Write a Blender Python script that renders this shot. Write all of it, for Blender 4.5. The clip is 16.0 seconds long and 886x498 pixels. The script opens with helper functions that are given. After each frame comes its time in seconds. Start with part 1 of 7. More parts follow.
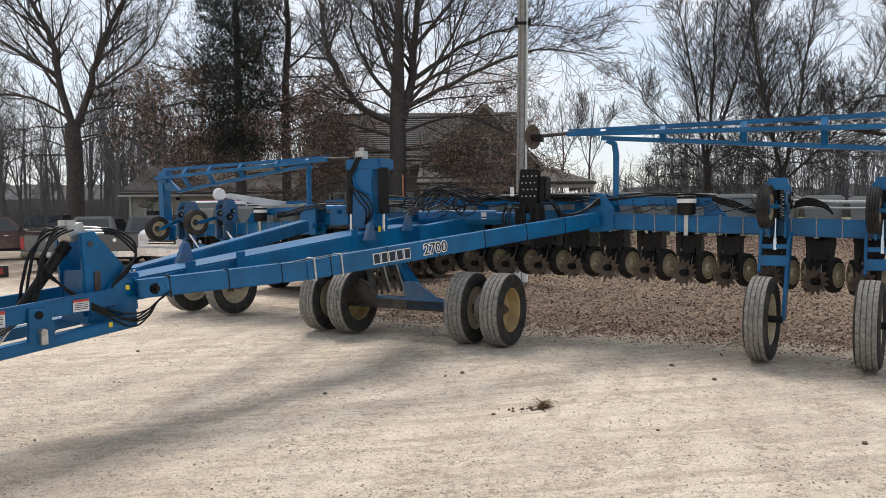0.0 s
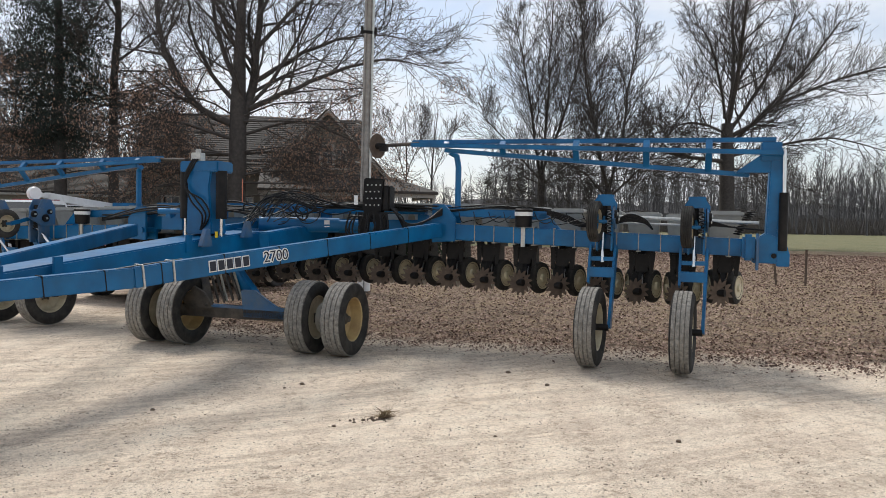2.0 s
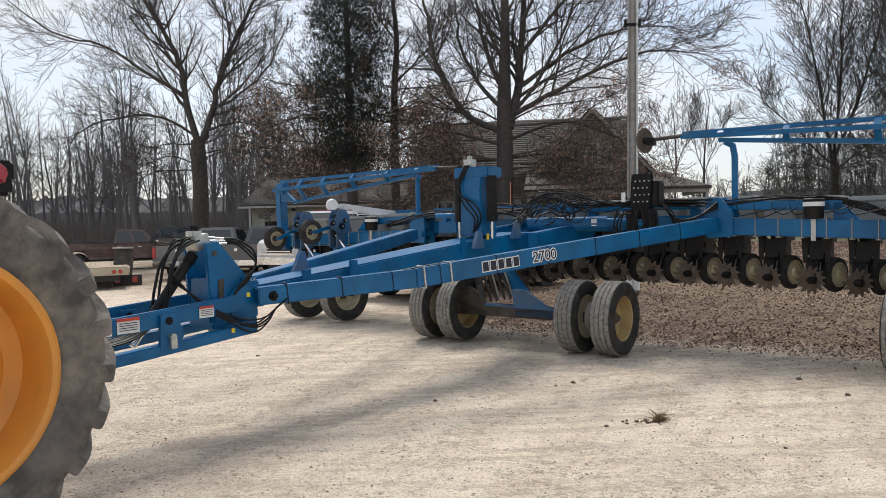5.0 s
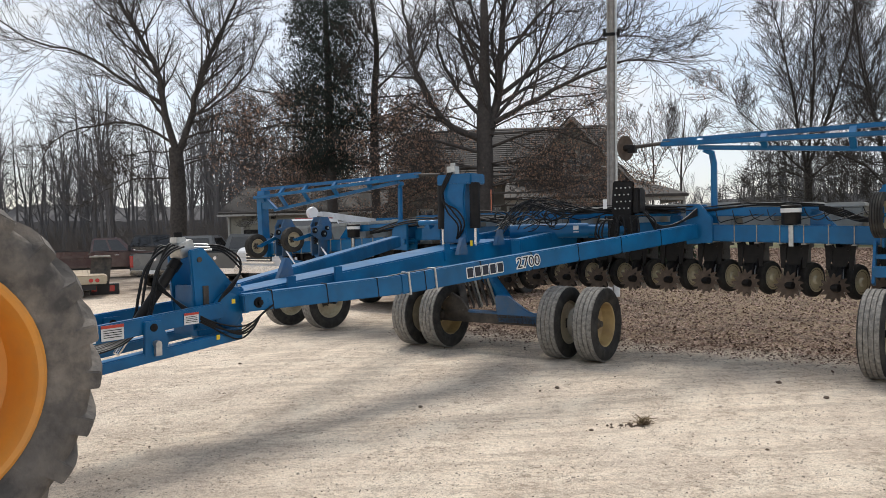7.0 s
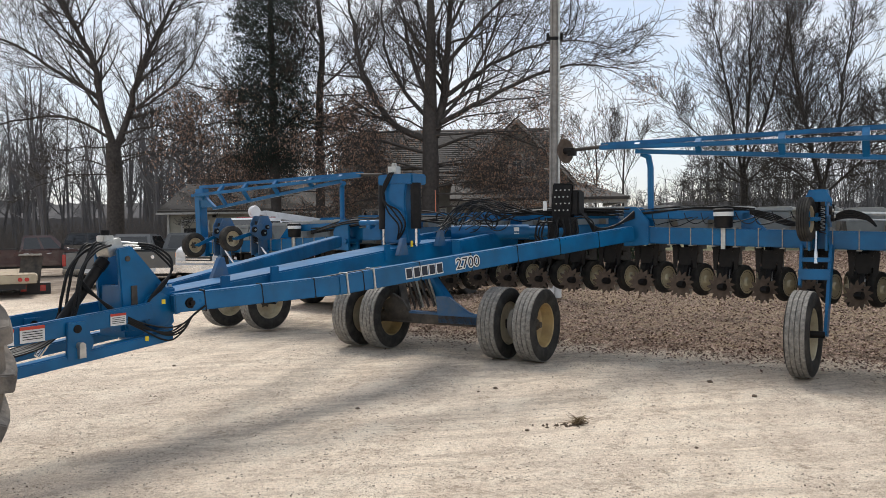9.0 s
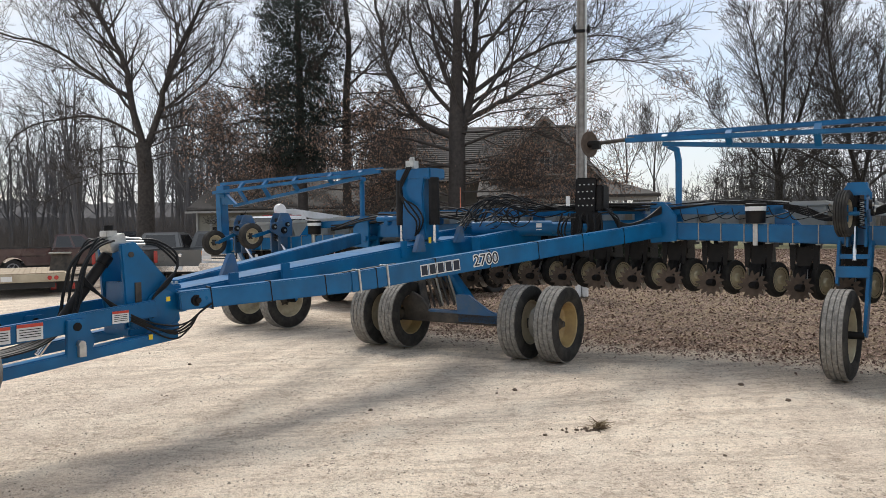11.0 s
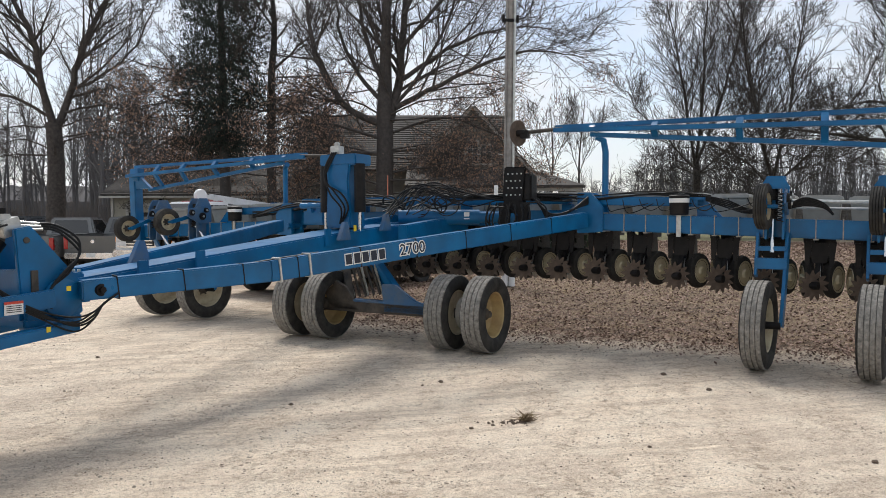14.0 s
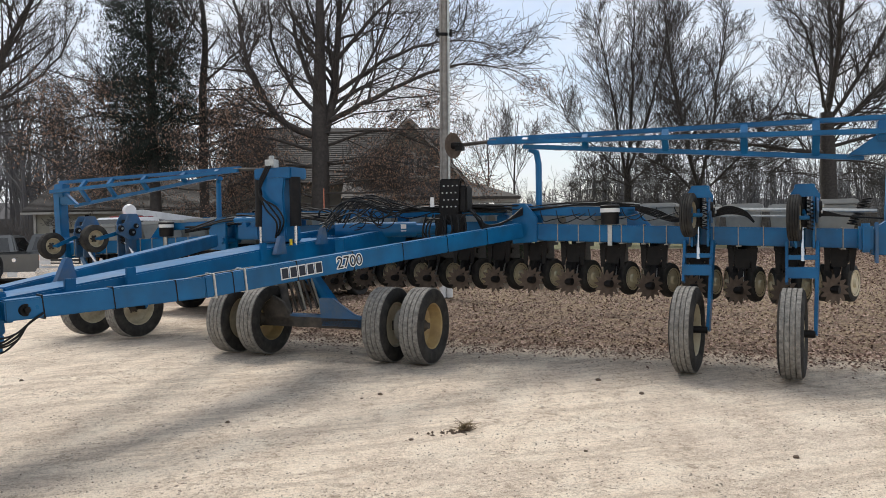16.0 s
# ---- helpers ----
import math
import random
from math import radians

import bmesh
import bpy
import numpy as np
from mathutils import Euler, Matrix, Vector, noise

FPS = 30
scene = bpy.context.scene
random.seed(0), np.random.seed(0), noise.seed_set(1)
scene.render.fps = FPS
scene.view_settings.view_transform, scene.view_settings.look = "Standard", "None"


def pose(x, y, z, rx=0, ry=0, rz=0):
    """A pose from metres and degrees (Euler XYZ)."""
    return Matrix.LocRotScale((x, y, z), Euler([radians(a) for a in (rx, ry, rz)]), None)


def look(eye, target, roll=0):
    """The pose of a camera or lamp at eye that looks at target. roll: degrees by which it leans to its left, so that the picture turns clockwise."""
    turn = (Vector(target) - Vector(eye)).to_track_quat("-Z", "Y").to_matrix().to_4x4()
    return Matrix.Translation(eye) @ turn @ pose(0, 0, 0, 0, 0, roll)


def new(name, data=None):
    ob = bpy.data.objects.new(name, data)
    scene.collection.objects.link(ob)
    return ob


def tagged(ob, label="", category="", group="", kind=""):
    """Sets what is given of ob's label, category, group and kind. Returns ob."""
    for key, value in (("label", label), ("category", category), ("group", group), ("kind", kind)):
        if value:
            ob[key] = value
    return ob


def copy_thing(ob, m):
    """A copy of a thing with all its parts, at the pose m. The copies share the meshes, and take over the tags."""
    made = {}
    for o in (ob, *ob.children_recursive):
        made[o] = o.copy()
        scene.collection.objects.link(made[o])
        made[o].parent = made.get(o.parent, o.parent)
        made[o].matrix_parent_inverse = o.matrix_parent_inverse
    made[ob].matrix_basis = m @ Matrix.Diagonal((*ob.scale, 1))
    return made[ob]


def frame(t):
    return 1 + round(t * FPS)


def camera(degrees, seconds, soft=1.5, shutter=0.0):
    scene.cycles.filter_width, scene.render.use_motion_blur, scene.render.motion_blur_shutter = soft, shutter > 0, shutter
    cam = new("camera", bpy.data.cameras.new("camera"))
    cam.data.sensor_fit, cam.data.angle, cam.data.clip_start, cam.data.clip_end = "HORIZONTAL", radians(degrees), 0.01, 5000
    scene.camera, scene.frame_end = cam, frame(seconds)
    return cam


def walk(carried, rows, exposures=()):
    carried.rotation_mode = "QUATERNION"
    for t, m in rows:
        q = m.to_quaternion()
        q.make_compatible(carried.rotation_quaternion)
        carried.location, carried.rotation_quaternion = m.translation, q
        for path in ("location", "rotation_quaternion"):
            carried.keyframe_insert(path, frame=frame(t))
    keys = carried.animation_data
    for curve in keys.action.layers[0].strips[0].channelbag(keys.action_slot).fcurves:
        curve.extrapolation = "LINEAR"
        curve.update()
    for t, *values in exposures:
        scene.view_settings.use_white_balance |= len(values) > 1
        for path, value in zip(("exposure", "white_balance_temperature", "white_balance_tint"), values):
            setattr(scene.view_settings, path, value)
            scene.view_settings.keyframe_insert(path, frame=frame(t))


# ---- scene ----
cam = camera(61.7, 16.0, soft=0.8)
PATH = [
    (0, (0.151, 0.993, 1.697), (0.113, 2.991, 1.597), -0.4),
    (0.5, (0.139, 1.012, 1.694), (0.227, 3.008, 1.598), -0.0),
    (1, (0.137, 1.04, 1.695), (0.416, 3.019, 1.608), 0.5),
    (1.5, (0.145, 1.04, 1.694), (0.523, 3.002, 1.617), 0.8),
    (2, (0.145, 1.039, 1.7), (0.528, 3.001, 1.625), 1.0),
    (2.5, (0.154, 1.025, 1.7), (0.425, 3.005, 1.614), 1.0),
    (3, (0.158, 1.024, 1.702), (0.249, 3.02, 1.595), 0.3),
    (3.5, (0.157, 1.021, 1.703), (0.048, 3.015, 1.593), -0.4),
    (4, (0.159, 1.035, 1.705), (-0.115, 3.013, 1.602), -0.9),
    (6.5, (0.084, 0.976, 1.678), (-0.254, 2.947, 1.633), -1.1),
    (7, (0.084, 0.978, 1.678), (-0.185, 2.959, 1.624), -1.2),
    (7.5, (0.087, 1.006, 1.681), (-0.093, 2.997, 1.625), -0.9),
    (8, (0.088, 1.002, 1.682), (-0.036, 2.998, 1.634), -0.7),
    (10.5, (0.273, 1.184, 1.648), (0.114, 3.176, 1.581), -0.7),
    (11, (0.264, 1.290, 1.641), (0.058, 3.279, 1.584), -0.8),
    (11.5, (0.255, 1.368, 1.646), (0.042, 3.356, 1.599), -0.7),
    (12, (0.264, 1.426, 1.643), (0.092, 3.418, 1.596), -0.4),
    (12.5, (0.272, 1.470, 1.637), (0.171, 3.467, 1.593), -0.2),
    (13, (0.269, 1.482, 1.641), (0.228, 3.482, 1.598), 0.0),
    (13.5, (0.273, 1.486, 1.635), (0.261, 3.485, 1.581), -0.1),
    (14, (0.263, 1.488, 1.632), (0.252, 3.486, 1.544), -0.1),
    (14.5, (0.229, 1.491, 1.623), (0.175, 3.487, 1.526), -0.5),
    (15, (0.218, 1.478, 1.620), (0.169, 3.476, 1.540), -1.0),
    (15.5, (0.240, 1.454, 1.624), (0.289, 3.453, 1.561), -1.0),
    (16, (0.272, 1.443, 1.632), (0.428, 3.437, 1.575), -0.9),
]
walk(cam, [(t, look(eye, target, roll)) for t, eye, target, roll in PATH])

# light: bright overcast sky with a soft sun from behind the trees
world = bpy.data.worlds.new("sky")
scene.world = world
world.use_nodes = True
wn, wl = world.node_tree.nodes, world.node_tree.links
wn.clear()
w_out = wn.new("ShaderNodeOutputWorld")
w_bg = wn.new("ShaderNodeBackground")
w_sky = wn.new("ShaderNodeTexSky")
w_sky.sky_type = 'NISHITA'
w_sky.sun_disc = False
SUN_ELEV, SUN_AZ = radians(53), radians(-20)
w_sky.sun_elevation = SUN_ELEV
w_sky.sun_rotation = SUN_AZ
w_sky.air_density, w_sky.dust_density, w_sky.ozone_density = 1.0, 1.5, 1.0
w_tc = wn.new("ShaderNodeTexCoord")
w_map = wn.new("ShaderNodeMapping")
w_map.inputs["Scale"].default_value = (1.0, 1.0, 3.2)
w_no = wn.new("ShaderNodeTexNoise")
w_no.inputs["Scale"].default_value = 3.0
w_no.inputs["Detail"].default_value = 7.0
w_no.inputs["Roughness"].default_value = 0.55
w_no.inputs["Distortion"].default_value = 0.3
w_ramp = wn.new("ShaderNodeValToRGB")
w_ramp.color_ramp.elements[0].position = 0.36
w_ramp.color_ramp.elements[0].color = (0.30, 0.30, 0.30, 1)
w_ramp.color_ramp.elements[1].position = 0.62
w_ramp.color_ramp.elements[1].color = (1, 1, 1, 1)
w_mix = wn.new("ShaderNodeMix")
w_mix.data_type = 'RGBA'
w_mix.inputs["B"].default_value = (6.1, 6.4, 6.85, 1)
wl.new(w_tc.outputs["Generated"], w_map.inputs["Vector"])
wl.new(w_map.outputs["Vector"], w_no.inputs["Vector"])
wl.new(w_no.outputs["Fac"], w_ramp.inputs["Fac"])
wl.new(w_ramp.outputs["Color"], w_mix.inputs["Factor"])
wl.new(w_sky.outputs["Color"], w_mix.inputs["A"])
wl.new(w_mix.outputs["Result"], w_bg.inputs["Color"])
w_bg.inputs["Strength"].default_value = 0.142
wl.new(w_bg.outputs["Background"], w_out.inputs["Surface"])

sun_data = bpy.data.lights.new("sun", 'SUN')
sun_data.energy = 3.5
sun_data.angle = radians(20)
sun_data.color = (1.0, 0.955, 0.89)
sun = new("sun", sun_data)
sun_dir = Vector((math.sin(SUN_AZ) * math.cos(SUN_ELEV), math.cos(SUN_AZ) * math.cos(SUN_ELEV), math.sin(SUN_ELEV)))
sun.matrix_world = look(sun_dir * 60, (0, 0, 0))


# ---------- mesh and material tools ----------
class Shape:
    """Vertices and faces gathered piece by piece."""

    def __init__(self):
        self.v, self.f = [], []

    def add(self, verts, faces):
        k = len(self.v)
        self.v += [tuple(p) for p in verts]
        self.f += [tuple(i + k for i in q) for q in faces]
        return self

    def box(self, c, s, m=None):
        x, y, z = s[0] / 2, s[1] / 2, s[2] / 2
        pts = [Vector((a * x, b * y, d * z)) for d in (-1, 1) for b in (-1, 1) for a in (-1, 1)]
        if m is not None:
            pts = [m @ p for p in pts]
        pts = [p + Vector(c) for p in pts]
        return self.add(pts, [(0, 2, 3, 1), (4, 5, 7, 6), (0, 1, 5, 4), (2, 6, 7, 3), (0, 4, 6, 2), (1, 3, 7, 5)])

    def beam(self, a, b, w, h, w2=None, h2=None):
        """A bar of width w and height h from a to b (upright section)."""
        a, b = Vector(a), Vector(b)
        d = (b - a).normalized()
        side = d.cross(Vector((0, 0, 1)))
        if side.length < 1e-3:
            side = Vector((1, 0, 0))
        side.normalize()
        up = side.cross(d)
        w2, h2 = w if w2 is None else w2, h if h2 is None else h2
        pts = []
        for p, ww, hh in ((a, w, h), (b, w2, h2)):
            for s, u in ((-1, -1), (1, -1), (1, 1), (-1, 1)):
                pts.append(p + side * s * ww / 2 + up * u * hh / 2)
        return self.add(pts, [(3, 2, 1, 0), (4, 5, 6, 7), (0, 1, 5, 4), (1, 2, 6, 5), (2, 3, 7, 6), (3, 0, 4, 7)])

    def tube(self, pts, radii, n=6, caps=True):
        pts = [Vector(p) for p in pts]
        if not isinstance(radii, (list, tuple)):
            radii = [radii] * len(pts)
        k = len(self.v)
        ref = None
        for i, p in enumerate(pts):
            d = (pts[min(i + 1, len(pts) - 1)] - pts[max(i - 1, 0)]).normalized()
            if ref is None:
                ref = d.orthogonal().normalized()
            ref = (ref - d * ref.dot(d))
            ref = ref.normalized() if ref.length > 1e-5 else d.orthogonal().normalized()
            o = d.cross(ref)
            for j in range(n):
                a = 2 * math.pi * j / n
                self.v.append(tuple(p + (ref * math.cos(a) + o * math.sin(a)) * radii[i]))
        for i in range(len(pts) - 1):
            for j in range(n):
                a, b = k + i * n + j, k + i * n + (j + 1) % n
                self.f.append((a, b, b + n, a + n))
        if caps:
            self.f.append(tuple(k + j for j in reversed(range(n))))
            self.f.append(tuple(k + (len(pts) - 1) * n + j for j in range(n)))
        return self

    def cyl(self, a, b, r, n=16, r2=None):
        return self.tube([a, b], [r, r if r2 is None else r2], n)

    def lathe(self, profile, c, axis=(1, 0, 0), n=32, closed=False, mouth=True):
        """Turns (along, radius) pairs round the axis through c."""
        axis = Vector(axis).normalized()
        p, k, c = axis.orthogonal().normalized(), len(self.v), Vector(c)
        q = axis.cross(p)
        for along, r in profile:
            for j in range(n):
                a = 2 * math.pi * j / n
                self.v.append(tuple(c + axis * along + (p * math.cos(a) + q * math.sin(a)) * r))
        m = len(profile)
        for i in range(m if closed else m - 1):
            for j in range(n):
                a, b = k + i * n + j, k + i * n + (j + 1) % n
                i2 = (i + 1) % m - i
                self.f.append((a, b, b + i2 * n, a + i2 * n))
        if not closed:
            if mouth:
                self.f.append(tuple(k + j for j in reversed(range(n))))
            self.f.append(tuple(k + (m - 1) * n + j for j in range(n)))
        return self

    def plate(self, poly, o, u, w, thick):
        """A flat plate: outline poly in the axes u, w from the origin o, thick along their normal, centred."""
        o, u, w = Vector(o), Vector(u).normalized(), Vector(w).normalized()
        nn = u.cross(w).normalized() * thick / 2
        n = len(poly)
        pts = [o + u * a + w * b - nn for a, b in poly] + [o + u * a + w * b + nn for a, b in poly]
        return self.add(pts, [tuple(reversed(range(n))), tuple(range(n, 2 * n))] + [(i, (i + 1) % n, (i + 1) % n + n, i + n) for i in range(n)])

    def mesh(self, name, mat, bevel=0.0, smooth=35):
        me = bpy.data.meshes.new(name)
        me.from_pydata(self.v, [], self.f)
        if bevel:
            bm = bmesh.new()
            bm.from_mesh(me)
            bmesh.ops.recalc_face_normals(bm, faces=bm.faces)
            es = [e for e in bm.edges if len(e.link_faces) == 2 and e.calc_face_angle(0) > 0.6]
            bmesh.ops.bevel(bm, geom=es, offset=bevel, segments=2, affect='EDGES', clamp_overlap=True)
            bm.to_mesh(me)
            bm.free()
        if mat:
            me.materials.append(mat)
        if smooth:
            me.shade_smooth()
            me.set_sharp_from_angle(angle=radians(smooth))
        return me


def part(name, sh, mat, parent, label="", bevel=0.0, smooth=35):
    """One mesh object under a thing or a part."""
    me = sh.mesh(name, mat, bevel, smooth) if isinstance(sh, Shape) else sh
    ob = new(name, me)
    ob.parent = parent
    if label:
        tagged(ob, label)
    return ob


def thing(name, m, label, category, group="", kind=""):
    ob = new(name)
    ob.empty_display_size = 0.3
    ob.matrix_world = m
    return tagged(ob, label, category, group, kind)


def mat(name, c1, c2=None, rough=0.6, metal=0.0, scale=6.0, bump=0.0, bump_scale=60.0, dirt=None, dirt_amount=0.45, dirt_scale=1.7, coat=0.0, rough_var=0.12, spec=0.5):
    """Painted, cast or woven surface: two tones of one colour, dirt at a larger scale, fine relief."""
    m = bpy.data.materials.new(name)
    m.use_nodes = True
    nt = m.node_tree
    n, l = nt.nodes, nt.links
    b = n["Principled BSDF"]
    tc = n.new("ShaderNodeTexCoord")
    no = n.new("ShaderNodeTexNoise")
    no.inputs["Scale"].default_value, no.inputs["Detail"].default_value = scale, 6
    l.new(tc.outputs["Object"], no.inputs["Vector"])
    mx = n.new("ShaderNodeMix")
    mx.data_type = 'RGBA'
    mx.inputs["A"].default_value = (*c1, 1)
    mx.inputs["B"].default_value = (*(c2 or [v * 0.75 for v in c1]), 1)
    rp = n.new("ShaderNodeMapRange")
    rp.inputs["From Min"].default_value, rp.inputs["From Max"].default_value = 0.35, 0.65
    l.new(no.outputs["Fac"], rp.inputs["Value"])
    l.new(rp.outputs["Result"], mx.inputs["Factor"])
    col = mx.outputs["Result"]
    if dirt:
        n2 = n.new("ShaderNodeTexNoise")
        n2.inputs["Scale"].default_value, n2.inputs["Detail"].default_value, n2.inputs["Roughness"].default_value = dirt_scale, 9, 0.65
        l.new(tc.outputs["Object"], n2.inputs["Vector"])
        r2 = n.new("ShaderNodeMapRange")
        r2.inputs["From Min"].default_value, r2.inputs["From Max"].default_value, r2.inputs["To Max"].default_value = 0.45, 0.75, dirt_amount
        l.new(n2.outputs["Fac"], r2.inputs["Value"])
        m2 = n.new("ShaderNodeMix")
        m2.data_type = 'RGBA'
        m2.inputs["B"].default_value = (*dirt, 1)
        l.new(r2.outputs["Result"], m2.inputs["Factor"])
        l.new(col, m2.inputs["A"])
        col = m2.outputs["Result"]
    l.new(col, b.inputs["Base Color"])
    rr = n.new("ShaderNodeMapRange")
    rr.inputs["To Min"].default_value, rr.inputs["To Max"].default_value = max(0.03, rough - rough_var), min(1, rough + rough_var)
    l.new(no.outputs["Fac"], rr.inputs["Value"])
    l.new(rr.outputs["Result"], b.inputs["Roughness"])
    b.inputs["Metallic"].default_value = metal
    b.inputs["Coat Weight"].default_value = coat
    b.inputs["Specular IOR Level"].default_value = spec
    if bump:
        n3 = n.new("ShaderNodeTexNoise")
        n3.inputs["Scale"].default_value, n3.inputs["Detail"].default_value = bump_scale, 4
        l.new(tc.outputs["Object"], n3.inputs["Vector"])
        bp = n.new("ShaderNodeBump")
        bp.inputs["Strength"].default_value, bp.inputs["Distance"].default_value = bump, 0.02
        l.new(n3.outputs["Fac"], bp.inputs["Height"])
        l.new(bp.outputs["Normal"], b.inputs["Normal"])
    return m


def leaf_mat(name, c1, c2, through_light=0.4):
    """Thin leaves: each one its own tone, part of the light passing through."""
    m = bpy.data.materials.new(name)
    m.use_nodes = True
    n, l = m.node_tree.nodes, m.node_tree.links
    b = n["Principled BSDF"]
    b.inputs["Roughness"].default_value = 0.75
    geo = n.new("ShaderNodeNewGeometry")
    mx = n.new("ShaderNodeMix")
    mx.data_type = 'RGBA'
    mx.inputs["A"].default_value, mx.inputs["B"].default_value = (*c1, 1), (*c2, 1)
    l.new(geo.outputs["Random Per Island"], mx.inputs["Factor"])
    l.new(mx.outputs["Result"], b.inputs["Base Color"])
    tr = n.new("ShaderNodeBsdfTranslucent")
    l.new(mx.outputs["Result"], tr.inputs["Color"])
    ms = n.new("ShaderNodeMixShader")
    ms.inputs["Fac"].default_value = through_light
    l.new(b.outputs["BSDF"], ms.inputs[1])
    l.new(tr.outputs["BSDF"], ms.inputs[2])
    l.new(ms.outputs["Shader"], n["Material Output"].inputs["Surface"])
    return m


def glass(name, tint=(0.02, 0.025, 0.03), rough=0.05):
    m = bpy.data.materials.new(name)
    m.use_nodes = True
    b = m.node_tree.nodes["Principled BSDF"]
    b.inputs["Base Color"].default_value = (*tint, 1)
    b.inputs["Roughness"].default_value = rough
    b.inputs["Specular IOR Level"].default_value = 0.8
    return m


BLUE = mat("blue_paint", (0.002, 0.130, 0.315), (0.002, 0.086, 0.215), rough=0.33, scale=3.5, bump=0.05, bump_scale=40, dirt=(0.02, 0.075, 0.125), dirt_amount=0.45, dirt_scale=2.6, coat=0.0, spec=0.35)
BLUE_DUSTY = mat("dusty_blue_paint", (0.020, 0.11, 0.26), (0.03, 0.10, 0.20), rough=0.5, scale=4, bump=0.1, bump_scale=40, dirt=(0.16, 0.15, 0.12), dirt_amount=0.7, dirt_scale=3)
GRIME = mat("grimy_steel", (0.022, 0.020, 0.019), (0.065, 0.055, 0.045), rough=0.75, scale=5, bump=0.3, bump_scale=30, dirt=(0.18, 0.15, 0.11), dirt_amount=0.6, dirt_scale=4)
BLACK = mat("black_iron", (0.005, 0.005, 0.0055), (0.012, 0.011, 0.011), rough=0.5, scale=12, bump=0.15, spec=0.2, dirt=(0.055, 0.046, 0.037), dirt_amount=0.3, dirt_scale=5)
HOSE = mat("black_hose", (0.006, 0.006, 0.0065), (0.012, 0.012, 0.012), rough=0.55, scale=20, spec=0.25)
RUBBER = mat("worn_rubber", (0.020, 0.0195, 0.019), (0.040, 0.038, 0.035), rough=0.85, scale=9, bump=0.25, bump_scale=70, dirt=(0.15, 0.135, 0.115), dirt_amount=0.35, dirt_scale=6, spec=0.25)
TREAD = mat("dusty_tread", (0.20, 0.186, 0.165), (0.32, 0.30, 0.265), rough=0.92, scale=26, bump=0.6, bump_scale=50, dirt=(0.04, 0.037, 0.034), dirt_amount=0.75, dirt_scale=22)
CREAM = mat("cream_rim_paint", (0.60, 0.54, 0.38), (0.50, 0.43, 0.29), rough=0.5, scale=6, dirt=(0.22, 0.15, 0.09), dirt_amount=0.8, dirt_scale=4)
YELLOW = mat("yellow_rim_paint", (0.47, 0.345, 0.16), (0.40, 0.28, 0.12), rough=0.55, scale=6, dirt=(0.22, 0.14, 0.08), dirt_amount=0.8, dirt_scale=5)
GREYHUB = mat("grey_hub_paint", (0.34, 0.33, 0.29), (0.27, 0.25, 0.21), rough=0.6, scale=8, dirt=(0.16, 0.13, 0.10), dirt_amount=0.6, dirt_scale=4)
CHROME = mat("bright_rod", (0.72, 0.72, 0.72), (0.6, 0.6, 0.6), rough=0.16, metal=1.0)
ZINC = mat("zinc_plate", (0.55, 0.55, 0.53), (0.42, 0.42, 0.40), rough=0.4, metal=0.8, scale=20)
RUST = mat("rusty_steel", (0.075, 0.052, 0.038), (0.13, 0.095, 0.07), rough=0.7, metal=0.3, scale=14, bump=0.2)
HOPPER = mat("grey_hopper_plastic", (0.40, 0.39, 0.35), (0.32, 0.31, 0.28), rough=0.5, scale=5, dirt=(0.15, 0.14, 0.12), dirt_amount=0.5)
LID = mat("grey_lid_plastic", (0.42, 0.41, 0.38), (0.33, 0.32, 0.29), rough=0.55, scale=6, dirt=(0.2, 0.19, 0.17), dirt_amount=0.4)
WHITE = mat("white_decal", (0.75, 0.75, 0.74), (0.68, 0.68, 0.66), rough=0.5, scale=9)
DECAL_DARK = mat("dark_decal", (0.006, 0.010, 0.022), (0.008, 0.014, 0.03), rough=0.45)
DECAL_YELLOW = mat("yellow_decal", (0.75, 0.55, 0.03), (0.7, 0.5, 0.03), rough=0.5)
DECAL_RED = mat("red_decal", (0.55, 0.06, 0.03), (0.5, 0.05, 0.03), rough=0.5)


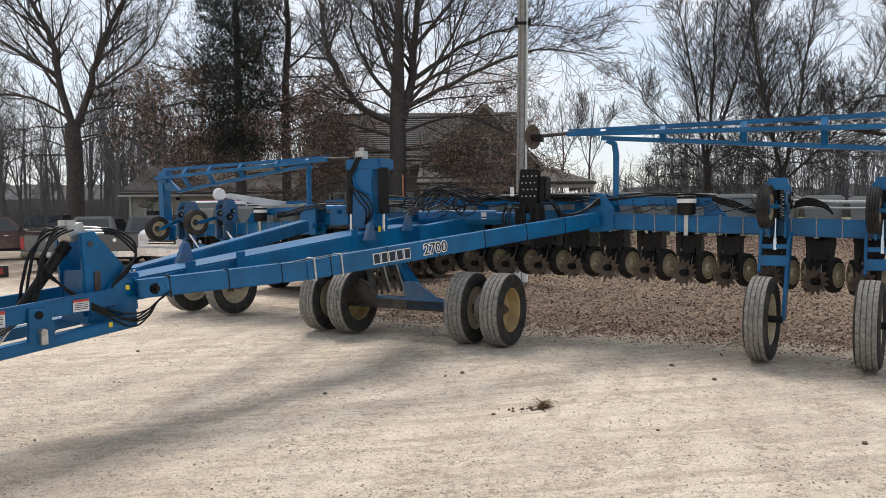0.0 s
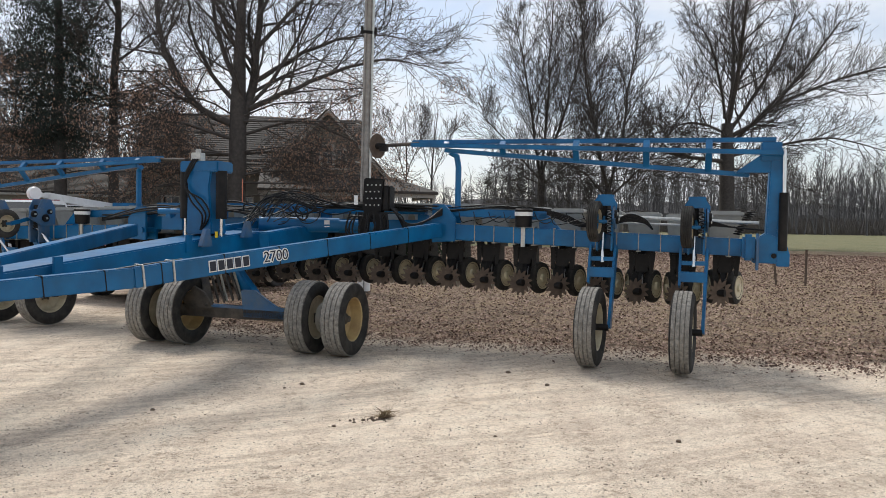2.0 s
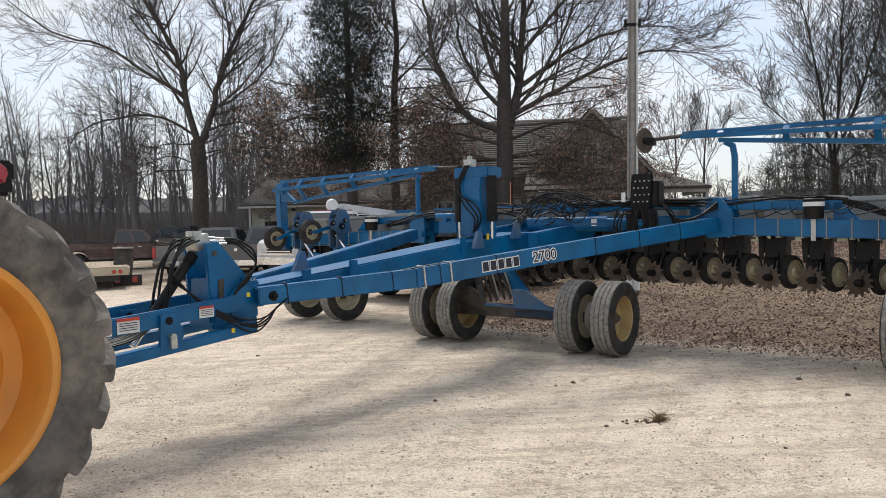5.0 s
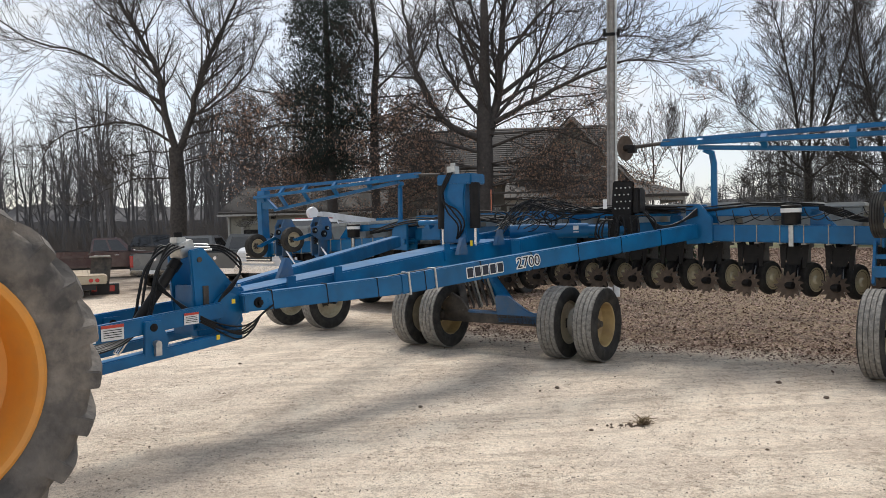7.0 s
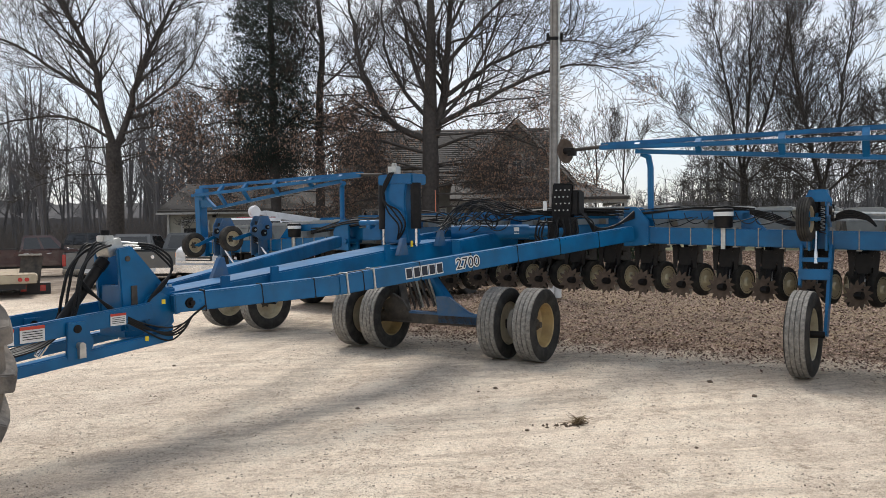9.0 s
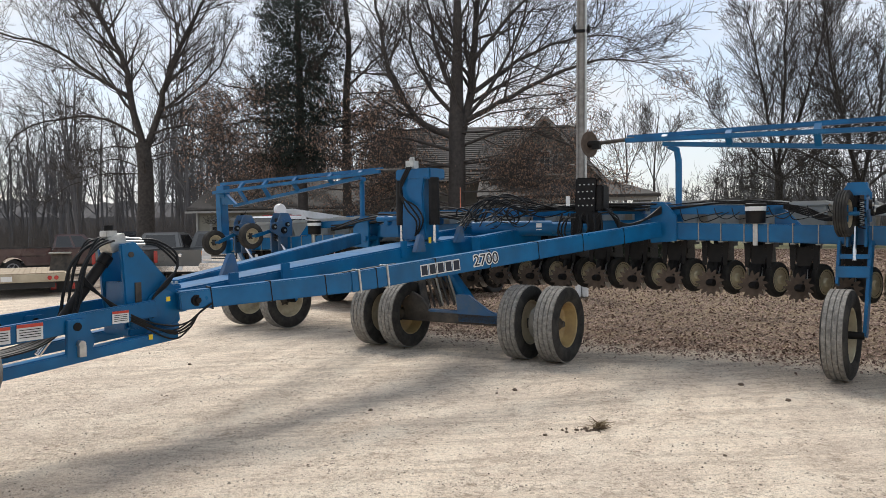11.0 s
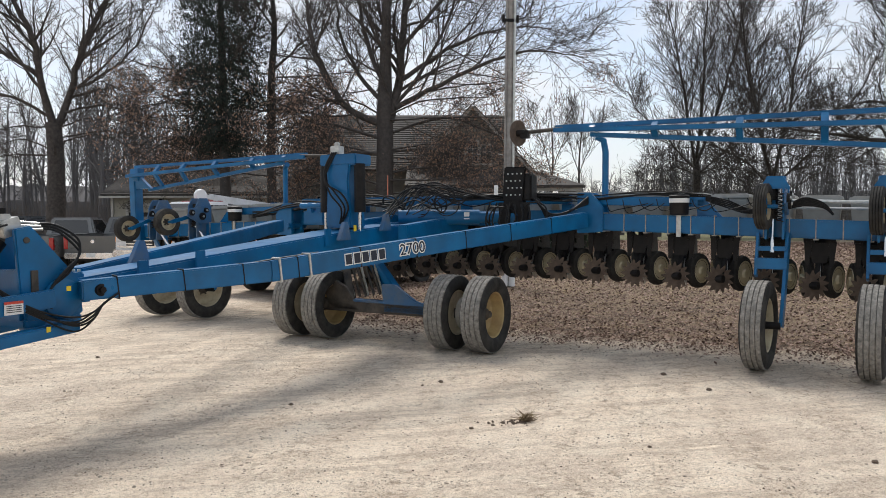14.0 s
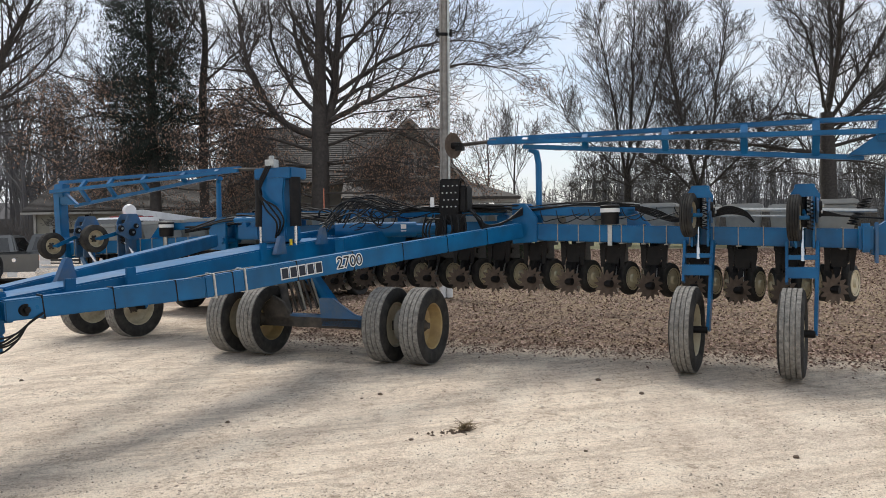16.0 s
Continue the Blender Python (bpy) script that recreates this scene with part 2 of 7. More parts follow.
# ---------- the folding planter ----------
def road_wheel(name, parent, c, R, w, rim_mat, facing=1, hub_out=0.03, tread_mat=TREAD, hub_mat=None, yaw=0.0):
    """A ribbed implement tyre with a dished disc rim; the open side of the dish faces +x (facing 1) or -x."""
    wheel = part(name, Shape().lathe([(-facing * w * 0.237, R * 0.10), (-facing * w * 0.237, R * 0.52), (-facing * w * 0.232, R * 0.52), (-facing * w * 0.232, R * 0.10)], c, n=28), BLACK, parent)
    h = w / 2
    side = [(-h * 0.78, R * 0.60), (-h * 0.98, R * 0.70), (-h, R * 0.80), (-h * 0.93, R * 0.92), (-h * 0.82, R * 0.965)]
    prof = list(side)
    ribs = 4
    for i in range(ribs):
        a, b = -h * 0.80 + i * (h * 1.6 / ribs), -h * 0.80 + (i + 1) * (h * 1.6 / ribs)
        crown = R * (1 - 0.012 * abs((a + b) / 2 / h) ** 2)
        prof += [(a + 0.003, crown - 0.013), (a + 0.005, crown), (b - 0.005, crown), (b - 0.003, crown - 0.013)]
    prof += [(-a, r) for a, r in reversed(side)]
    tyre = part("tyre", Shape().lathe(prof, c, n=48, closed=True), RUBBER, wheel, "grey dusty ribbed rubber tyre")
    tyre.data.materials.append(tread_mat)
    for p in tyre.data.polygons:
        rr = math.hypot(p.center[1] - c[1], p.center[2] - c[2])
        if rr > R * 0.965:
            p.material_index = 1
    f = facing
    rim = Shape()
    rim.lathe([(f * h * 0.74, R * 0.64), (f * h * 0.80, R * 0.62), (f * h * 0.70, R * 0.575), (f * h * 0.30, R * 0.55), (-f * h * 0.22, R * 0.53), (-f * h * 0.36, R * 0.48), (-f * h * 0.42, R * 0.36), (-f * h * 0.44, R * 0.27),
               (-f * h * 0.34, R * 0.23), (-f * h * 0.34, 0.001)], c, n=36, mouth=False)
    rim.lathe([(-f * h * 0.74, R * 0.64), (-f * h * 0.80, R * 0.62), (-f * h * 0.70, R * 0.575), (-f * h * 0.55, R * 0.545), (-f * h * 0.48, R * 0.30), (-f * h * 0.48, 0.001)], c, n=36, mouth=False)
    part("rim", rim, rim_mat, wheel)
    hub = Shape().lathe([(-f * h * 0.40, R * 0.18), (-f * h * 0.20, R * 0.17), (f * h * 0.05, R * 0.15), (f * h * 0.20, R * 0.10), (f * (h * 0.20 + hub_out), R * 0.08), (f * (h * 0.20 + hub_out), 0.001)], c, n=18)
    for i in range(6):
        a = math.pi * i / 3
        bc = Vector(c) + Vector((-f * h * 0.40, math.cos(a) * R * 0.20, math.sin(a) * R * 0.20))
        hub.cyl(bc, bc + Vector((f * 0.025, 0, 0)), 0.014, 6)
    part("hub", hub, hub_mat or GRIME, wheel)
    wheel.matrix_basis = Matrix.Translation(c) @ Matrix.Rotation(radians(yaw), 4, 'Z') @ Matrix.Translation(-Vector(c))
    return wheel


planter = thing("row_crop_planter", pose(-0.51, 11.0, 0, 0, 0, -28.5), "blue steel folding row crop planter with raised wings on gravel", "planter")

# transport duals under the centre
for x, f in ((1.41, 1), (0.92, -1), (-0.93, 1), (-1.42, -1)):
    road_wheel("transport_wheel", planter, (x, 0.0, 0.46), 0.46, 0.30, YELLOW if f > 0 else CREAM, f)
for x0, x1 in ((0.92, 1.41), (-1.42, -0.93)):
    part("dual_spacer", Shape().lathe([(0, 0.15), (0.02, 0.19), (x1 - x0 - 0.32, 0.19), (x1 - x0 - 0.3, 0.15)], (x0 + 0.15, 0, 0.46), n=24), GREYHUB, planter, "grey painted drum between twin wheels")
part("axle_beam", Shape().beam((-1.15, 0.02, 0.45), (1.0, 0.02, 0.45), 0.14, 0.14), GRIME, planter, "grimy steel axle tube", bevel=0.012)
part("axle_cover", Shape().beam((-0.78, 0.03, 0.53), (0.66, 0.03, 0.52), 0.15, 0.03), BLUE_DUSTY, planter, bevel=0.006)
part("lift_arm", Shape().beam((-0.80, 0.45, 1.36), (0.22, 0.04, 0.50), 0.11, 0.19), BLUE, planter, bevel=0.01)
part("lift_arm", Shape().beam((-1.08, 0.45, 1.34), (-0.62, 0.04, 0.46), 0.10, 0.27), GRIME, planter, "grimy dark lift arm", bevel=0.01)
part("gusset", Shape().plate([(-0.16, 0.0), (0.52, 0.0), (0.54, 0.10), (0.30, 0.17), (0.0, 0.36), (-0.20, 0.36)], (0.14, -0.02, 0.40), (1, 0, 0), (0, 0, 1), 0.06), BLUE_DUSTY, planter, bevel=0.008)
part("gusset", Shape().plate([(0.16, 0.0), (-0.28, 0.0), (-0.40, 0.20), (-0.30, 0.42), (-0.06, 0.30)], (-0.56, -0.02, 0.40), (1, 0, 0), (0, 0, 1), 0.06), GRIME, planter, bevel=0.008)
for i in range(7):
    x = -0.92 + i * 0.075
    part("mud_flap", Shape().beam((x, 0.30 + 0.02 * (i % 2), 1.18), (x + 0.36 + 0.02 * (i % 3), 0.06, 0.56 + 0.012 * i), 0.012, 0.055), GRIME if i % 3 else GREYHUB, planter)

# centre frame
part("centre_bar", Shape().beam((-2.35, 1.15, 1.60), (2.40, 1.15, 1.61), 0.19, 0.20), BLUE, planter, "blue square steel toolbar", bevel=0.014)
part("upper_frame_tube", Shape().beam((-2.2, 1.05, 1.84), (2.1, 1.05, 1.85), 0.13, 0.13), BLUE, planter, bevel=0.01)
for x in (-2.0, -1.1, 0.6, 1.3, 2.05):
    part("frame_post", Shape().box((x, 1.08, 1.735), (0.14, 0.10, 0.10)), BLUE, planter, bevel=0.008)
part("rear_frame", Shape().beam((-0.55, -0.5, 1.42), (-0.55, 1.1, 1.55), 0.14, 0.22).beam((0.55, -0.5, 1.42), (0.55, 1.1, 1.55), 0.14, 0.22).beam((-0.6, 0.5, 1.45), (0.6, 0.5, 1.45), 0.16, 0.2), BLUE, planter, bevel=0.012)
part("rockshaft_cylinder", Shape().cyl((0.05, 0.2, 1.62), (0.95, 0.75, 1.62), 0.10, 20).cyl((0.95, 0.75, 1.62), (1.35, 1.0, 1.62), 0.075, 16), BLUE, planter, "blue round hydraulic cylinder")
part("cylinder_label", Shape().box((0.83, 0.62, 1.64), (0.07, 0.10, 0.09), Euler((0, 0, 0.55)).to_matrix()), WHITE, planter)

# tongue: long tapered box with a raised rear
tg = Shape()
secs = [(-4.50, 0.17, 1.00, 1.17), (-3.6, 0.19, 1.04, 1.25), (-1.6, 0.24, 1.14, 1.43), (-0.6, 0.28, 1.20, 1.51), (0.1, 0.28, 1.28, 1.53)]
pts = []
for y, w, z0, z1 in secs:
    pts += [(-w, y, z0), (w, y, z0), (w, y, z1), (-w, y, z1)]
fs = [(0, 1, 2, 3), tuple(reversed(range(len(pts) - 4, len(pts))))]
for i in range(len(secs) - 1):
    for j in range(4):
        a, b = i * 4 + j, i * 4 + (j + 1) % 4
        fs.append((a, a + 4, b + 4, b))
tg.add(pts, fs)
part("tongue", tg, BLUE, planter, "blue tapered box-section tongue", bevel=0.015)
for y, s in ((-3.95, 1), (-3.35, 1), (-1.55, 1)):
    zt = 1.17 + (y + 4.55) * 0.09
    part("side_lug", Shape().plate([(-0.05, -0.13), (0.05, -0.13), (0.05, 0.06), (-0.05, 0.06)], (s * 0.25, y, zt), (0, 1, 0), (0, 0, 1), 0.025), BLUE, planter, bevel=0.004)
for x, y, z in ((-0.20, -3.62, 1.35), (0.32, -1.35, 1.49), (0.34, -0.55, 1.58)):
    part("guide_horn", Shape().plate([(-0.11, -0.12), (0.10, -0.12), (0.04, 0.08), (-0.01, 0.08)], (x, y, z), (0, 1, 0), (0, 0, 1), 0.06), BLUE_DUSTY, planter, bevel=0.006)

# fold links from the tongue to each wing
A, B, C = Vector((0.24, -4.50, 1.09)), Vector((0.80, -3.10, 1.16)), Vector((2.38, 0.74, 1.585))
part("fold_link", Shape().beam(A, B, 0.12, 0.15, 0.12, 0.18).beam(B, C, 0.12, 0.185), BLUE, planter, "blue square draft link with white-edged lettering", bevel=0.01)
part("fold_link", Shape().beam((-0.25, -4.2, 1.14), (-2.05, 0.30, 1.50), 0.14, 0.17), BLUE, planter, bevel=0.01)
ldir = (C - B).normalized()
lup = ldir.cross(Vector((0, 0, 1))).normalized().cross(ldir)
lside = ldir.cross(lup).normalized()
for s in (0.02, 0.09):
    p = B + (C - B) * s * 1.0
    part("link_clamp", Shape().box(p, (0.15, 0.018, 0.215), Matrix((lside, ldir, lup)).transposed()), ZINC, planter, bevel=0.003)
for i in range(9):
    p = A.lerp(B, (i + 0.5) / 3) if i < 3 else B.lerp(C, (i - 2.6) / 6.4)
    part("cable_tie", Shape().box(p, (0.126, 0.009, 0.182 if i < 3 else 0.192), Matrix((lside, ldir, lup)).transposed()), BLACK, planter)
# lettering on the near side of the link: plain bars for the maker's name, figures for the model
lrot = Matrix((ldir, lup, lside if lside.x > 0 else -lside)).transposed().to_4x4()
if lrot.determinant() < 0:
    lrot = Matrix((ldir, lup, ldir.cross(lup))).transposed().to_4x4()
near = lrot.col[2].xyz
for i in range(5):
    p = B + ldir * (0.775 + i * 0.093) + near * 0.064 - lup * 0.003
    part("name_bar", Shape().box(p, (0.083, 0.112, 0.006), lrot.to_3x3()), WHITE, planter, "plain bar with a white edge")
    part("name_bar", Shape().box(p + near * 0.004, (0.064, 0.092, 0.006), lrot.to_3x3()), DECAL_DARK, planter)


def lettering(text, size, m, material, parent, offset=0.0, depth=0.002):
    cu = bpy.data.curves.new("figures", 'FONT')
    cu.body, cu.size, cu.extrude, cu.offset, cu.align_x, cu.align_y = text, size, depth, offset, 'LEFT', 'CENTER'
    cu.materials.append(material)
    ob = new("figures", cu)
    ob.parent = parent
    ob.matrix_basis = m
    return ob


for off, d, mt in ((0.011, 0.0615, WHITE), (0.0, 0.0645, DECAL_DARK)):
    lettering("2700", 0.155, Matrix.Translation(B + ldir * 1.36 + near * d) @ lrot, mt, planter, off)

# tower over the tongue with two hanging cylinders
part("tower", Shape().plate([(-0.20, 0), (0.16, 0), (0.12, 0.55), (0.16, 0.82), (-0.22, 0.82), (-0.18, 0.55)], (0, -0.85, 1.50), (1, 0, 0), (0, 0, 1), 0.30), BLUE, planter, bevel=0.015)
part("tower_cap", Shape().box((-0.02, -0.85, 2.29), (0.52, 0.32, 0.13)), BLUE, planter, bevel=0.015)
for x in (-0.25, 0.24):
    part("fold_cylinder", Shape().cyl((x, -0.93, 2.24), (x, -0.93, 1.68), 0.065, 18), BLACK, planter, "black hydraulic cylinder")
    part("cylinder_rod", Shape().cyl((x, -0.93, 1.70), (x, -0.93, 1.32), 0.022, 12), CHROME, planter, "bright steel rod")
part("valve_block", Shape().box((-0.08, -0.93, 2.40), (0.13, 0.10, 0.11)).box((-0.08, -0.93, 2.47), (0.05, 0.05, 0.06)), ZINC, planter, bevel=0.006)
part("pin_carrier", Shape().box((-0.45, -0.80, 1.62), (0.30, 0.25, 0.16)).box((-0.48, -0.92, 1.74), (0.08, 0.08, 0.12)).box((-0.34, -0.92, 1.74), (0.08, 0.08, 0.12)), BLUE, planter, bevel=0.01)
part("cross_pin", Shape().cyl((-0.62, -0.94, 1.76), (-0.2, -0.94, 1.76), 0.035, 12), BLUE, planter)

# hitch head: plates, cylinder, two rails to the tractor
PLATE_EDGE = [(-0.33, 0.65), (-0.21, 0.67), (-0.02, 0.46), (0.15, 0.27), (0.18, 0.02), (0.05, -0.04), (-0.26, 0.0), (-0.30, 0.20)]
for x in (-0.15, 0.14):
    part("hitch_plate", Shape().plate(PLATE_EDGE, (x, -4.60, 0.90), (0, 1, 0), (0, 0, 1), 0.04), BLUE, planter, "blue upright hitch plate", bevel=0.008)
    part("plate_slot", Shape().box((x + 0.025, -4.80, 1.17), (0.015, 0.05, 0.17)).cyl((x + 0.01, -4.85, 1.47), (x + 0.03, -4.85, 1.47), 0.022, 10), GRIME, planter)
    part("plate_rib", Shape().plate([(-0.08, 0.0), (0.14, 0.0), (0.14, 0.06), (-0.04, 0.17)], (x + 0.03, -4.56, 1.08), (0, 1, 0), (0, 0, 1), 0.03), BLUE, planter, bevel=0.005)
part("hitch_back", Shape().box((-0.005, -4.87, 1.08), (0.25, 0.04, 0.36)), BLUE, planter, bevel=0.006)
part("hitch_base", Shape().box((-0.005, -4.66, 0.88), (0.34, 0.45, 0.06)), BLUE, planter, bevel=0.01)
part("pivot_drum", Shape().lathe([(0, 0.13), (0.01, 0.145), (0.03, 0.145), (0.04, 0.12)], (0.16, -4.60, 1.04), n=28), BLUE, planter)
part("pivot_block", Shape().box((0, -4.46, 1.08), (0.34, 0.22, 0.18)).box((0, -4.46, 1.19), (0.26, 0.16, 0.05)), BLUE, planter, bevel=0.012)
for i in range(4):
    part("bolt_or_hole_dot", Shape().cyl((0.08, -4.53 + i * 0.045, 1.21), (0.08, -4.53 + i * 0.045, 1.235), 0.013, 6), ZINC, planter)
part("hitch_pan", Shape().lathe([(-0.03, 0.19), (0.02, 0.215), (0.04, 0.20)], (0, -4.60, 0.84), (0, 0, 1), n=28), BLUE_DUSTY, planter)
part("link_pin", Shape().cyl((0.25, -4.40, 1.09), (0.352, -4.40, 1.09), 0.045, 18).cyl((0.35, -4.40, 1.09), (0.372, -4.40, 1.09), 0.026, 6), BLACK, planter)
for x in (-0.30, 0.26):
    part("upper_rail", Shape().beam((x, -4.72, 1.055), (x, -6.20, 0.955), 0.05, 0.13), BLUE, planter, bevel=0.008)
    part("lower_rail", Shape().beam((x, -4.55, 0.84), (x, -6.35, 0.70), 0.10, 0.085), BLUE, planter, bevel=0.01)
    part("rail_plate", Shape().plate([(-0.09, -0.20), (0.08, -0.20), (0.12, -0.10), (0.05, 0.06), (-0.08, 0.06)], (x + 0.04, -5.36, 0.98), (0, 1, 0), (0, 0, 1), 0.03), BLUE, planter, bevel=0.004)
    part("plate_eye", Shape().cyl((x + 0.05, -5.37, 0.99), (x + 0.062, -5.37, 0.99), 0.03, 14), BLACK, planter)
    part("plate_eye", Shape().cyl((x + 0.02, -5.62, 0.985), (x + 0.032, -5.62, 0.985), 0.022, 14), BLACK, planter)
    part("pin", Shape().cyl((x + 0.05, -5.36, 0.87), (x + 0.10, -5.36, 0.87), 0.025, 12).box((x + 0.07, -5.35, 0.82), (0.03, 0.05, 0.08)), ZINC, planter)
part("drawbar_cross", Shape().box((0, -6.30, 0.80), (0.60, 0.10, 0.10)).box((0, -6.45, 0.74), (0.12, 0.36, 0.08)), BLUE_DUSTY, planter, bevel=0.008)
part("lift_cylinder", Shape().cyl((-0.02, -4.93, 1.46), (-0.02, -5.32, 0.98), 0.042, 18).cyl((-0.02, -4.93, 1.46), (-0.02, -4.98, 1.40), 0.05, 18), BLACK, planter, "black slanted hydraulic cylinder")
part("cylinder_rod", Shape().cyl((-0.02, -5.30, 1.0), (-0.02, -5.48, 0.78), 0.025, 12), CHROME, planter)
part("valve_manifold", Shape().box((0.0, -4.90, 1.56), (0.17, 0.14, 0.12), Euler((0.3, 0, 0)).to_matrix()).box((0.0, -4.93, 1.63), (0.10, 0.09, 0.05)), ZINC, planter, "bare aluminium valve block", bevel=0.006)
part("manifold_cap", Shape().cyl((0, -4.93, 1.65), (0, -4.93, 1.695), 0.035, 12), BLACK, planter)
# stickers
for y, z, w, h, m in ((-5.68, 0.99, 0.17, 0.11, WHITE), (-5.87, 0.985, 0.13, 0.11, WHITE), (-5.03, 1.02, 0.13, 0.09, WHITE), (-6.08, 0.90, 0.08, 0.15, DECAL_DARK)):
    part("sticker", Shape().box((0.293, y, z), (0.004, w, h)), m, planter, "printed warning sticker")
    part("sticker_band", Shape().box((0.2945, y, z + h * 0.40), (0.006, w, h * 0.2)), DECAL_RED, planter)
    if m is WHITE:
        for k in range(4):
            part("text_bar", Shape().box((0.2945, y, z + h * (0.16 - 0.15 * k)), (0.006, w * 0.8, h * 0.045)), BLACK, planter)
for y, z in ((-4.80, 0.845), (-6.12, 0.745)):
    part("sticker", Shape().box((0.313, y, z), (0.004, 0.032, 0.038)), DECAL_YELLOW, planter, "small yellow warning sticker")
part("sticker", Shape().box((0.312, -4.64, 1.12), (0.004, 0.034, 0.036)), DECAL_YELLOW, planter)
part("sticker", Shape().box((0.29, -1.1, 1.50), (0.004, 0.05, 0.07)), DECAL_YELLOW, planter)


def row_unit(x, z):
    """One planting unit: shank, opener shield, two gauge wheels, row cleaner, closing wheel, hopper."""
    unit = part("row_unit", Shape().plate([(-0.16, 0.12), (-0.16, 0.07), (-0.10, -0.02), (-0.07, -0.16), (0.07, -0.16), (0.10, -0.02), (0.16, 0.07), (0.16, 0.12), (0.07, 0.12), (0.05, 0.06), (-0.05, 0.06), (-0.07, 0.12)], (0, 1.10, 1.36), (1, 0, 0), (0, 0, 1), 0.03), BLACK, planter, "black planting unit with spiked row cleaner", bevel=0.003)
    unit.matrix_basis = Matrix.Translation((x, 0, z))
    for s in (-1, 1):
        for za, zb in ((1.42, 1.36), (1.30, 1.22)):
            part("parallel_arm", Shape().beam((s * 0.09, 1.06, za), (s * 0.09, 1.50, zb), 0.02, 0.06), BLACK, unit)
        part("side_plate", Shape().plate([(-0.20, 0.30), (0.10, 0.30), (0.16, 0.05), (0.10, -0.22), (-0.04, -0.34), (-0.14, -0.10)], (s * 0.075, 1.55, 1.20), (0, 1, 0), (0, 0, 1), 0.018), BLACK, unit, bevel=0.003)
        part("hanger_plate", Shape().plate([(-0.03, 0.22), (0.05, 0.22), (0.02, -0.06), (-0.02, -0.06)], (s * 0.12, 1.08, 1.22), (1, 0, 0), (0, 0, 1), 0.03), BLACK, unit, bevel=0.003)
    part("shank", Shape().beam((0, 1.45, 1.25), (0, 1.28, 0.98), 0.05, 0.09), BLACK, unit, bevel=0.004)
    part("cleaner_arm", Shape().beam((-0.02, 1.30, 1.22), (-0.02, 1.08, 1.00), 0.05, 0.06), BLACK, unit, bevel=0.004)
    part("tail_frame", Shape().beam((0, 1.65, 1.18), (0, 2.05, 1.02), 0.12, 0.08), BLACK, unit, bevel=0.004)
    for s in (-1, 1):
        ax = (1, -0.42, 0) if s > 0 else (1, 0.25, 0)
        gc = (s * 0.135, 1.46, 1.00)
        g = Shape().lathe([(-0.05, 0.125), (-0.055, 0.17), (-0.04, 0.205), (0.0, 0.215), (0.04, 0.205), (0.055, 0.17), (0.05, 0.125)], gc, ax, n=24, closed=True)
        w = part("gauge_wheel", g, RUBBER, unit)
        part("wheel_disc", Shape().lathe([(s * 0.030, 0.150), (s * 0.060, 0.150), (s * 0.046, 0.120), (s * 0.046, 0.055), (s * 0.075, 0.045), (s * 0.075, 0.001)], gc, ax, n=20), CREAM, w, "cream painted wheel disc")
    teeth = 13
    poly = []
    for i in range(teeth):
        for da, r in ((0.0, 0.115), (0.30, 0.172), (0.48, 0.165)):
            a = 2 * math.pi * (i + da) / teeth
            poly.append((math.cos(a) * r, math.sin(a) * r))
    for s in (-1,):
        cc = Vector((-0.05, 1.05, 0.955))
        cl = part("row_cleaner", Shape().plate(poly, cc, (0.9, 0.5, 0), (0, 0, 1), 0.008), RUST, unit, "rusty toothed row cleaner wheel")
        part("cleaner_hub", Shape().cyl(cc - Vector((0.05, -0.02, 0)), cc + Vector((0.05, -0.02, 0)), 0.045, 10), BLACK, cl)
    part("opener_disc", Shape().lathe([(-0.004, 0.001), (-0.004, 0.18), (0.004, 0.18), (0.004, 0.001)], (0, 1.38, 0.98), (1, 0.08, 0), n=24), ZINC, unit)
    part("closing_wheel", Shape().lathe([(-0.02, 0.11), (-0.025, 0.15), (0.025, 0.15), (0.02, 0.11)], (0.08, 2.05, 0.95), (1, 0, 0.3), n=18).lathe([(-0.02, 0.11), (-0.025, 0.15), (0.025, 0.15), (0.02, 0.11)], (-0.08, 2.05, 0.95), (1, 0, -0.3), n=18), RUBBER, unit)
    hp = Shape()
    hp.add([(-0.17, 1.52, 1.50), (0.17, 1.52, 1.50), (0.17, 2.02, 1.50), (-0.17, 2.02, 1.50), (-0.205, 1.42, 1.90), (0.205, 1.42, 1.90), (0.205, 2.12, 1.90), (-0.205, 2.12, 1.90)],
           [(3, 2, 1, 0), (4, 5, 6, 7), (0, 1, 5, 4), (1, 2, 6, 5), (2, 3, 7, 6), (3, 0, 4, 7)])
    h = part("seed_hopper", hp, HOPPER, unit, "grey translucent plastic seed hopper", bevel=0.02)
    part("lid", Shape().box((0, 1.77, 1.915), (0.44, 0.74, 0.045)).box((0, 1.77, 1.94), (0.38, 0.66, 0.02)), LID, h, bevel=0.01)
    part("hopper_stand", Shape().box((0, 1.77, 1.44), (0.16, 0.30, 0.12)), BLACK, unit)
    return unit


unit0 = row_unit(5.90, -0.06)
for k in range(1, 24):
    x = 5.90 - 0.49 * k
    z = 0.06 - 0.12 * max(0, (x - 2.4)) / 3.5 - 0.06 if x > 0 else -0.06 - 0.10 * max(0, (-x - 2.0)) / 3.5
    copy_thing(unit0, pose(x, 0, z))


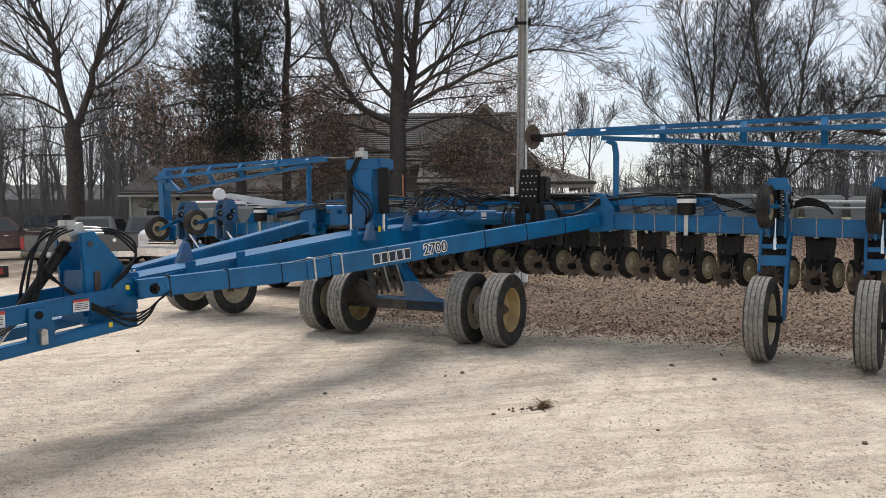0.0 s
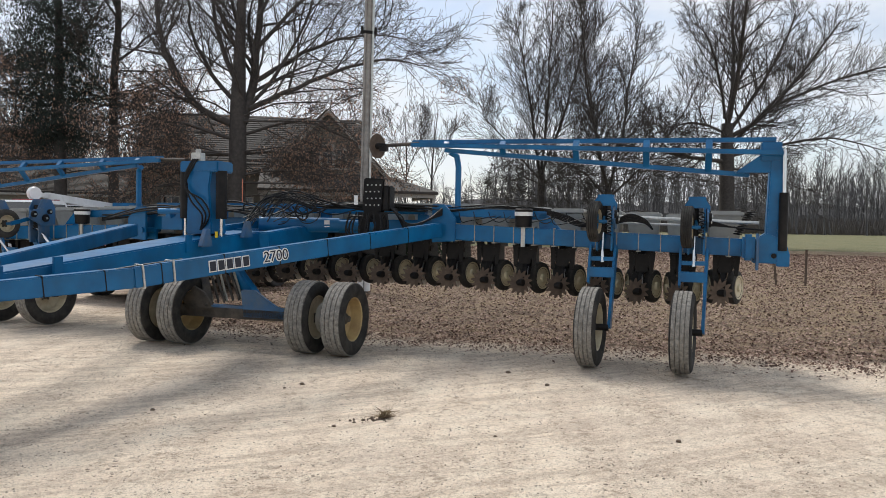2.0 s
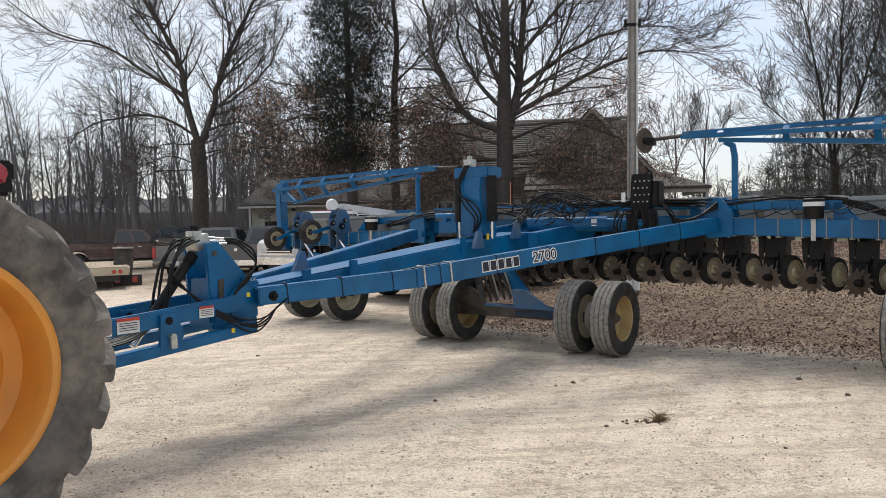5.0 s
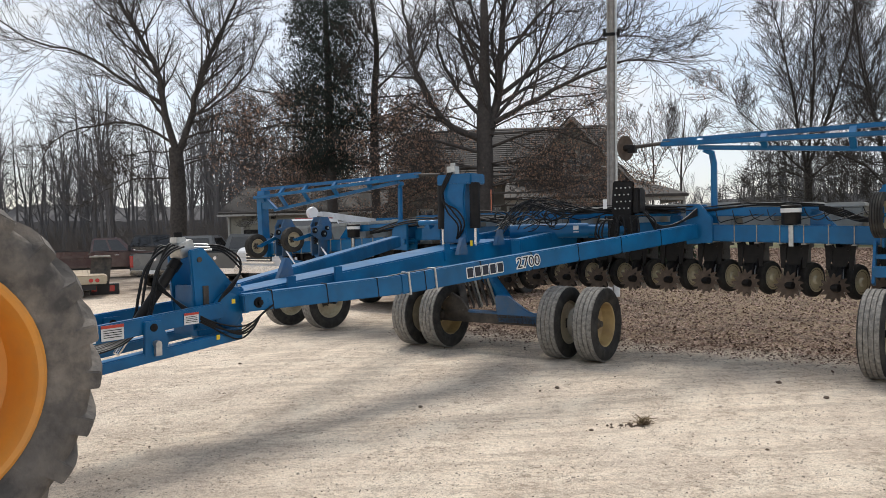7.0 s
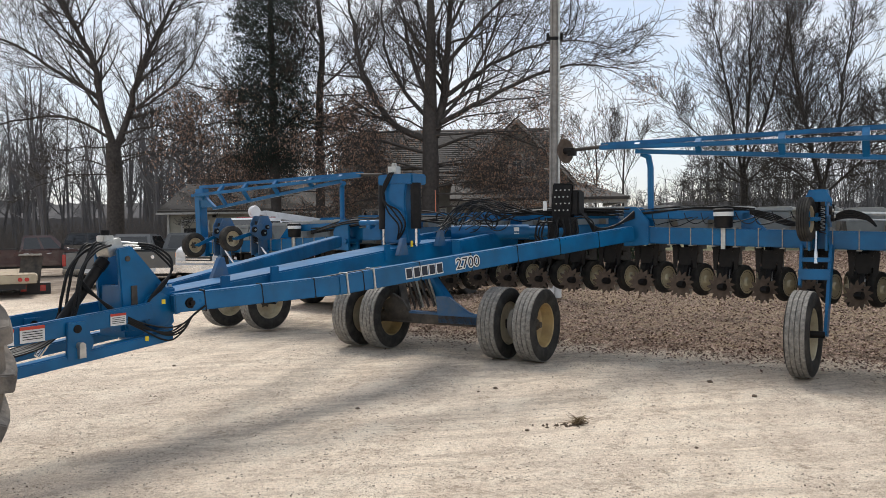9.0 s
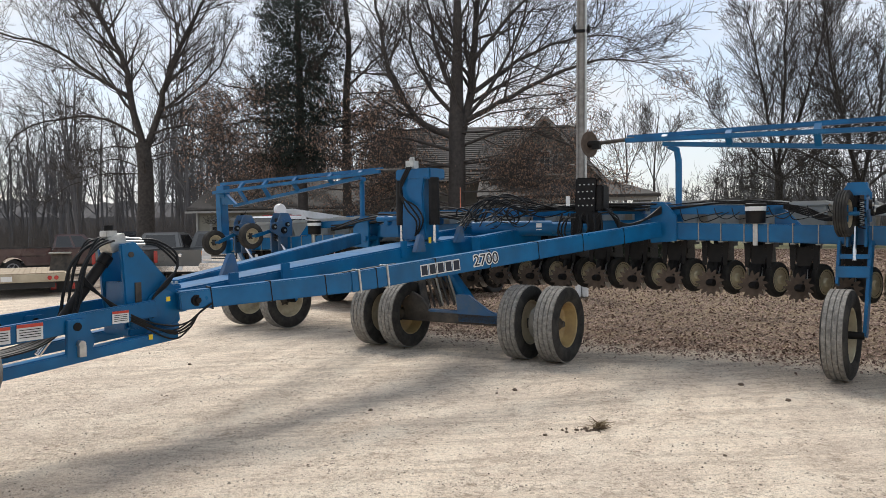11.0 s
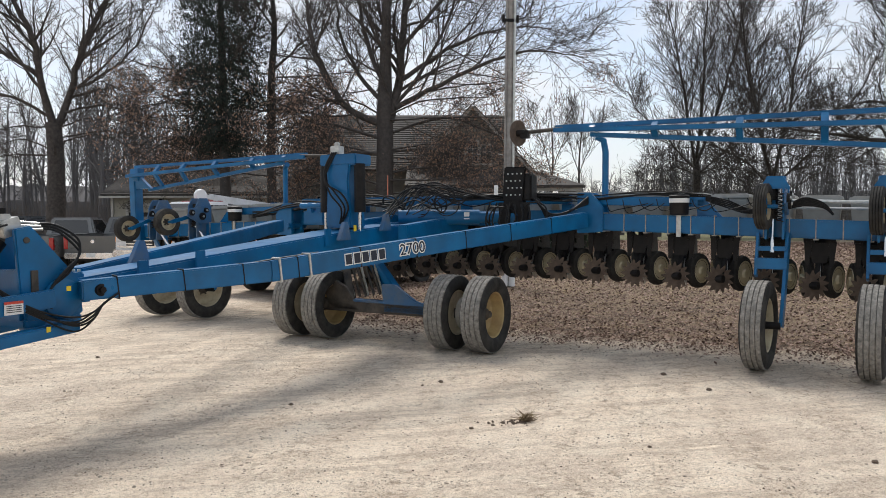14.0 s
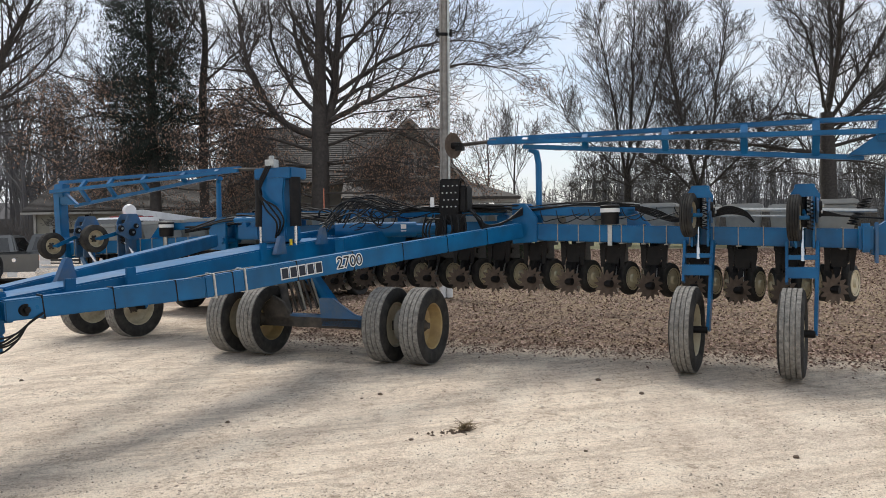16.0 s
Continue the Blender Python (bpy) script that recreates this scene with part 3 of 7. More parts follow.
def wing_bar(x0, z0, x1, z1, y=0.95):
    bar = part("wing_bar", Shape().beam((x0, y, z0), (x1, y, z1), 0.19, 0.205), BLUE, planter, "blue square wing toolbar with bolted clamps", bevel=0.014)
    L = abs(x1 - x0)
    n = int(L / 0.245)
    d = (Vector((x1, y, z1)) - Vector((x0, y, z0))).normalized()
    ub = None
    for i in range(n):
        c = Vector((x0, y, z0)).lerp(Vector((x1, y, z1)), (i + 0.6) / n)
        if ub is None:
            u = Shape()
            for s in (-1, 1):
                u.box((0, s * 0.100, 0), (0.010, 0.011, 0.232))
            u.box((0, 0, 0.110), (0.013, 0.215, 0.013)).box((0, 0, -0.112), (0.05, 0.24, 0.012))
            ub = u.mesh("u_bolt", GREYHUB)
        o = part("u_bolt", ub, None, bar)
        o.matrix_basis = Matrix.Translation(c)
    return bar


wing_bar(2.42, 1.565, 6.28, 1.445)
wing_bar(-2.38, 1.47, -5.85, 1.37)
for sx, z in ((1, 1.58), (-1, 1.50)):
    part("wing_hinge", Shape().plate([(-0.12, -0.16), (0.20, -0.14), (0.20, 0.16), (0.05, 0.34), (-0.12, 0.34)], (sx * 2.38, 0.84, z), (sx, 0, 0), (0, 0, 1), 0.05).plate([(-0.12, -0.16), (0.20, -0.14), (0.20, 0.16), (0.05, 0.34), (-0.12, 0.34)], (sx * 2.38, 1.08, z), (sx, 0, 0), (0, 0, 1), 0.05).cyl((sx * 2.32, 0.78, z - 0.01), (sx * 2.32, 1.2, z - 0.01), 0.045, 14), BLUE, planter, bevel=0.008)
    part("wing_upper_tube", Shape().beam((sx * 2.4, 1.02, z + 0.245), (sx * 3.75, 1.02, z + 0.21), 0.10, 0.11), BLUE, planter, bevel=0.01)
    part("tube_gusset", Shape().plate([(-0.1, 0.0), (0.22, 0.0), (-0.02, 0.26), (-0.1, 0.26)], (sx * 3.75, 1.02, z - 0.01), (sx, 0, 0), (0, 0, 1), 0.10), BLUE, planter, bevel=0.008)
    can = part("vacuum_canister", Shape().lathe([(0, 0.08), (0.01, 0.105), (0.19, 0.11), (0.20, 0.115), (0.225, 0.115), (0.235, 0.10)], (sx * 3.47, 0.86, z + 0.06), (0, 0, 1), n=22), BLACK, planter, "black round canister with a white label")
    part("label_patch", Shape().lathe([(0.145, 0.111), (0.146, 0.113), (0.194, 0.114), (0.195, 0.112)], (sx * 3.47, 0.86, z + 0.06), (0, 0, 1), n=22, closed=True), WHITE, can)
    part("canister_bracket", Shape().box((sx * 3.47, 0.845, z - 0.05), (0.05, 0.02, 0.28)), ZINC, planter)


def wing_wheel(x, y, zb, sx, small_z):
    """Lift wheel of a wing: bracket on the bar, forked arm, tyre, cylinder, small drive tyre above."""
    bx = x if sx > 0 else x - 0.42
    ahead = 0.55 if sx > 0 else 0.22
    dome = [(-0.15, -0.14), (0.17, -0.14), (0.175, 0.40), (0.09, 0.535), (-0.08, 0.535), (-0.16, 0.40)]
    for s in (-0.085, 0.085):
        part("lift_bracket", Shape().plate(dome, (bx + 0.12 + s, 0.80, zb), (0, 1, 0), (0, 0, 1), 0.025), BLUE if sx > 0 else BLUE_DUSTY, planter, bevel=0.005)
    hood = Shape().plate([(-0.135, 0.30), (-0.105, 0.40), (0.105, 0.40), (0.135, 0.30), (0.145, 0.42), (0.075, 0.535), (-0.075, 0.535), (-0.145, 0.42)], (bx + 0.12, 0.655, zb), (1, 0, 0), (0, 0, 1), 0.02)
    hood.box((bx + 0.12, 0.80, zb + 0.525), (0.145, 0.20, 0.018))
    if sx > 0:
        part("bracket_hood", hood, BLUE, planter)
    part("wheel_arm", Shape().beam((bx + 0.25, 0.80, zb - 0.08), (x + 0.215, y + 0.02, 0.46), 0.035, 0.12, 0.035, 0.10), BLUE, planter, bevel=0.005)
    part("wheel_arm", Shape().beam((bx - 0.05, 0.80, zb - 0.08), (x - 0.055, 0.64, 0.98), 0.03, 0.10), BLUE, planter, bevel=0.005)
    part("arm_cross", Shape().box((x + 0.09, 0.66, zb - 0.40), (0.32, 0.08, 0.12)), BLUE, planter, bevel=0.008)
    part("arm_cross", Shape().box((x + 0.10, 0.70, zb - 0.24), (0.28, 0.06, 0.05)), BLUE, planter, bevel=0.005)
    part("stub_axle", Shape().cyl((x - 0.02, y, 0.475), (x + 0.21, y, 0.475), 0.04, 12), BLACK, planter)
    road_wheel("lift_wheel", planter, (x, y, 0.475), 0.475, 0.25, CREAM, 1, yaw=-5)
    part("lift_cylinder", Shape().cyl((bx + 0.10, 0.74, zb + 0.44), (bx + 0.10, 0.72, zb + 0.08), 0.045, 14), BLACK, planter)
    part("cylinder_rod", Shape().cyl((bx + 0.10, 0.72, zb + 0.10), (x + 0.10, 0.68, zb - 0.28), 0.02, 10), CHROME, planter)
    w = road_wheel("drive_wheel", planter, (bx + 0.02, ahead, small_z), 0.245 if sx > 0 else 0.215, 0.125, CREAM, 1, tread_mat=RUBBER, yaw=-7)
    part("drive_arm", Shape().beam((bx + 0.12, ahead, small_z), (bx + 0.10, 0.80, zb + 0.28), 0.03, 0.06).cyl((bx + 0.02, ahead, small_z), (bx + 0.16, ahead, small_z), 0.022, 10), BLUE, planter, bevel=0.004)
    part("spring", Shape().tube([(bx + 0.17 + 0.035 * math.cos(i * 1.2), 0.62 + 0.035 * math.sin(i * 1.2), zb + 0.05 + i * 0.008) for i in range(40)], 0.006, 5), BLACK, planter)
    part("drive_plate", Shape().plate([(-0.34, 0.02), (-0.10, -0.10), (0.10, -0.10), (0.12, 0.12), (0.0, 0.20), (-0.30, 0.14)], (bx + 0.235, 0.78, zb + 0.22), (0, 1, 0), (0, 0, 1), 0.02), BLUE_DUSTY, planter, bevel=0.004)
    for dy, dz, rr in ((-0.26, 0.08, 0.05), (-0.04, 0.02, 0.06), (0.04, 0.12, 0.04)):
        part("sprocket", Shape().cyl((bx + 0.235, 0.78 + dy, zb + 0.22 + dz), (bx + 0.275, 0.78 + dy, zb + 0.22 + dz), rr, 14), BLACK, planter)
        part("sprocket_bolt", Shape().cyl((bx + 0.27, 0.78 + dy, zb + 0.22 + dz), (bx + 0.29, 0.78 + dy, zb + 0.22 + dz), 0.018, 8), ZINC, planter)


wing_wheel(4.38, 0.50, 1.52, 1, 1.73)
wing_wheel(5.43, 0.49, 1.50, 1, 1.68)
wing_wheel(-3.90, 0.60, 1.40, -1, 1.55)
wing_wheel(-4.84, 0.57, 1.38, -1, 1.44)
# shafts and rods along the wing behind the wheels
part("drive_shaft", Shape().cyl((4.5, 1.02, 1.80), (6.25, 1.02, 1.74), 0.022, 10).cyl((4.6, 1.04, 1.72), (5.5, 1.04, 1.70), 0.014, 8), ZINC, planter, "bare steel drive shaft")
part("coil_spring", Shape().tube([(6.02 + 0.05 * math.cos(i * 0.9) + i * 0.0022, 1.1 + 0.05 * math.sin(i * 0.9), 1.60 + i * 0.004) for i in range(70)], 0.009, 5), BLACK, planter)


def marker(sx, xe, zb, zt, xt, ztip, xd):
    """Row marker folded in over the wing: mast, three-rail arm, rod and disc."""
    y = 0.88
    part("marker_mast", Shape().beam((sx * xe, y, zb), (sx * (xe + 0.04), y, zt), 0.17, 0.15).plate([(-0.20, 0.0), (0.15, 0.0), (0.15, 0.26), (-0.05, 0.36), (-0.20, 0.26)], (sx * xe, y - 0.02, zb - 0.03), (sx, 0, 0), (0, 0, 1), 0.20), BLUE, planter, bevel=0.012)
    if sx > 0:
        part("mast_bracket", Shape().box((sx * (xe - 0.25), y - 0.10, zb + 0.15), (0.13, 0.18, 0.30)), BLUE, planter, bevel=0.03)
        part("mast_flange", Shape().box((sx * (xe - 0.155), y - 0.135, zb + 0.10), (0.03, 0.10, 0.42)), BLUE_DUSTY, planter, bevel=0.006)
        part("mast_gusset", Shape().plate([(0.05, 0.40), (0.09, 0.40), (0.19, 0.08), (0.19, -0.06), (0.05, -0.06)], (sx * xe, y - 0.11, zb), (sx, 0, 0), (0, 0, 1), 0.03), BLUE, planter, bevel=0.006)
        part("flange_bolt", Shape().cyl((sx * (xe + 0.02), y - 0.13, zb + 0.06), (sx * (xe + 0.02), y - 0.16, zb + 0.06), 0.03, 10), BLACK, planter)
    if sx > 0:
        part("mast_cylinder", Shape().cyl((sx * (xe + 0.11), y - 0.12, zb + 0.12), (sx * (xe + 0.11), y - 0.12, zb + 0.78), 0.05, 16), BLACK, planter)
    if sx > 0:
        part("cylinder_rod", Shape().cyl((sx * (xe + 0.11), y - 0.12, zb + 0.76), (sx * (xe + 0.10), y - 0.12, zt - 0.02), 0.022, 12), CHROME, planter)
    top = [(sx * (xe + 0.02), y - 0.02, zt + 0.10), (sx * xt, y, ztip + 0.02)]
    mid = [(sx * (xe + 0.08), y - 0.16, zt - 0.06), (sx * xt, y - 0.06, ztip - 0.02)]
    low = [(sx * (xe - 0.25), y + 0.05, zt - 0.30), (sx * (xt + 0.45), y, ztip - 0.09)]
    for a, b in (top, mid, low):
        part("marker_rail", Shape().beam(a, b, 0.055, 0.055), BLUE, planter, bevel=0.006)
    part("rail_head", Shape().box((sx * (xe - 0.03), y - 0.02, zt - 0.04), (0.22, 0.14, 0.22)).plate([(-0.42, -0.20), (0.0, -0.20), (0.10, 0.05), (-0.08, 0.05)], (sx * xe, y - 0.03, zt - 0.08), (sx, 0, 0), (0, 0, 1), 0.08), BLUE, planter, bevel=0.01)
    for s in (0.16, 0.32, 0.51, 0.72, 0.89):
        xx = sx * (xe + (xt - xe) * s)
        a, b, c = (Vector(p[0]).lerp(Vector(p[1]), min(1, (xx - p[0][0]) / (p[1][0] - p[0][0]))) for p in (top, mid, low))
        part("rail_tie", Shape().beam(a, b, 0.075, 0.05), BLUE, planter, bevel=0.005)
        if s < 0.85:
            part("rail_tie", Shape().beam(b, c, 0.075, 0.045), BLUE, planter, bevel=0.005)
    part("marker_rod", Shape().cyl((sx * (xt + 0.1), y - 0.03, ztip), (sx * (xd - 0.02), y - 0.03, ztip - 0.03), 0.024, 12), GRIME, planter)
    dc = (sx * xd, y - 0.05, ztip - 0.03)
    part("marker_disc", Shape().lathe([(0.0, 0.001), (0.03, 0.08), (0.055, 0.165), (0.06, 0.165), (0.045, 0.08), (0.04, 0.001)], dc, (sx * 0.95, -0.3, 0), n=28), RUST, planter, "rusty dished marker disc")
    part("disc_hub", Shape().cyl(Vector(dc) + Vector((sx * -0.04, 0, 0)), Vector(dc) + Vector((sx * 0.14, 0, 0)), 0.045, 12).box(Vector(dc) + Vector((sx * 0.14, 0, -0.02)), (0.10, 0.08, 0.10)), BLACK, planter)
    part("rail_rest", Shape().tube([(sx * 2.55, 1.02, 1.84), (sx * 2.55, 1.02, ztip - 0.30), (sx * 2.53, 1.0, ztip - 0.16), (sx * 2.45, 0.95, ztip - 0.11)], 0.04, 10), BLUE, planter)


marker(1, 6.37, 1.31, 2.60, 1.95, 2.72, 1.42)
marker(-1, 5.80, 1.25, 2.40, 2.0, 2.55, 1.36)

# black perforated valve stand
stand = part("valve_stand", Shape().box((1.62, 0.345, 2.02), (0.28, 0.03, 0.42), Euler((0, 0.06, 0)).to_matrix()), BLACK, planter, "black perforated valve bracket", bevel=0.02)
# bright zinc dots stand in for light showing through the plate's holes
for i in range(4):
    for j in range(4):
        c = (1.53 + 0.058 * i + 0.02 * (j % 2), 0.328, 1.89 + 0.085 * j)
        part("bolt_or_hole_dot", Shape().cyl(c, (c[0], c[1] - 0.012, c[2]), 0.010, 6), ZINC, stand)
part("valve_bank", Shape().box((1.78, 0.45, 1.98), (0.12, 0.20, 0.32)), BLACK, stand, bevel=0.02)
part("valve_bank", Shape().box((1.60, 0.42, 1.76), (0.24, 0.16, 0.18)), BLACK, stand, bevel=0.02)
for xx in (1.50, 1.74):
    part("stand_leg", Shape().plate([(-0.05, 0), (0.05, 0), (0.08, 0.42), (-0.08, 0.42)], (xx, 0.34, 1.38), (1, 0, 0), (0, 0, 1), 0.05), BLACK, stand, bevel=0.004)
part("stand_label", Shape().box((1.415, 0.27, 1.95), (0.05, 0.01, 0.12)), WHITE, planter)

# hoses: looping bundles across the centre, the wings and the hitch
rng = random.Random(7)


def hose(pts, r=0.013, name="hose", sag=0.0, mat_=None):
    """A smooth hose through the points."""
    P = [Vector(p) for p in pts]
    out = []
    for i in range(len(P) - 1):
        p0, p1, p2, p3 = P[max(i - 1, 0)], P[i], P[i + 1], P[min(i + 2, len(P) - 1)]
        for k in range(7):
            t = k / 7
            out.append(0.5 * ((2 * p1) + (p2 - p0) * t + (2 * p0 - 5 * p1 + 4 * p2 - p3) * t * t + (3 * p1 - p0 - 3 * p2 + p3) * t ** 3))
    out.append(P[-1])
    return part(name, Shape().tube(out, r, 6), mat_ or HOSE, planter)


for i in range(20):
    x0, y0 = rng.uniform(-0.05, 0.40), rng.uniform(0.1, 0.7)
    pk, run = rng.uniform(1.84, 2.08), rng.uniform(0.45, 1.0)
    zb = 1.90 + rng.uniform(-0.05, 0.035)
    hose([(x0 - 0.12, y0 - 0.2, rng.uniform(1.58, 1.72)), (x0 + rng.uniform(-0.05, 0.05), y0, pk - 0.10), (x0 + 0.20, y0 + rng.uniform(-0.1, 0.1), pk), (x0 + 0.20 + run * 0.5, y0 + 0.1, pk - 0.06 - rng.uniform(0, 0.08)),
          (x0 + 0.2 + run, 0.55, zb - rng.uniform(0, 0.06)), (1.55, 0.62 + rng.uniform(-0.08, 0.08), zb), (rng.uniform(1.9, 2.4), 0.8, zb - 0.03)], rng.choice((0.006, 0.008, 0.010, 0.012)))
for i in range(12):
    cx, cy, cz, r = rng.uniform(0.0, 0.75), rng.uniform(0.0, 0.5), rng.uniform(1.72, 1.90), rng.uniform(0.09, 0.19)
    a0, tilt = rng.uniform(0, 6.3), rng.uniform(-0.6, 0.6)
    hose([(cx + math.cos(a0 + k * 0.8) * r * 1.3, cy + math.sin(a0 + k * 0.8) * r * tilt, cz + math.sin(a0 + k * 0.8) * r) for k in range(rng.choice((5, 6, 7)))], rng.choice((0.006, 0.008, 0.011)))
for cx, cz, r in ((1.42, 1.62, 0.13), (1.50, 1.58, 0.17), (1.92, 1.66, 0.14)):
    hose([(cx + math.cos(1.3 + k * 0.7) * r, 0.22 + 0.012 * k, cz + math.sin(1.3 + k * 0.7) * r) for k in range(10)], 0.010)
for i in range(6):
    z = 1.89 + rng.uniform(-0.03, 0.03)
    hose([(1.2, 1.0 + rng.uniform(-0.1, 0.1), z), (1.8, 0.95, z + rng.uniform(-0.06, 0.05)), (2.4, 0.95, z + rng.uniform(-0.05, 0.03)), (3.1, 0.98, z + 0.01), (3.8, 1.0, z - rng.uniform(0.0, 0.05))], 0.0065)
for i in range(5):
    hose([(3.75, 0.95, 1.86 - i * 0.012), (4.0, 0.95, 1.80 - i * 0.02), (4.2, 0.95, 1.71 - i * 0.012), (4.45, 0.98, 1.69)], 0.009)
    hose([(4.55, 0.95, 1.69), (4.75, 0.93, 1.74 + i * 0.02), (4.95, 0.95, 1.72 + i * 0.012), (5.05, 0.98, 1.64)], 0.011)
    hose([(5.55, 0.95, 1.66), (5.7, 0.93, 1.70 + i * 0.012), (5.95, 0.95, 1.69), (6.3, 0.92, 1.66)], 0.010)
for i in range(9):
    x = 2.6 + i * 0.20
    hose([(x, 0.90, 1.83), (x + 0.05, 0.88, 1.70 + rng.uniform(-0.02, 0.04)), (x + 0.16, 0.88, 1.69 + rng.uniform(-0.01, 0.03)), (x + rng.uniform(0.22, 0.5), 0.92, 1.78)], 0.006)
for i in range(14):
    y0 = rng.uniform(0.5, 1.0)
    hose([(-0.3, y0, rng.uniform(1.72, 1.85)), (-0.8, y0, rng.uniform(1.75, 1.95)), (-1.4, y0 + 0.1, rng.uniform(1.78, 1.92)), (-2.2, y0 + 0.2, rng.uniform(1.74, 1.86)), (-3.2, 0.98, rng.uniform(1.62, 1.72))], 0.012)
for i in range(4):
    a = i * 0.09
    hose([(1.35 + a, 0.24, 1.80), (1.30 + a, 0.22, 1.55), (1.45 + a, 0.2, 1.46), (1.60 + a, 0.22, 1.58), (1.58 + a, 0.24, 1.78)], 0.012)
for i in range(6):
    hose([(1.85, 0.4 + i * 0.03, 1.85), (2.05, 0.45, 1.66 - i * 0.02), (2.25, 0.6, 1.70), (2.4, 0.8, 1.86 - i * 0.015)], 0.014)
# hoses on the tower and along the tongue
for i in range(3):
    hose([(-0.10 + i * 0.03, -1.0, 2.38), (-0.18, -1.05, 2.15 - i * 0.05), (-0.10 + 0.08 * i, -1.05, 1.9), (0.06 + 0.05 * i, -1.05, 1.72), (-0.02, -0.98, 1.52)], 0.011)
hose([(0.26, -4.3, 1.07), (0.35, -4.1, 1.11), (0.52, -3.78, 1.13), (0.66, -3.45, 1.19), (0.78, -3.15, 1.245), (0.95, -2.6, 1.30)], 0.013)
# hitch hoses: arching from the manifold and looping under the head
for i in range(7):
    x = -0.13 + i * 0.04
    k = rng.uniform(-0.04, 0.04)
    hose([(x, -4.95, 1.58), (x, -5.06 + k, 1.55 + k), (x, -5.17 + 1.5 * k, 1.40), (x, -5.22 + 2 * k, 1.22 + k), (x + k, -5.28 + k, 1.02), (x - 0.02, -5.50, 0.86), (x - 0.02, -5.9, 0.80)], rng.choice((0.008, 0.010, 0.012)))
for i in range(5):
    k = rng.uniform(-0.045, 0.045)
    hose([(0.02, -5.15, 1.26 + i * 0.015), (0.22, -5.02, 1.10 - i * 0.01), (0.31, -4.86, 0.98 - i * 0.012), (0.33, -4.62, 0.90 - i * 0.012 + k), (0.35, -4.48, 0.92 + k), (0.37, -4.40, 0.99), (0.40, -4.30, 1.06)], rng.choice((0.007, 0.009)))
for i in range(3):
    hose([(0.05, -4.72, 1.585 - i * 0.02), (0.10, -4.58, 1.57 - i * 0.02), (0.17, -4.46, 1.47 - i * 0.04), (0.20, -4.48, 1.34), (0.22, -4.58, 1.26 - i * 0.02), (0.23, -4.72, 1.12), (0.26, -4.74, 0.98)], 0.009)
for i in range(3):
    part("hose_fitting", Shape().cyl((0.02 + i * 0.03, -4.84, 1.60 - i * 0.03), (0.08 + i * 0.02, -4.70, 1.585 - i * 0.02), 0.010, 10), ZINC, planter)

# ---------- tractor at the hitch ----------
tractor = thing("tractor", pose(-0.51, 11.0, 0, 0, 0, -28.5), "red tractor with yellow wheels and worn lugged tyres", "tractor")
ORANGE = mat("yellow_wheel_paint", (0.74, 0.30, 0.04), (0.66, 0.26, 0.035), rough=0.5, scale=3, dirt=(0.40, 0.24, 0.10), dirt_amount=0.5, dirt_scale=2.5, bump=0.04)
RED = mat("red_tractor_paint", (0.33, 0.010, 0.018), (0.28, 0.01, 0.015), rough=0.3, scale=3, coat=0.4, dirt=(0.25, 0.12, 0.10), dirt_amount=0.3)
DRYMUD = mat("dusty_tractor_rubber", (0.065, 0.060, 0.056), (0.16, 0.142, 0.125), rough=0.9, scale=7, bump=0.6, bump_scale=24, dirt=(0.34, 0.29, 0.235), dirt_amount=0.85, dirt_scale=3.4)


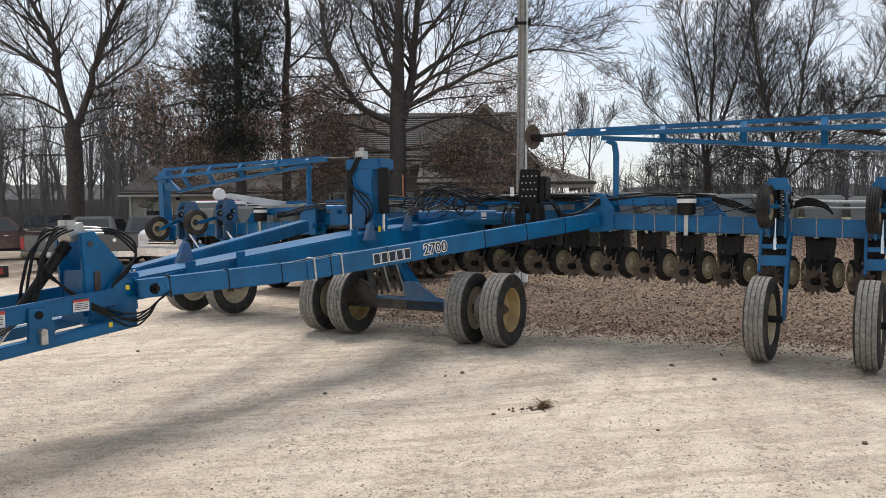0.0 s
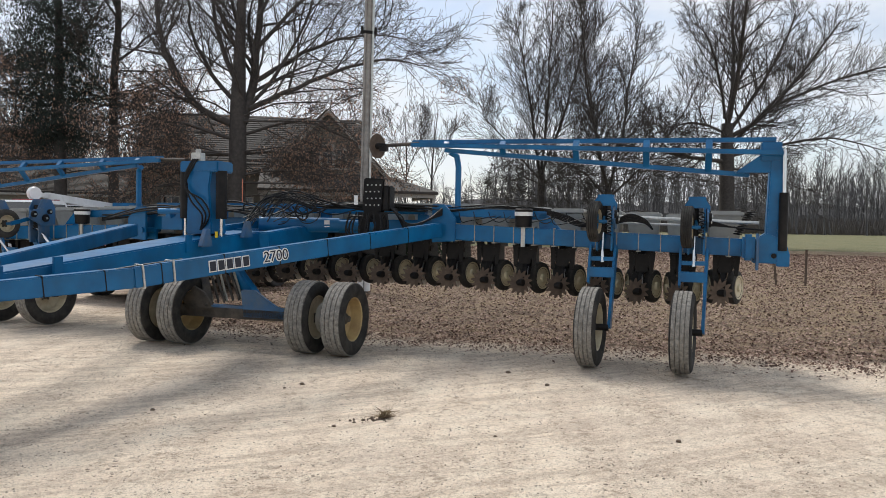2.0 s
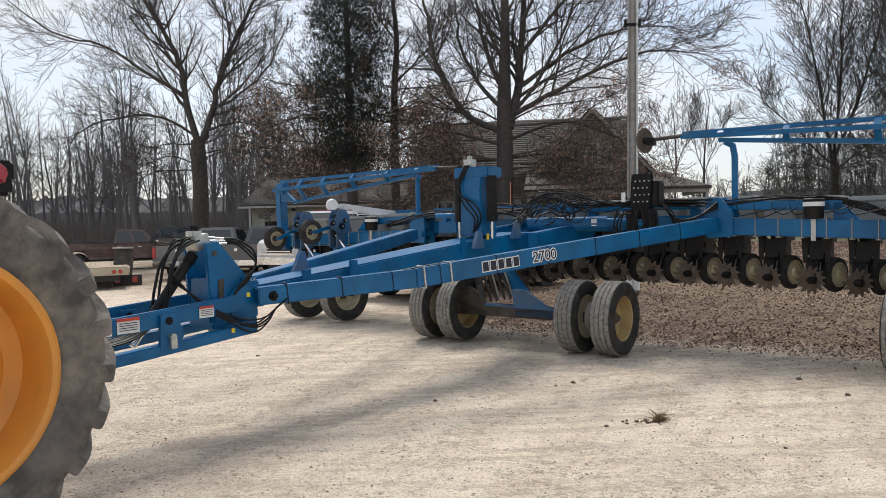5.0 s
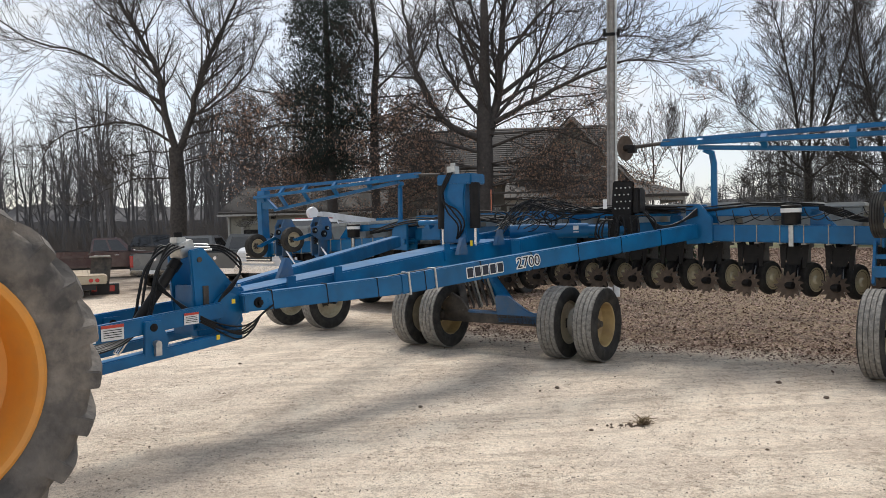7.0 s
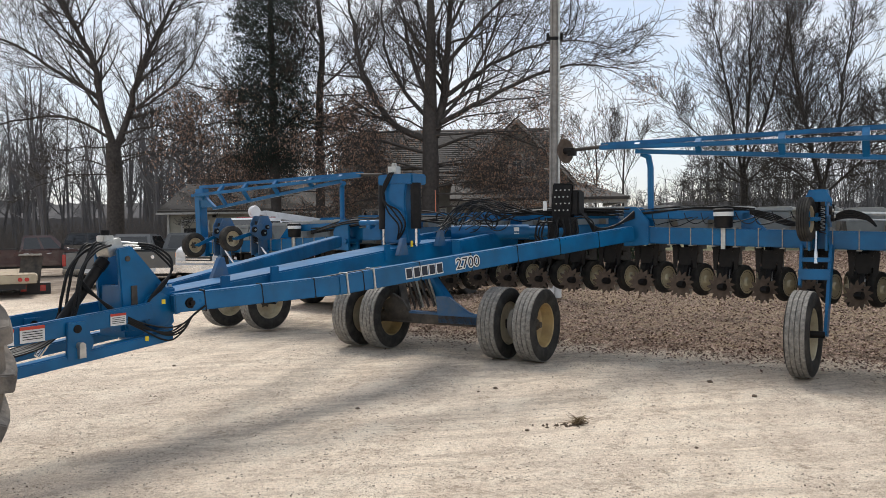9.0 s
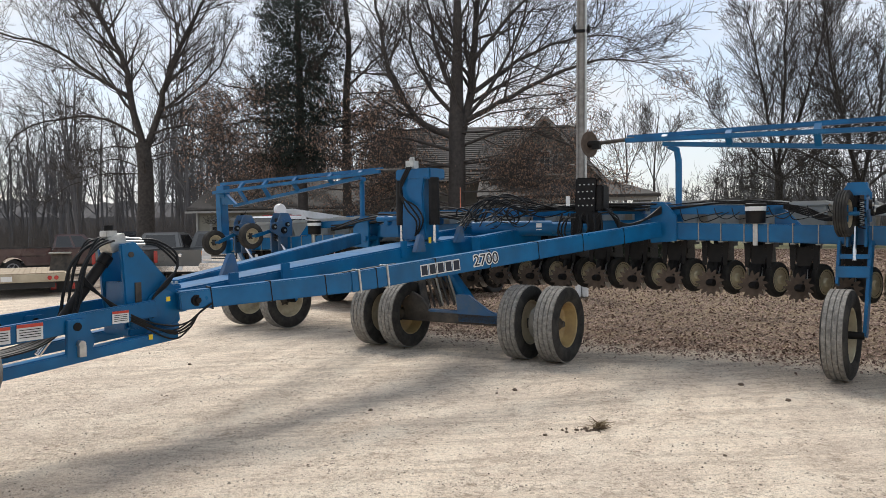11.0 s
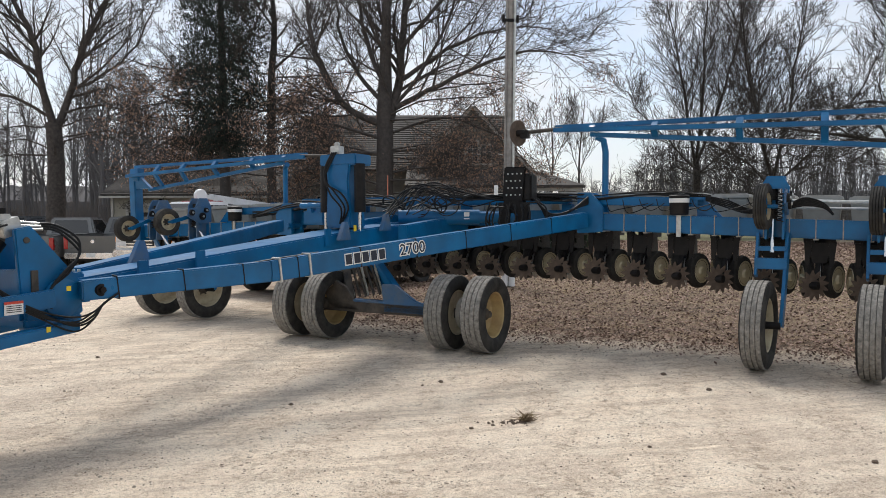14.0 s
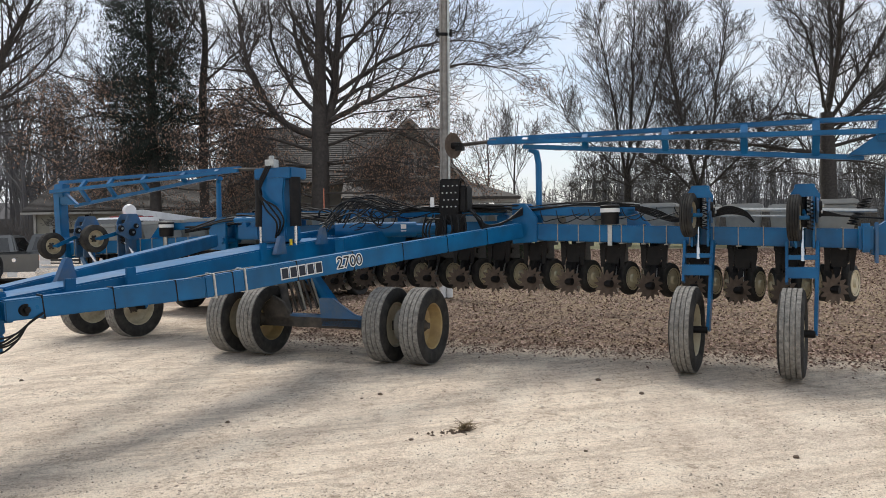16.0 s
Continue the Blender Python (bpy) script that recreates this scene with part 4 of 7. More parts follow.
def tractor_wheel(x, y, f):
    R, w = 0.98, 0.46
    h = w / 2
    c = (x, y, R)
    prof = [(-h * 0.86, 0.64), (-h * 1.0, 0.72), (-h * 1.02, 0.80), (-h * 0.97, 0.86), (-h * 0.84, 0.895), (-h * 0.5, 0.915), (0, 0.92), (h * 0.5, 0.915), (h * 0.84, 0.895), (h * 0.97, 0.86), (h * 1.02, 0.80), (h * 1.0, 0.72), (h * 0.86, 0.64)]
    wheel = part("rear_wheel", Shape().lathe([(-f * h * 0.66, 0.3), (-f * h * 0.66, 0.5), (-f * h * 0.63, 0.5), (-f * h * 0.63, 0.3)], c, n=32), BLACK, tractor)
    part("tyre", Shape().lathe(prof, c, n=72, closed=True), DRYMUD, wheel, "big lugged rubber tyre crusted with dry mud")
    lugs = 22
    for s in (-1, 1):
        for i in range(lugs):
            a0 = 2 * math.pi * (i + (0.5 if s > 0 else 0)) / lugs
            rows = []
            for k in range(6):
                u = k / 5
                ax = s * (-0.02 + u * (h * 1.02 + 0.02))
                a = a0 - 0.25 * u
                rt = R - 0.004 - 0.05 * max(0, u - 0.72) / 0.28
                rb = 0.90 - 0.10 * max(0, u - 0.7) / 0.3
                tw = 0.036 if u < 0.85 else 0.052
                rows.append((ax, a, rb, rt, tw))
            L = Shape()
            for ax, a, rb, rt, tw in rows:
                for r, da in ((rb, -tw * 1.25), (rt, -tw), (rt, tw), (rb, tw * 1.25)):
                    L.v.append((c[0] + ax, c[1] + math.cos(a + da) * r, c[2] + math.sin(a + da) * r))
            for k in range(5):
                for j in range(3):
                    q = k * 4 + j
                    L.f.append((q, q + 1, q + 5, q + 4))
            L.f += [(0, 1, 2, 3), (23, 22, 21, 20)]
            part("lug", L, DRYMUD, wheel, bevel=0.006)
    rim = Shape()
    rim.lathe([(f * h * 0.92, 0.645), (f * h * 0.97, 0.625), (f * h * 0.93, 0.60), (f * h * 0.80, 0.585), (f * h * 0.42, 0.570), (f * h * -0.15, 0.555), (f * h * -0.25, 0.52), (f * h * -0.27, 0.47), (f * h * -0.52, 0.445), (f * h * -0.58, 0.41), (f * h * -0.58, 0.001)], c, n=56, mouth=False)
    part("rim", rim, ORANGE, wheel, "yellow painted steel rim")
    hub = Shape().lathe([(f * -0.135, 0.20), (f * -0.06, 0.19), (f * 0.0, 0.12), (f * 0.16, 0.09), (f * 0.16, 0.001)], c, n=24)
    part("hub", hub, ORANGE, wheel)
    for i in range(10):
        a = 2 * math.pi * i / 10
        p = Vector((c[0] - f * 0.135, c[1] + math.cos(a) * 0.36, c[2] + math.sin(a) * 0.36))
        part("bolt", Shape().cyl(p, p + Vector((f * 0.02, 0, 0)), 0.013, 6), BLACK, wheel)


tractor_wheel(1.12, -7.28, 1)
tractor_wheel(-1.12, -7.28, -1)
part("rear_axle", Shape().cyl((-1.1, -7.28, 0.98), (1.1, -7.28, 0.98), 0.13, 20).box((0, -7.3, 0.95), (0.6, 0.9, 0.6)), BLACK, tractor, bevel=0.02)
part("drawbar", Shape().box((0, -6.85, 0.66), (0.12, 1.0, 0.06)), BLACK, tractor, bevel=0.008)
fd = Shape()
for s, lift in ((1, 0.0),):
    n = 12
    ring = []
    for i in range(n + 1):
        a = radians(66 + i * 52 / n)
        r0 = 1.13 + 0.02 * math.sin(i)
        for xx, dr in ((0.62, 0.02), (1.25, 0.03), (1.40, -0.02), (1.42, -0.10), (1.38, -0.10), (0.62, -0.03)):
            ring.append((xx - 0.12, -7.28 + math.cos(a) * (r0 + dr), 0.98 + math.sin(a) * (r0 + dr)))
    fs = []
    for i in range(n):
        for j in range(6):
            a, b = i * 6 + j, i * 6 + (j + 1) % 6
            fs.append((a, b, b + 6, a + 6))
    fs += [tuple(reversed(range(6))), tuple(range(n * 6, n * 6 + 6))]
    fd.add(ring, fs)
part("fender", fd, RED, tractor, "glossy red rear fender", bevel=0.012)
part("fender_flare", Shape().beam((0.50, -6.86, 1.92), (1.20, -6.85, 1.92), 0.14, 0.10), BLACK, tractor, "black plastic fender edge", bevel=0.02)
part("tail_light", Shape().box((1.08, -6.80, 2.00), (0.18, 0.08, 0.11)), BLACK, tractor, "black tail light housing", bevel=0.015)
part("fender_stay", Shape().beam((0.60, -7.28, 1.0), (0.60, -7.0, 2.02), 0.08, 0.08), BLACK, tractor, bevel=0.008)


# ---------- ground ----------
def ground_material():
    m = bpy.data.materials.new("gravel_and_leaf_ground")
    m.use_nodes = True
    n, l = m.node_tree.nodes, m.node_tree.links
    b = n["Principled BSDF"]
    b.inputs["Roughness"].default_value = 0.95
    b.inputs["Specular IOR Level"].default_value = 0.2
    tc = n.new("ShaderNodeTexCoord")

    def noise_tex(scale, detail=8, rough=0.6, vec=None):
        t = n.new("ShaderNodeTexNoise")
        t.inputs["Scale"].default_value, t.inputs["Detail"].default_value, t.inputs["Roughness"].default_value = scale, detail, rough
        l.new(vec or tc.outputs["Object"], t.inputs["Vector"])
        return t.outputs["Fac"]

    def mr(v, a, c, lo=0.0, hi=1.0):
        r = n.new("ShaderNodeMapRange")
        for k, x in zip(("From Min", "From Max", "To Min", "To Max"), (a, c, lo, hi)):
            r.inputs[k].default_value = x
        l.new(v, r.inputs["Value"])
        return r.outputs["Result"]

    def mix(f, a, c):
        x = n.new("ShaderNodeMix")
        x.data_type = 'RGBA'
        for k, v in (("Factor", f), ("A", a), ("B", c)):
            if isinstance(v, tuple):
                x.inputs[k].default_value = (*v, 1)
            else:
                l.new(v, x.inputs[k])
        return x.outputs["Result"]

    def math_(op, a, c):
        x = n.new("ShaderNodeMath")
        x.operation = op
        for i, v in enumerate((a, c)):
            if isinstance(v, (int, float)):
                x.inputs[i].default_value = v
            else:
                l.new(v, x.inputs[i])
        return x.outputs[0]

    # the lot: pale crushed limestone, wheel tracks along the drive, damp darker patches
    mp = n.new("ShaderNodeMapping")
    mp.vector_type = 'TEXTURE'
    mp.inputs["Rotation"].default_value = (0, 0, radians(74))
    mp.inputs["Scale"].default_value = (4.5, 1.0, 1)
    l.new(tc.outputs["Object"], mp.inputs["Vector"])
    warp = n.new("ShaderNodeMix")
    warp.data_type = 'RGBA'
    warp.blend_type = 'LINEAR_LIGHT'
    warp.inputs["Factor"].default_value = 0.10
    wn1 = n.new("ShaderNodeTexNoise")
    wn1.inputs["Scale"].default_value = 0.6
    l.new(tc.outputs["Object"], wn1.inputs["Vector"])
    l.new(mp.outputs["Vector"], warp.inputs["A"])
    l.new(wn1.outputs["Color"], warp.inputs["B"])
    streak = noise_tex(2.2, 7, 0.62, warp.outputs["Result"])
    mp2 = n.new("ShaderNodeMapping")
    mp2.vector_type = 'TEXTURE'
    mp2.inputs["Rotation"].default_value = (0, 0, radians(14))
    mp2.inputs["Scale"].default_value = (11.0, 1.0, 1)
    l.new(tc.outputs["Object"], mp2.inputs["Vector"])
    cross = noise_tex(4.6, 9, 0.70, mp2.outputs["Vector"])
    big = noise_tex(0.45, 5, 0.6)
    fine = noise_tex(24, 6, 0.7)
    grit = noise_tex(150, 3, 0.7)

    def specks(scale, radius, spread):
        """Scattered dark crumbs: small spots of uneven size."""
        v = n.new("ShaderNodeTexVoronoi")
        v.inputs["Scale"].default_value = scale
        l.new(tc.outputs["Object"], v.inputs["Vector"])
        lim = mr(noise_tex(spread, 4, 0.6), 0.50, 0.66, 0.0, radius)
        return math_('MULTIPLY', math_('GREATER_THAN', math_('SUBTRACT', lim, v.outputs["Distance"]), 0.0), 0.8)

    col = mix(mr(streak, 0.43, 0.57), (0.69, 0.56, 0.44), (0.86, 0.72, 0.57))
    col = mix(mr(cross, 0.50, 0.56, 0.0, 0.70), col, (0.47, 0.375, 0.29))
    col = mix(mr(cross, 0.47, 0.42, 0.0, 0.45), col, (0.93, 0.82, 0.67))
    col = mix(mr(big, 0.46, 0.62, 0.0, 0.50), col, (0.60, 0.495, 0.405))
    col = mix(mr(noise_tex(1.7, 7, 0.7), 0.52, 0.60, 0.0, 0.60), col, (0.86, 0.755, 0.615))
    col = mix(mr(fine, 0.47, 0.55, 0.0, 0.42), col, (0.88, 0.77, 0.62))
    band = mr(math_('ADD', math_('MULTIPLY', streak, 0.5), math_('MULTIPLY', cross, 0.5)), 0.44, 0.56, 1.0, 0.15)
    col = mix(math_('MULTIPLY', mr(noise_tex(8, 9, 0.82), 0.52, 0.58, 0.0, 0.75), band), col, (0.33, 0.255, 0.185))
    col = mix(math_('MULTIPLY', mr(noise_tex(21, 8, 0.85), 0.56, 0.60, 0.0, 0.85), band), col, (0.20, 0.15, 0.105))
    col = mix(mr(noise_tex(45, 5, 0.8), 0.54, 0.60, 0.0, 0.55), col, (0.27, 0.205, 0.15))
    col = mix(mr(noise_tex(70, 4, 0.8), 0.56, 0.62, 0.0, 0.50), col, (0.92, 0.82, 0.68))
    col = mix(specks(13, 0.22, 1.3), col, (0.15, 0.11, 0.08))
    col = mix(specks(34, 0.26, 2.1), col, (0.17, 0.125, 0.09))
    col = mix(mr(grit, 0.55, 0.66, 0.0, 0.5), col, (0.24, 0.185, 0.135))
    # leaf litter and thin grass behind the planter
    sep = n.new("ShaderNodeSeparateXYZ")
    l.new(tc.outputs["Object"], sep.inputs["Vector"])
    X, Y = sep.outputs["X"], sep.outputs["Y"]
    edge = math_('ADD', math_('MULTIPLY', X, 0.50), Y)
    wob = math_('ADD', math_('MULTIPLY', noise_tex(0.8, 6, 0.6), 2.2), math_('MULTIPLY', noise_tex(6, 4), 0.7))
    litter = mr(math_('SUBTRACT', edge, wob), 10.7, 11.7)
    left = mr(math_('ADD', X, math_('MULTIPLY', noise_tex(0.5, 5), 2.5)), -2.6, -0.8)
    litter = math_('MULTIPLY', litter, left)
    vor = n.new("ShaderNodeTexVoronoi")
    vor.inputs["Scale"].default_value = 15.0
    l.new(tc.outputs["Object"], vor.inputs["Vector"])
    vsep = n.new("ShaderNodeSeparateColor")
    l.new(vor.outputs["Color"], vsep.inputs["Color"])
    lcol = mix(mr(vsep.outputs["Red"], 0.1, 0.9), (0.06, 0.042, 0.031), (0.36, 0.26, 0.18))
    lcol = mix(mr(noise_tex(38, 6, 0.75), 0.44, 0.58, 0.0, 0.75), lcol, (0.055, 0.038, 0.028))
    lcol = mix(mr(noise_tex(5, 7, 0.8), 0.45, 0.62, 0.0, 0.7), lcol, (0.27, 0.20, 0.145))
    lcol = mix(mr(noise_tex(1.6, 6, 0.7), 0.52, 0.66, 0.0, 0.45), lcol, (0.11, 0.078, 0.058))
    olive = mr(math_('ADD', math_('ADD', Y, math_('MULTIPLY', X, 0.8)), math_('MULTIPLY', noise_tex(0.7, 5), 6.0)), 19, 26)
    lcol = mix(math_('MULTIPLY', olive, mr(noise_tex(3.5, 9, 0.8), 0.42, 0.57, 0.10, 0.95)), lcol, (0.26, 0.20, 0.125))
    lcol = mix(mr(noise_tex(1.3, 9, 0.8), 0.50, 0.60, 0.0, 0.45), lcol, (0.10, 0.07, 0.05))
    lcol = mix(mr(noise_tex(16, 7, 0.8), 0.54, 0.60, 0.0, 0.70), lcol, (0.05, 0.034, 0.025))
    lcol = mix(mr(noise_tex(0.8, 8, 0.75), 0.46, 0.60, 0.0, 0.5), lcol, (0.30, 0.225, 0.14))
    lcol = mix(mr(noise_tex(2.6, 8, 0.8), 0.53, 0.60, 0.0, 0.55), lcol, (0.09, 0.066, 0.045))
    far = mr(math_('SUBTRACT', math_('ADD', Y, math_('MULTIPLY', X, 0.12)), math_('MULTIPLY', noise_tex(0.12, 4), 3.0)), 50.2, 51.4)
    path = mix(mr(noise_tex(1.2), 0.3, 0.7), (0.38, 0.29, 0.20), (0.29, 0.215, 0.15))
    field = mr(math_('ADD', Y, math_('MULTIPLY', X, 0.12)), 52, 53.5)
    fcol = mix(mr(noise_tex(0.35, 6), 0.35, 0.65), (0.115, 0.12, 0.062), (0.17, 0.155, 0.085))
    lcol = mix(far, lcol, path)
    lcol = mix(field, lcol, fcol)
    back = mr(math_('SUBTRACT', edge, math_('MULTIPLY', wob, 1.2)), 12.5, 15.5)
    leftcol = mix(math_('MULTIPLY', back, mr(noise_tex(0.6, 8, 0.7), 0.36, 0.56, 0.3, 0.95)), col, (0.25, 0.195, 0.15))
    leftcol = mix(field, leftcol, (0.14, 0.11, 0.08))
    l.new(mix(litter, leftcol, lcol), b.inputs["Base Color"])
    bp = n.new("ShaderNodeBump")
    bp.inputs["Strength"].default_value, bp.inputs["Distance"].default_value = 0.9, 0.05
    hsum = math_('ADD', math_('ADD', math_('MULTIPLY', fine, 1.0), math_('MULTIPLY', grit, 0.25)), math_('MULTIPLY', noise_tex(5, 5), 1.4))
    l.new(hsum, bp.inputs["Height"])
    l.new(bp.outputs["Normal"], b.inputs["Normal"])
    return m


def ease(u):
    u = min(1.0, max(0.0, u))
    return u * u * (3 - 2 * u)


def ground_height(x, y):
    d = math.hypot(x, y - 4)
    amp = min(1.0, 18.0 / (d + 6))
    return amp * (0.030 * noise.noise((x * 0.55, y * 0.55, 0)) + 0.016 * noise.noise((x * 1.9, y * 1.9, 3.1))) - 0.012 - 0.28 * ease((-x - 4) / 5) * ease((y - 13) / 8)


gx = sorted(set([-900, -400, -200, -120, -80, -60, -50] + [-40 + 2 * i for i in range(12)] + [-16 + i * 0.25 for i in range(128)] + [16 + 2 * i for i in range(13)] + [50, 60, 80, 120, 200, 400, 900]))
gy = sorted(set([-400, -120, -40, -20, -10, -5] + [-3 + i * 0.25 for i in range(112)] + [25 + i * 1.5 for i in range(18)] + [55, 65, 80, 110, 160, 240, 400, 1500]))
gs = Shape()
gs.v = [(x, y, ground_height(x, y)) for y in gy for x in gx]
nx = len(gx)
gs.f = [(j * nx + i, j * nx + i + 1, (j + 1) * nx + i + 1, (j + 1) * nx + i) for j in range(len(gy) - 1) for i in range(nx - 1)]
ground = new("ground", gs.mesh("ground", ground_material(), smooth=80))
tagged(ground, "pale gravel yard giving way to leaf litter and field", "ground", kind="structure")


# ---------- trees ----------
BARK = mat("grey_brown_bark", (0.042, 0.037, 0.034), (0.078, 0.068, 0.061), rough=0.95, scale=7, bump=0.6, bump_scale=25)
BARK_DARK = mat("dark_bark", (0.046, 0.041, 0.038), (0.075, 0.066, 0.06), rough=0.95, scale=7, bump=0.6, bump_scale=25)
BROWN_LEAF = leaf_mat("dry_oak_leaf", (0.40, 0.262, 0.19), (0.24, 0.152, 0.112), 0.5)
IVY = leaf_mat("dark_evergreen_leaf", (0.022, 0.031, 0.027), (0.038, 0.050, 0.040), 0.25)
HEDGE = leaf_mat("hedge_leaf", (0.020, 0.034, 0.018), (0.035, 0.055, 0.026), 0.25)


def foliage(out, q, e, s, wide=0.45):
    out.add([q + e @ Vector(v) for v in ((-s, 0, 0), (0, -s * wide, s * 0.12), (s, 0, 0), (0, s * wide, s * 0.12))], [(0, 1, 2, 3)])


def branch(wood, tips, rg, p, d, length, r, level, levels, kids, twig, up):
    """One wandering tapered branch with finer branches of its own; the ends of low twigs hang, those of high ones rise."""
    steps = (8, 7, 5, 4, 3)[min(level, 4)]
    pts, rad = [p.copy()], [r]
    d = d.normalized()
    w = (0.05, 0.09, 0.12, 0.15, 0.18)[min(level, 4)]
    for i in range(steps):
        d = (d + Vector((rg.gauss(0, w), rg.gauss(0, w), rg.gauss(0, w * 0.8) + up))).normalized()
        p = p + d * (length / steps)
        pts.append(p.copy())
        rad.append(max(r * (1 - 0.72 * (i + 1) / steps), twig))
    wood.tube(pts, rad, (8, 6, 5, 3, 3)[min(level, 4)], caps=False)
    if level >= 2:
        tips.extend(pts[1:])
    if level < levels:
        sprout(wood, tips, rg, pts, rad, length, kids[min(level, len(kids) - 1)], level, levels, kids, twig, up)


def sprout(wood, tips, rg, pts, rad, length, count, level, levels, kids, twig, up, start=0.16, ratio=0.66):
    steps = len(pts) - 1
    for i in range(count):
        t = start + (0.985 - start) * (i + rg.random()) / count
        k = min(int(t * steps), steps - 1)
        q = pts[k].lerp(pts[k + 1], t * steps - k)
        ax = (pts[k + 1] - pts[k]).normalized()
        o = Matrix.Rotation(rg.uniform(0, 2 * math.pi), 3, ax) @ ax.orthogonal().normalized()
        ang = radians(rg.uniform(24, 58))
        branch(wood, tips, rg, q, ax * math.cos(ang) + o * math.sin(ang), length * (ratio - 0.30 * t) * rg.uniform(0.65, 1.3), max(rad[k] * rg.uniform(0.30, 0.52), twig), level + 1, levels, kids, twig, up)


def tree(name, depth, limbs, seed, label, bark=None, density=1.7, levels=4, kids=(8, 7, 5, 3), twig=0.007, up=0.06, leaves=0, leaf_z=(0, 9), leaf_mat=None, leaf_size=0.09, creeper=0, creeper_z=(2, 12), creeper_width=1.0, group="", skirt=0, skirt_z=(2.5, 6.0)):
    """A bare winter tree grown from the lines of its trunk and main limbs (x, height, radius)."""
    rg = random.Random(seed)
    tips = []
    limbs = list(limbs)
    for _ in range(skirt):
        z0, a, ln = rg.uniform(*skirt_z), rg.choice((-1, 1)), rg.uniform(3.0, 5.5)
        x0 = limbs[0][0][0] + (limbs[0][-1][0] - limbs[0][0][0]) * min(1, z0 / max(limbs[0][-1][1], 1))
        limbs.append(((x0, z0, 0.07), (x0 + a * ln * 0.5, z0 + rg.uniform(-0.1, 0.7), 0.05), (x0 + a * ln, z0 + rg.uniform(-1.2, 0.6), 0.02)))
    t = thing(name, Matrix.Identity(4), label, "tree", group)
    for j, line in enumerate(limbs):
        wood = Shape()
        girth = 0.80 if j == 0 else 0.62
        raw = [Vector((x, depth, z)) for x, z, r in line]
        L = sum((raw[i + 1] - raw[i]).length for i in range(len(raw) - 1))
        swing = 0 if j == 0 else rg.choice((-1, 1)) * rg.uniform(0.1, 0.5)
        pts, rad, run = [], [], 0
        for i in range(len(raw) - 1):
            seg = (raw[i + 1] - raw[i]).length
            for k in range(4):
                u = k / 4
                p0, p1, p2, p3 = raw[max(i - 1, 0)], raw[i], raw[i + 1], raw[min(i + 2, len(raw) - 1)]
                q = 0.5 * ((2 * p1) + (p2 - p0) * u + (2 * p0 - 5 * p1 + 4 * p2 - p3) * u * u + (3 * p1 - p0 - 3 * p2 + p3) * u ** 3)
                f = (run + seg * u) / L
                q.y += swing * L * f * (1 if j else 0)
                amp = 0.0 if j == 0 else 0.05 * min(1, f * 3)
                pts.append(q + Vector((rg.gauss(0, amp), rg.gauss(0, amp), rg.gauss(0, amp * 0.6))))
                rad.append((line[i][2] * (1 - u) + line[i + 1][2] * u) * girth)
            run += seg
        q = raw[-1].copy()
        q.y += swing * L if j else 0
        pts.append(q)
        rad.append(line[-1][2] * girth)
        if j == 0:
            pts = [pts[0] - Vector((0, 0, 0.4))] + pts
            rad = [rad[0] * 1.25] + rad
        wood.tube(pts, rad, 12 if j == 0 else 8, caps=False)
        if j:
            sprout(wood, tips, rg, pts, rad, min(L, 9) * 0.80, max(4, int(L * (density if line[0][2] != 0.07 else 1.5))), 0, levels, kids, twig, up, start=0.12, ratio=0.62)
        else:
            sprout(wood, tips, rg, pts, rad, min(L, 9) * 0.45, 5, 1, levels, kids, twig, up, start=0.55)
        part("trunk" if j == 0 else "limb", wood, bark or BARK, t, smooth=60)
    if leaves:
        lf = Shape()
        pool = [p for p in tips if leaf_z[0] < p.z < leaf_z[1]]
        for _ in range(leaves if pool else 0):
            q = rg.choice(pool) + Vector((rg.gauss(0, 0.24), rg.gauss(0, 0.24), rg.gauss(0, 0.20)))
            foliage(lf, q, Euler((rg.uniform(0, 6), rg.uniform(0, 6), rg.uniform(0, 6))).to_matrix(), leaf_size * rg.uniform(0.6, 1.3))
        part("crown", lf, leaf_mat or BROWN_LEAF, t, smooth=0)
    if creeper:
        lf = Shape()
        x0 = limbs[0][0][0]
        for _ in range(creeper // 24):
            z = rg.uniform(*creeper_z)
            f = (z - creeper_z[0]) / (creeper_z[1] - creeper_z[0])
            wide = creeper_width * (0.45 + 0.8 * math.sin(math.pi * min(1, f * 0.85 + 0.15)))
            c = Vector((x0 + rg.gauss(0, wide * 0.55), depth + rg.gauss(0, wide * 0.55), z))
            d = Vector((c.x - x0, c.y - depth, rg.uniform(-0.5, 0.5)))
            d.normalize()
            ln = rg.uniform(0.5, 1.1)
            for k in range(24):
                u = k / 24
                q = c + d * (u * ln) + Vector((rg.gauss(0, 0.05 + 0.05 * u), rg.gauss(0, 0.05 + 0.05 * u), rg.gauss(0, 0.06) - 0.25 * u * u))
                foliage(lf, q, Euler((rg.uniform(0, 6), rg.uniform(0, 6), rg.uniform(0, 6))).to_matrix(), leaf_size * rg.uniform(0.6, 1.4), 0.32)
        part("creeper", lf, IVY, t, smooth=0)
    return t


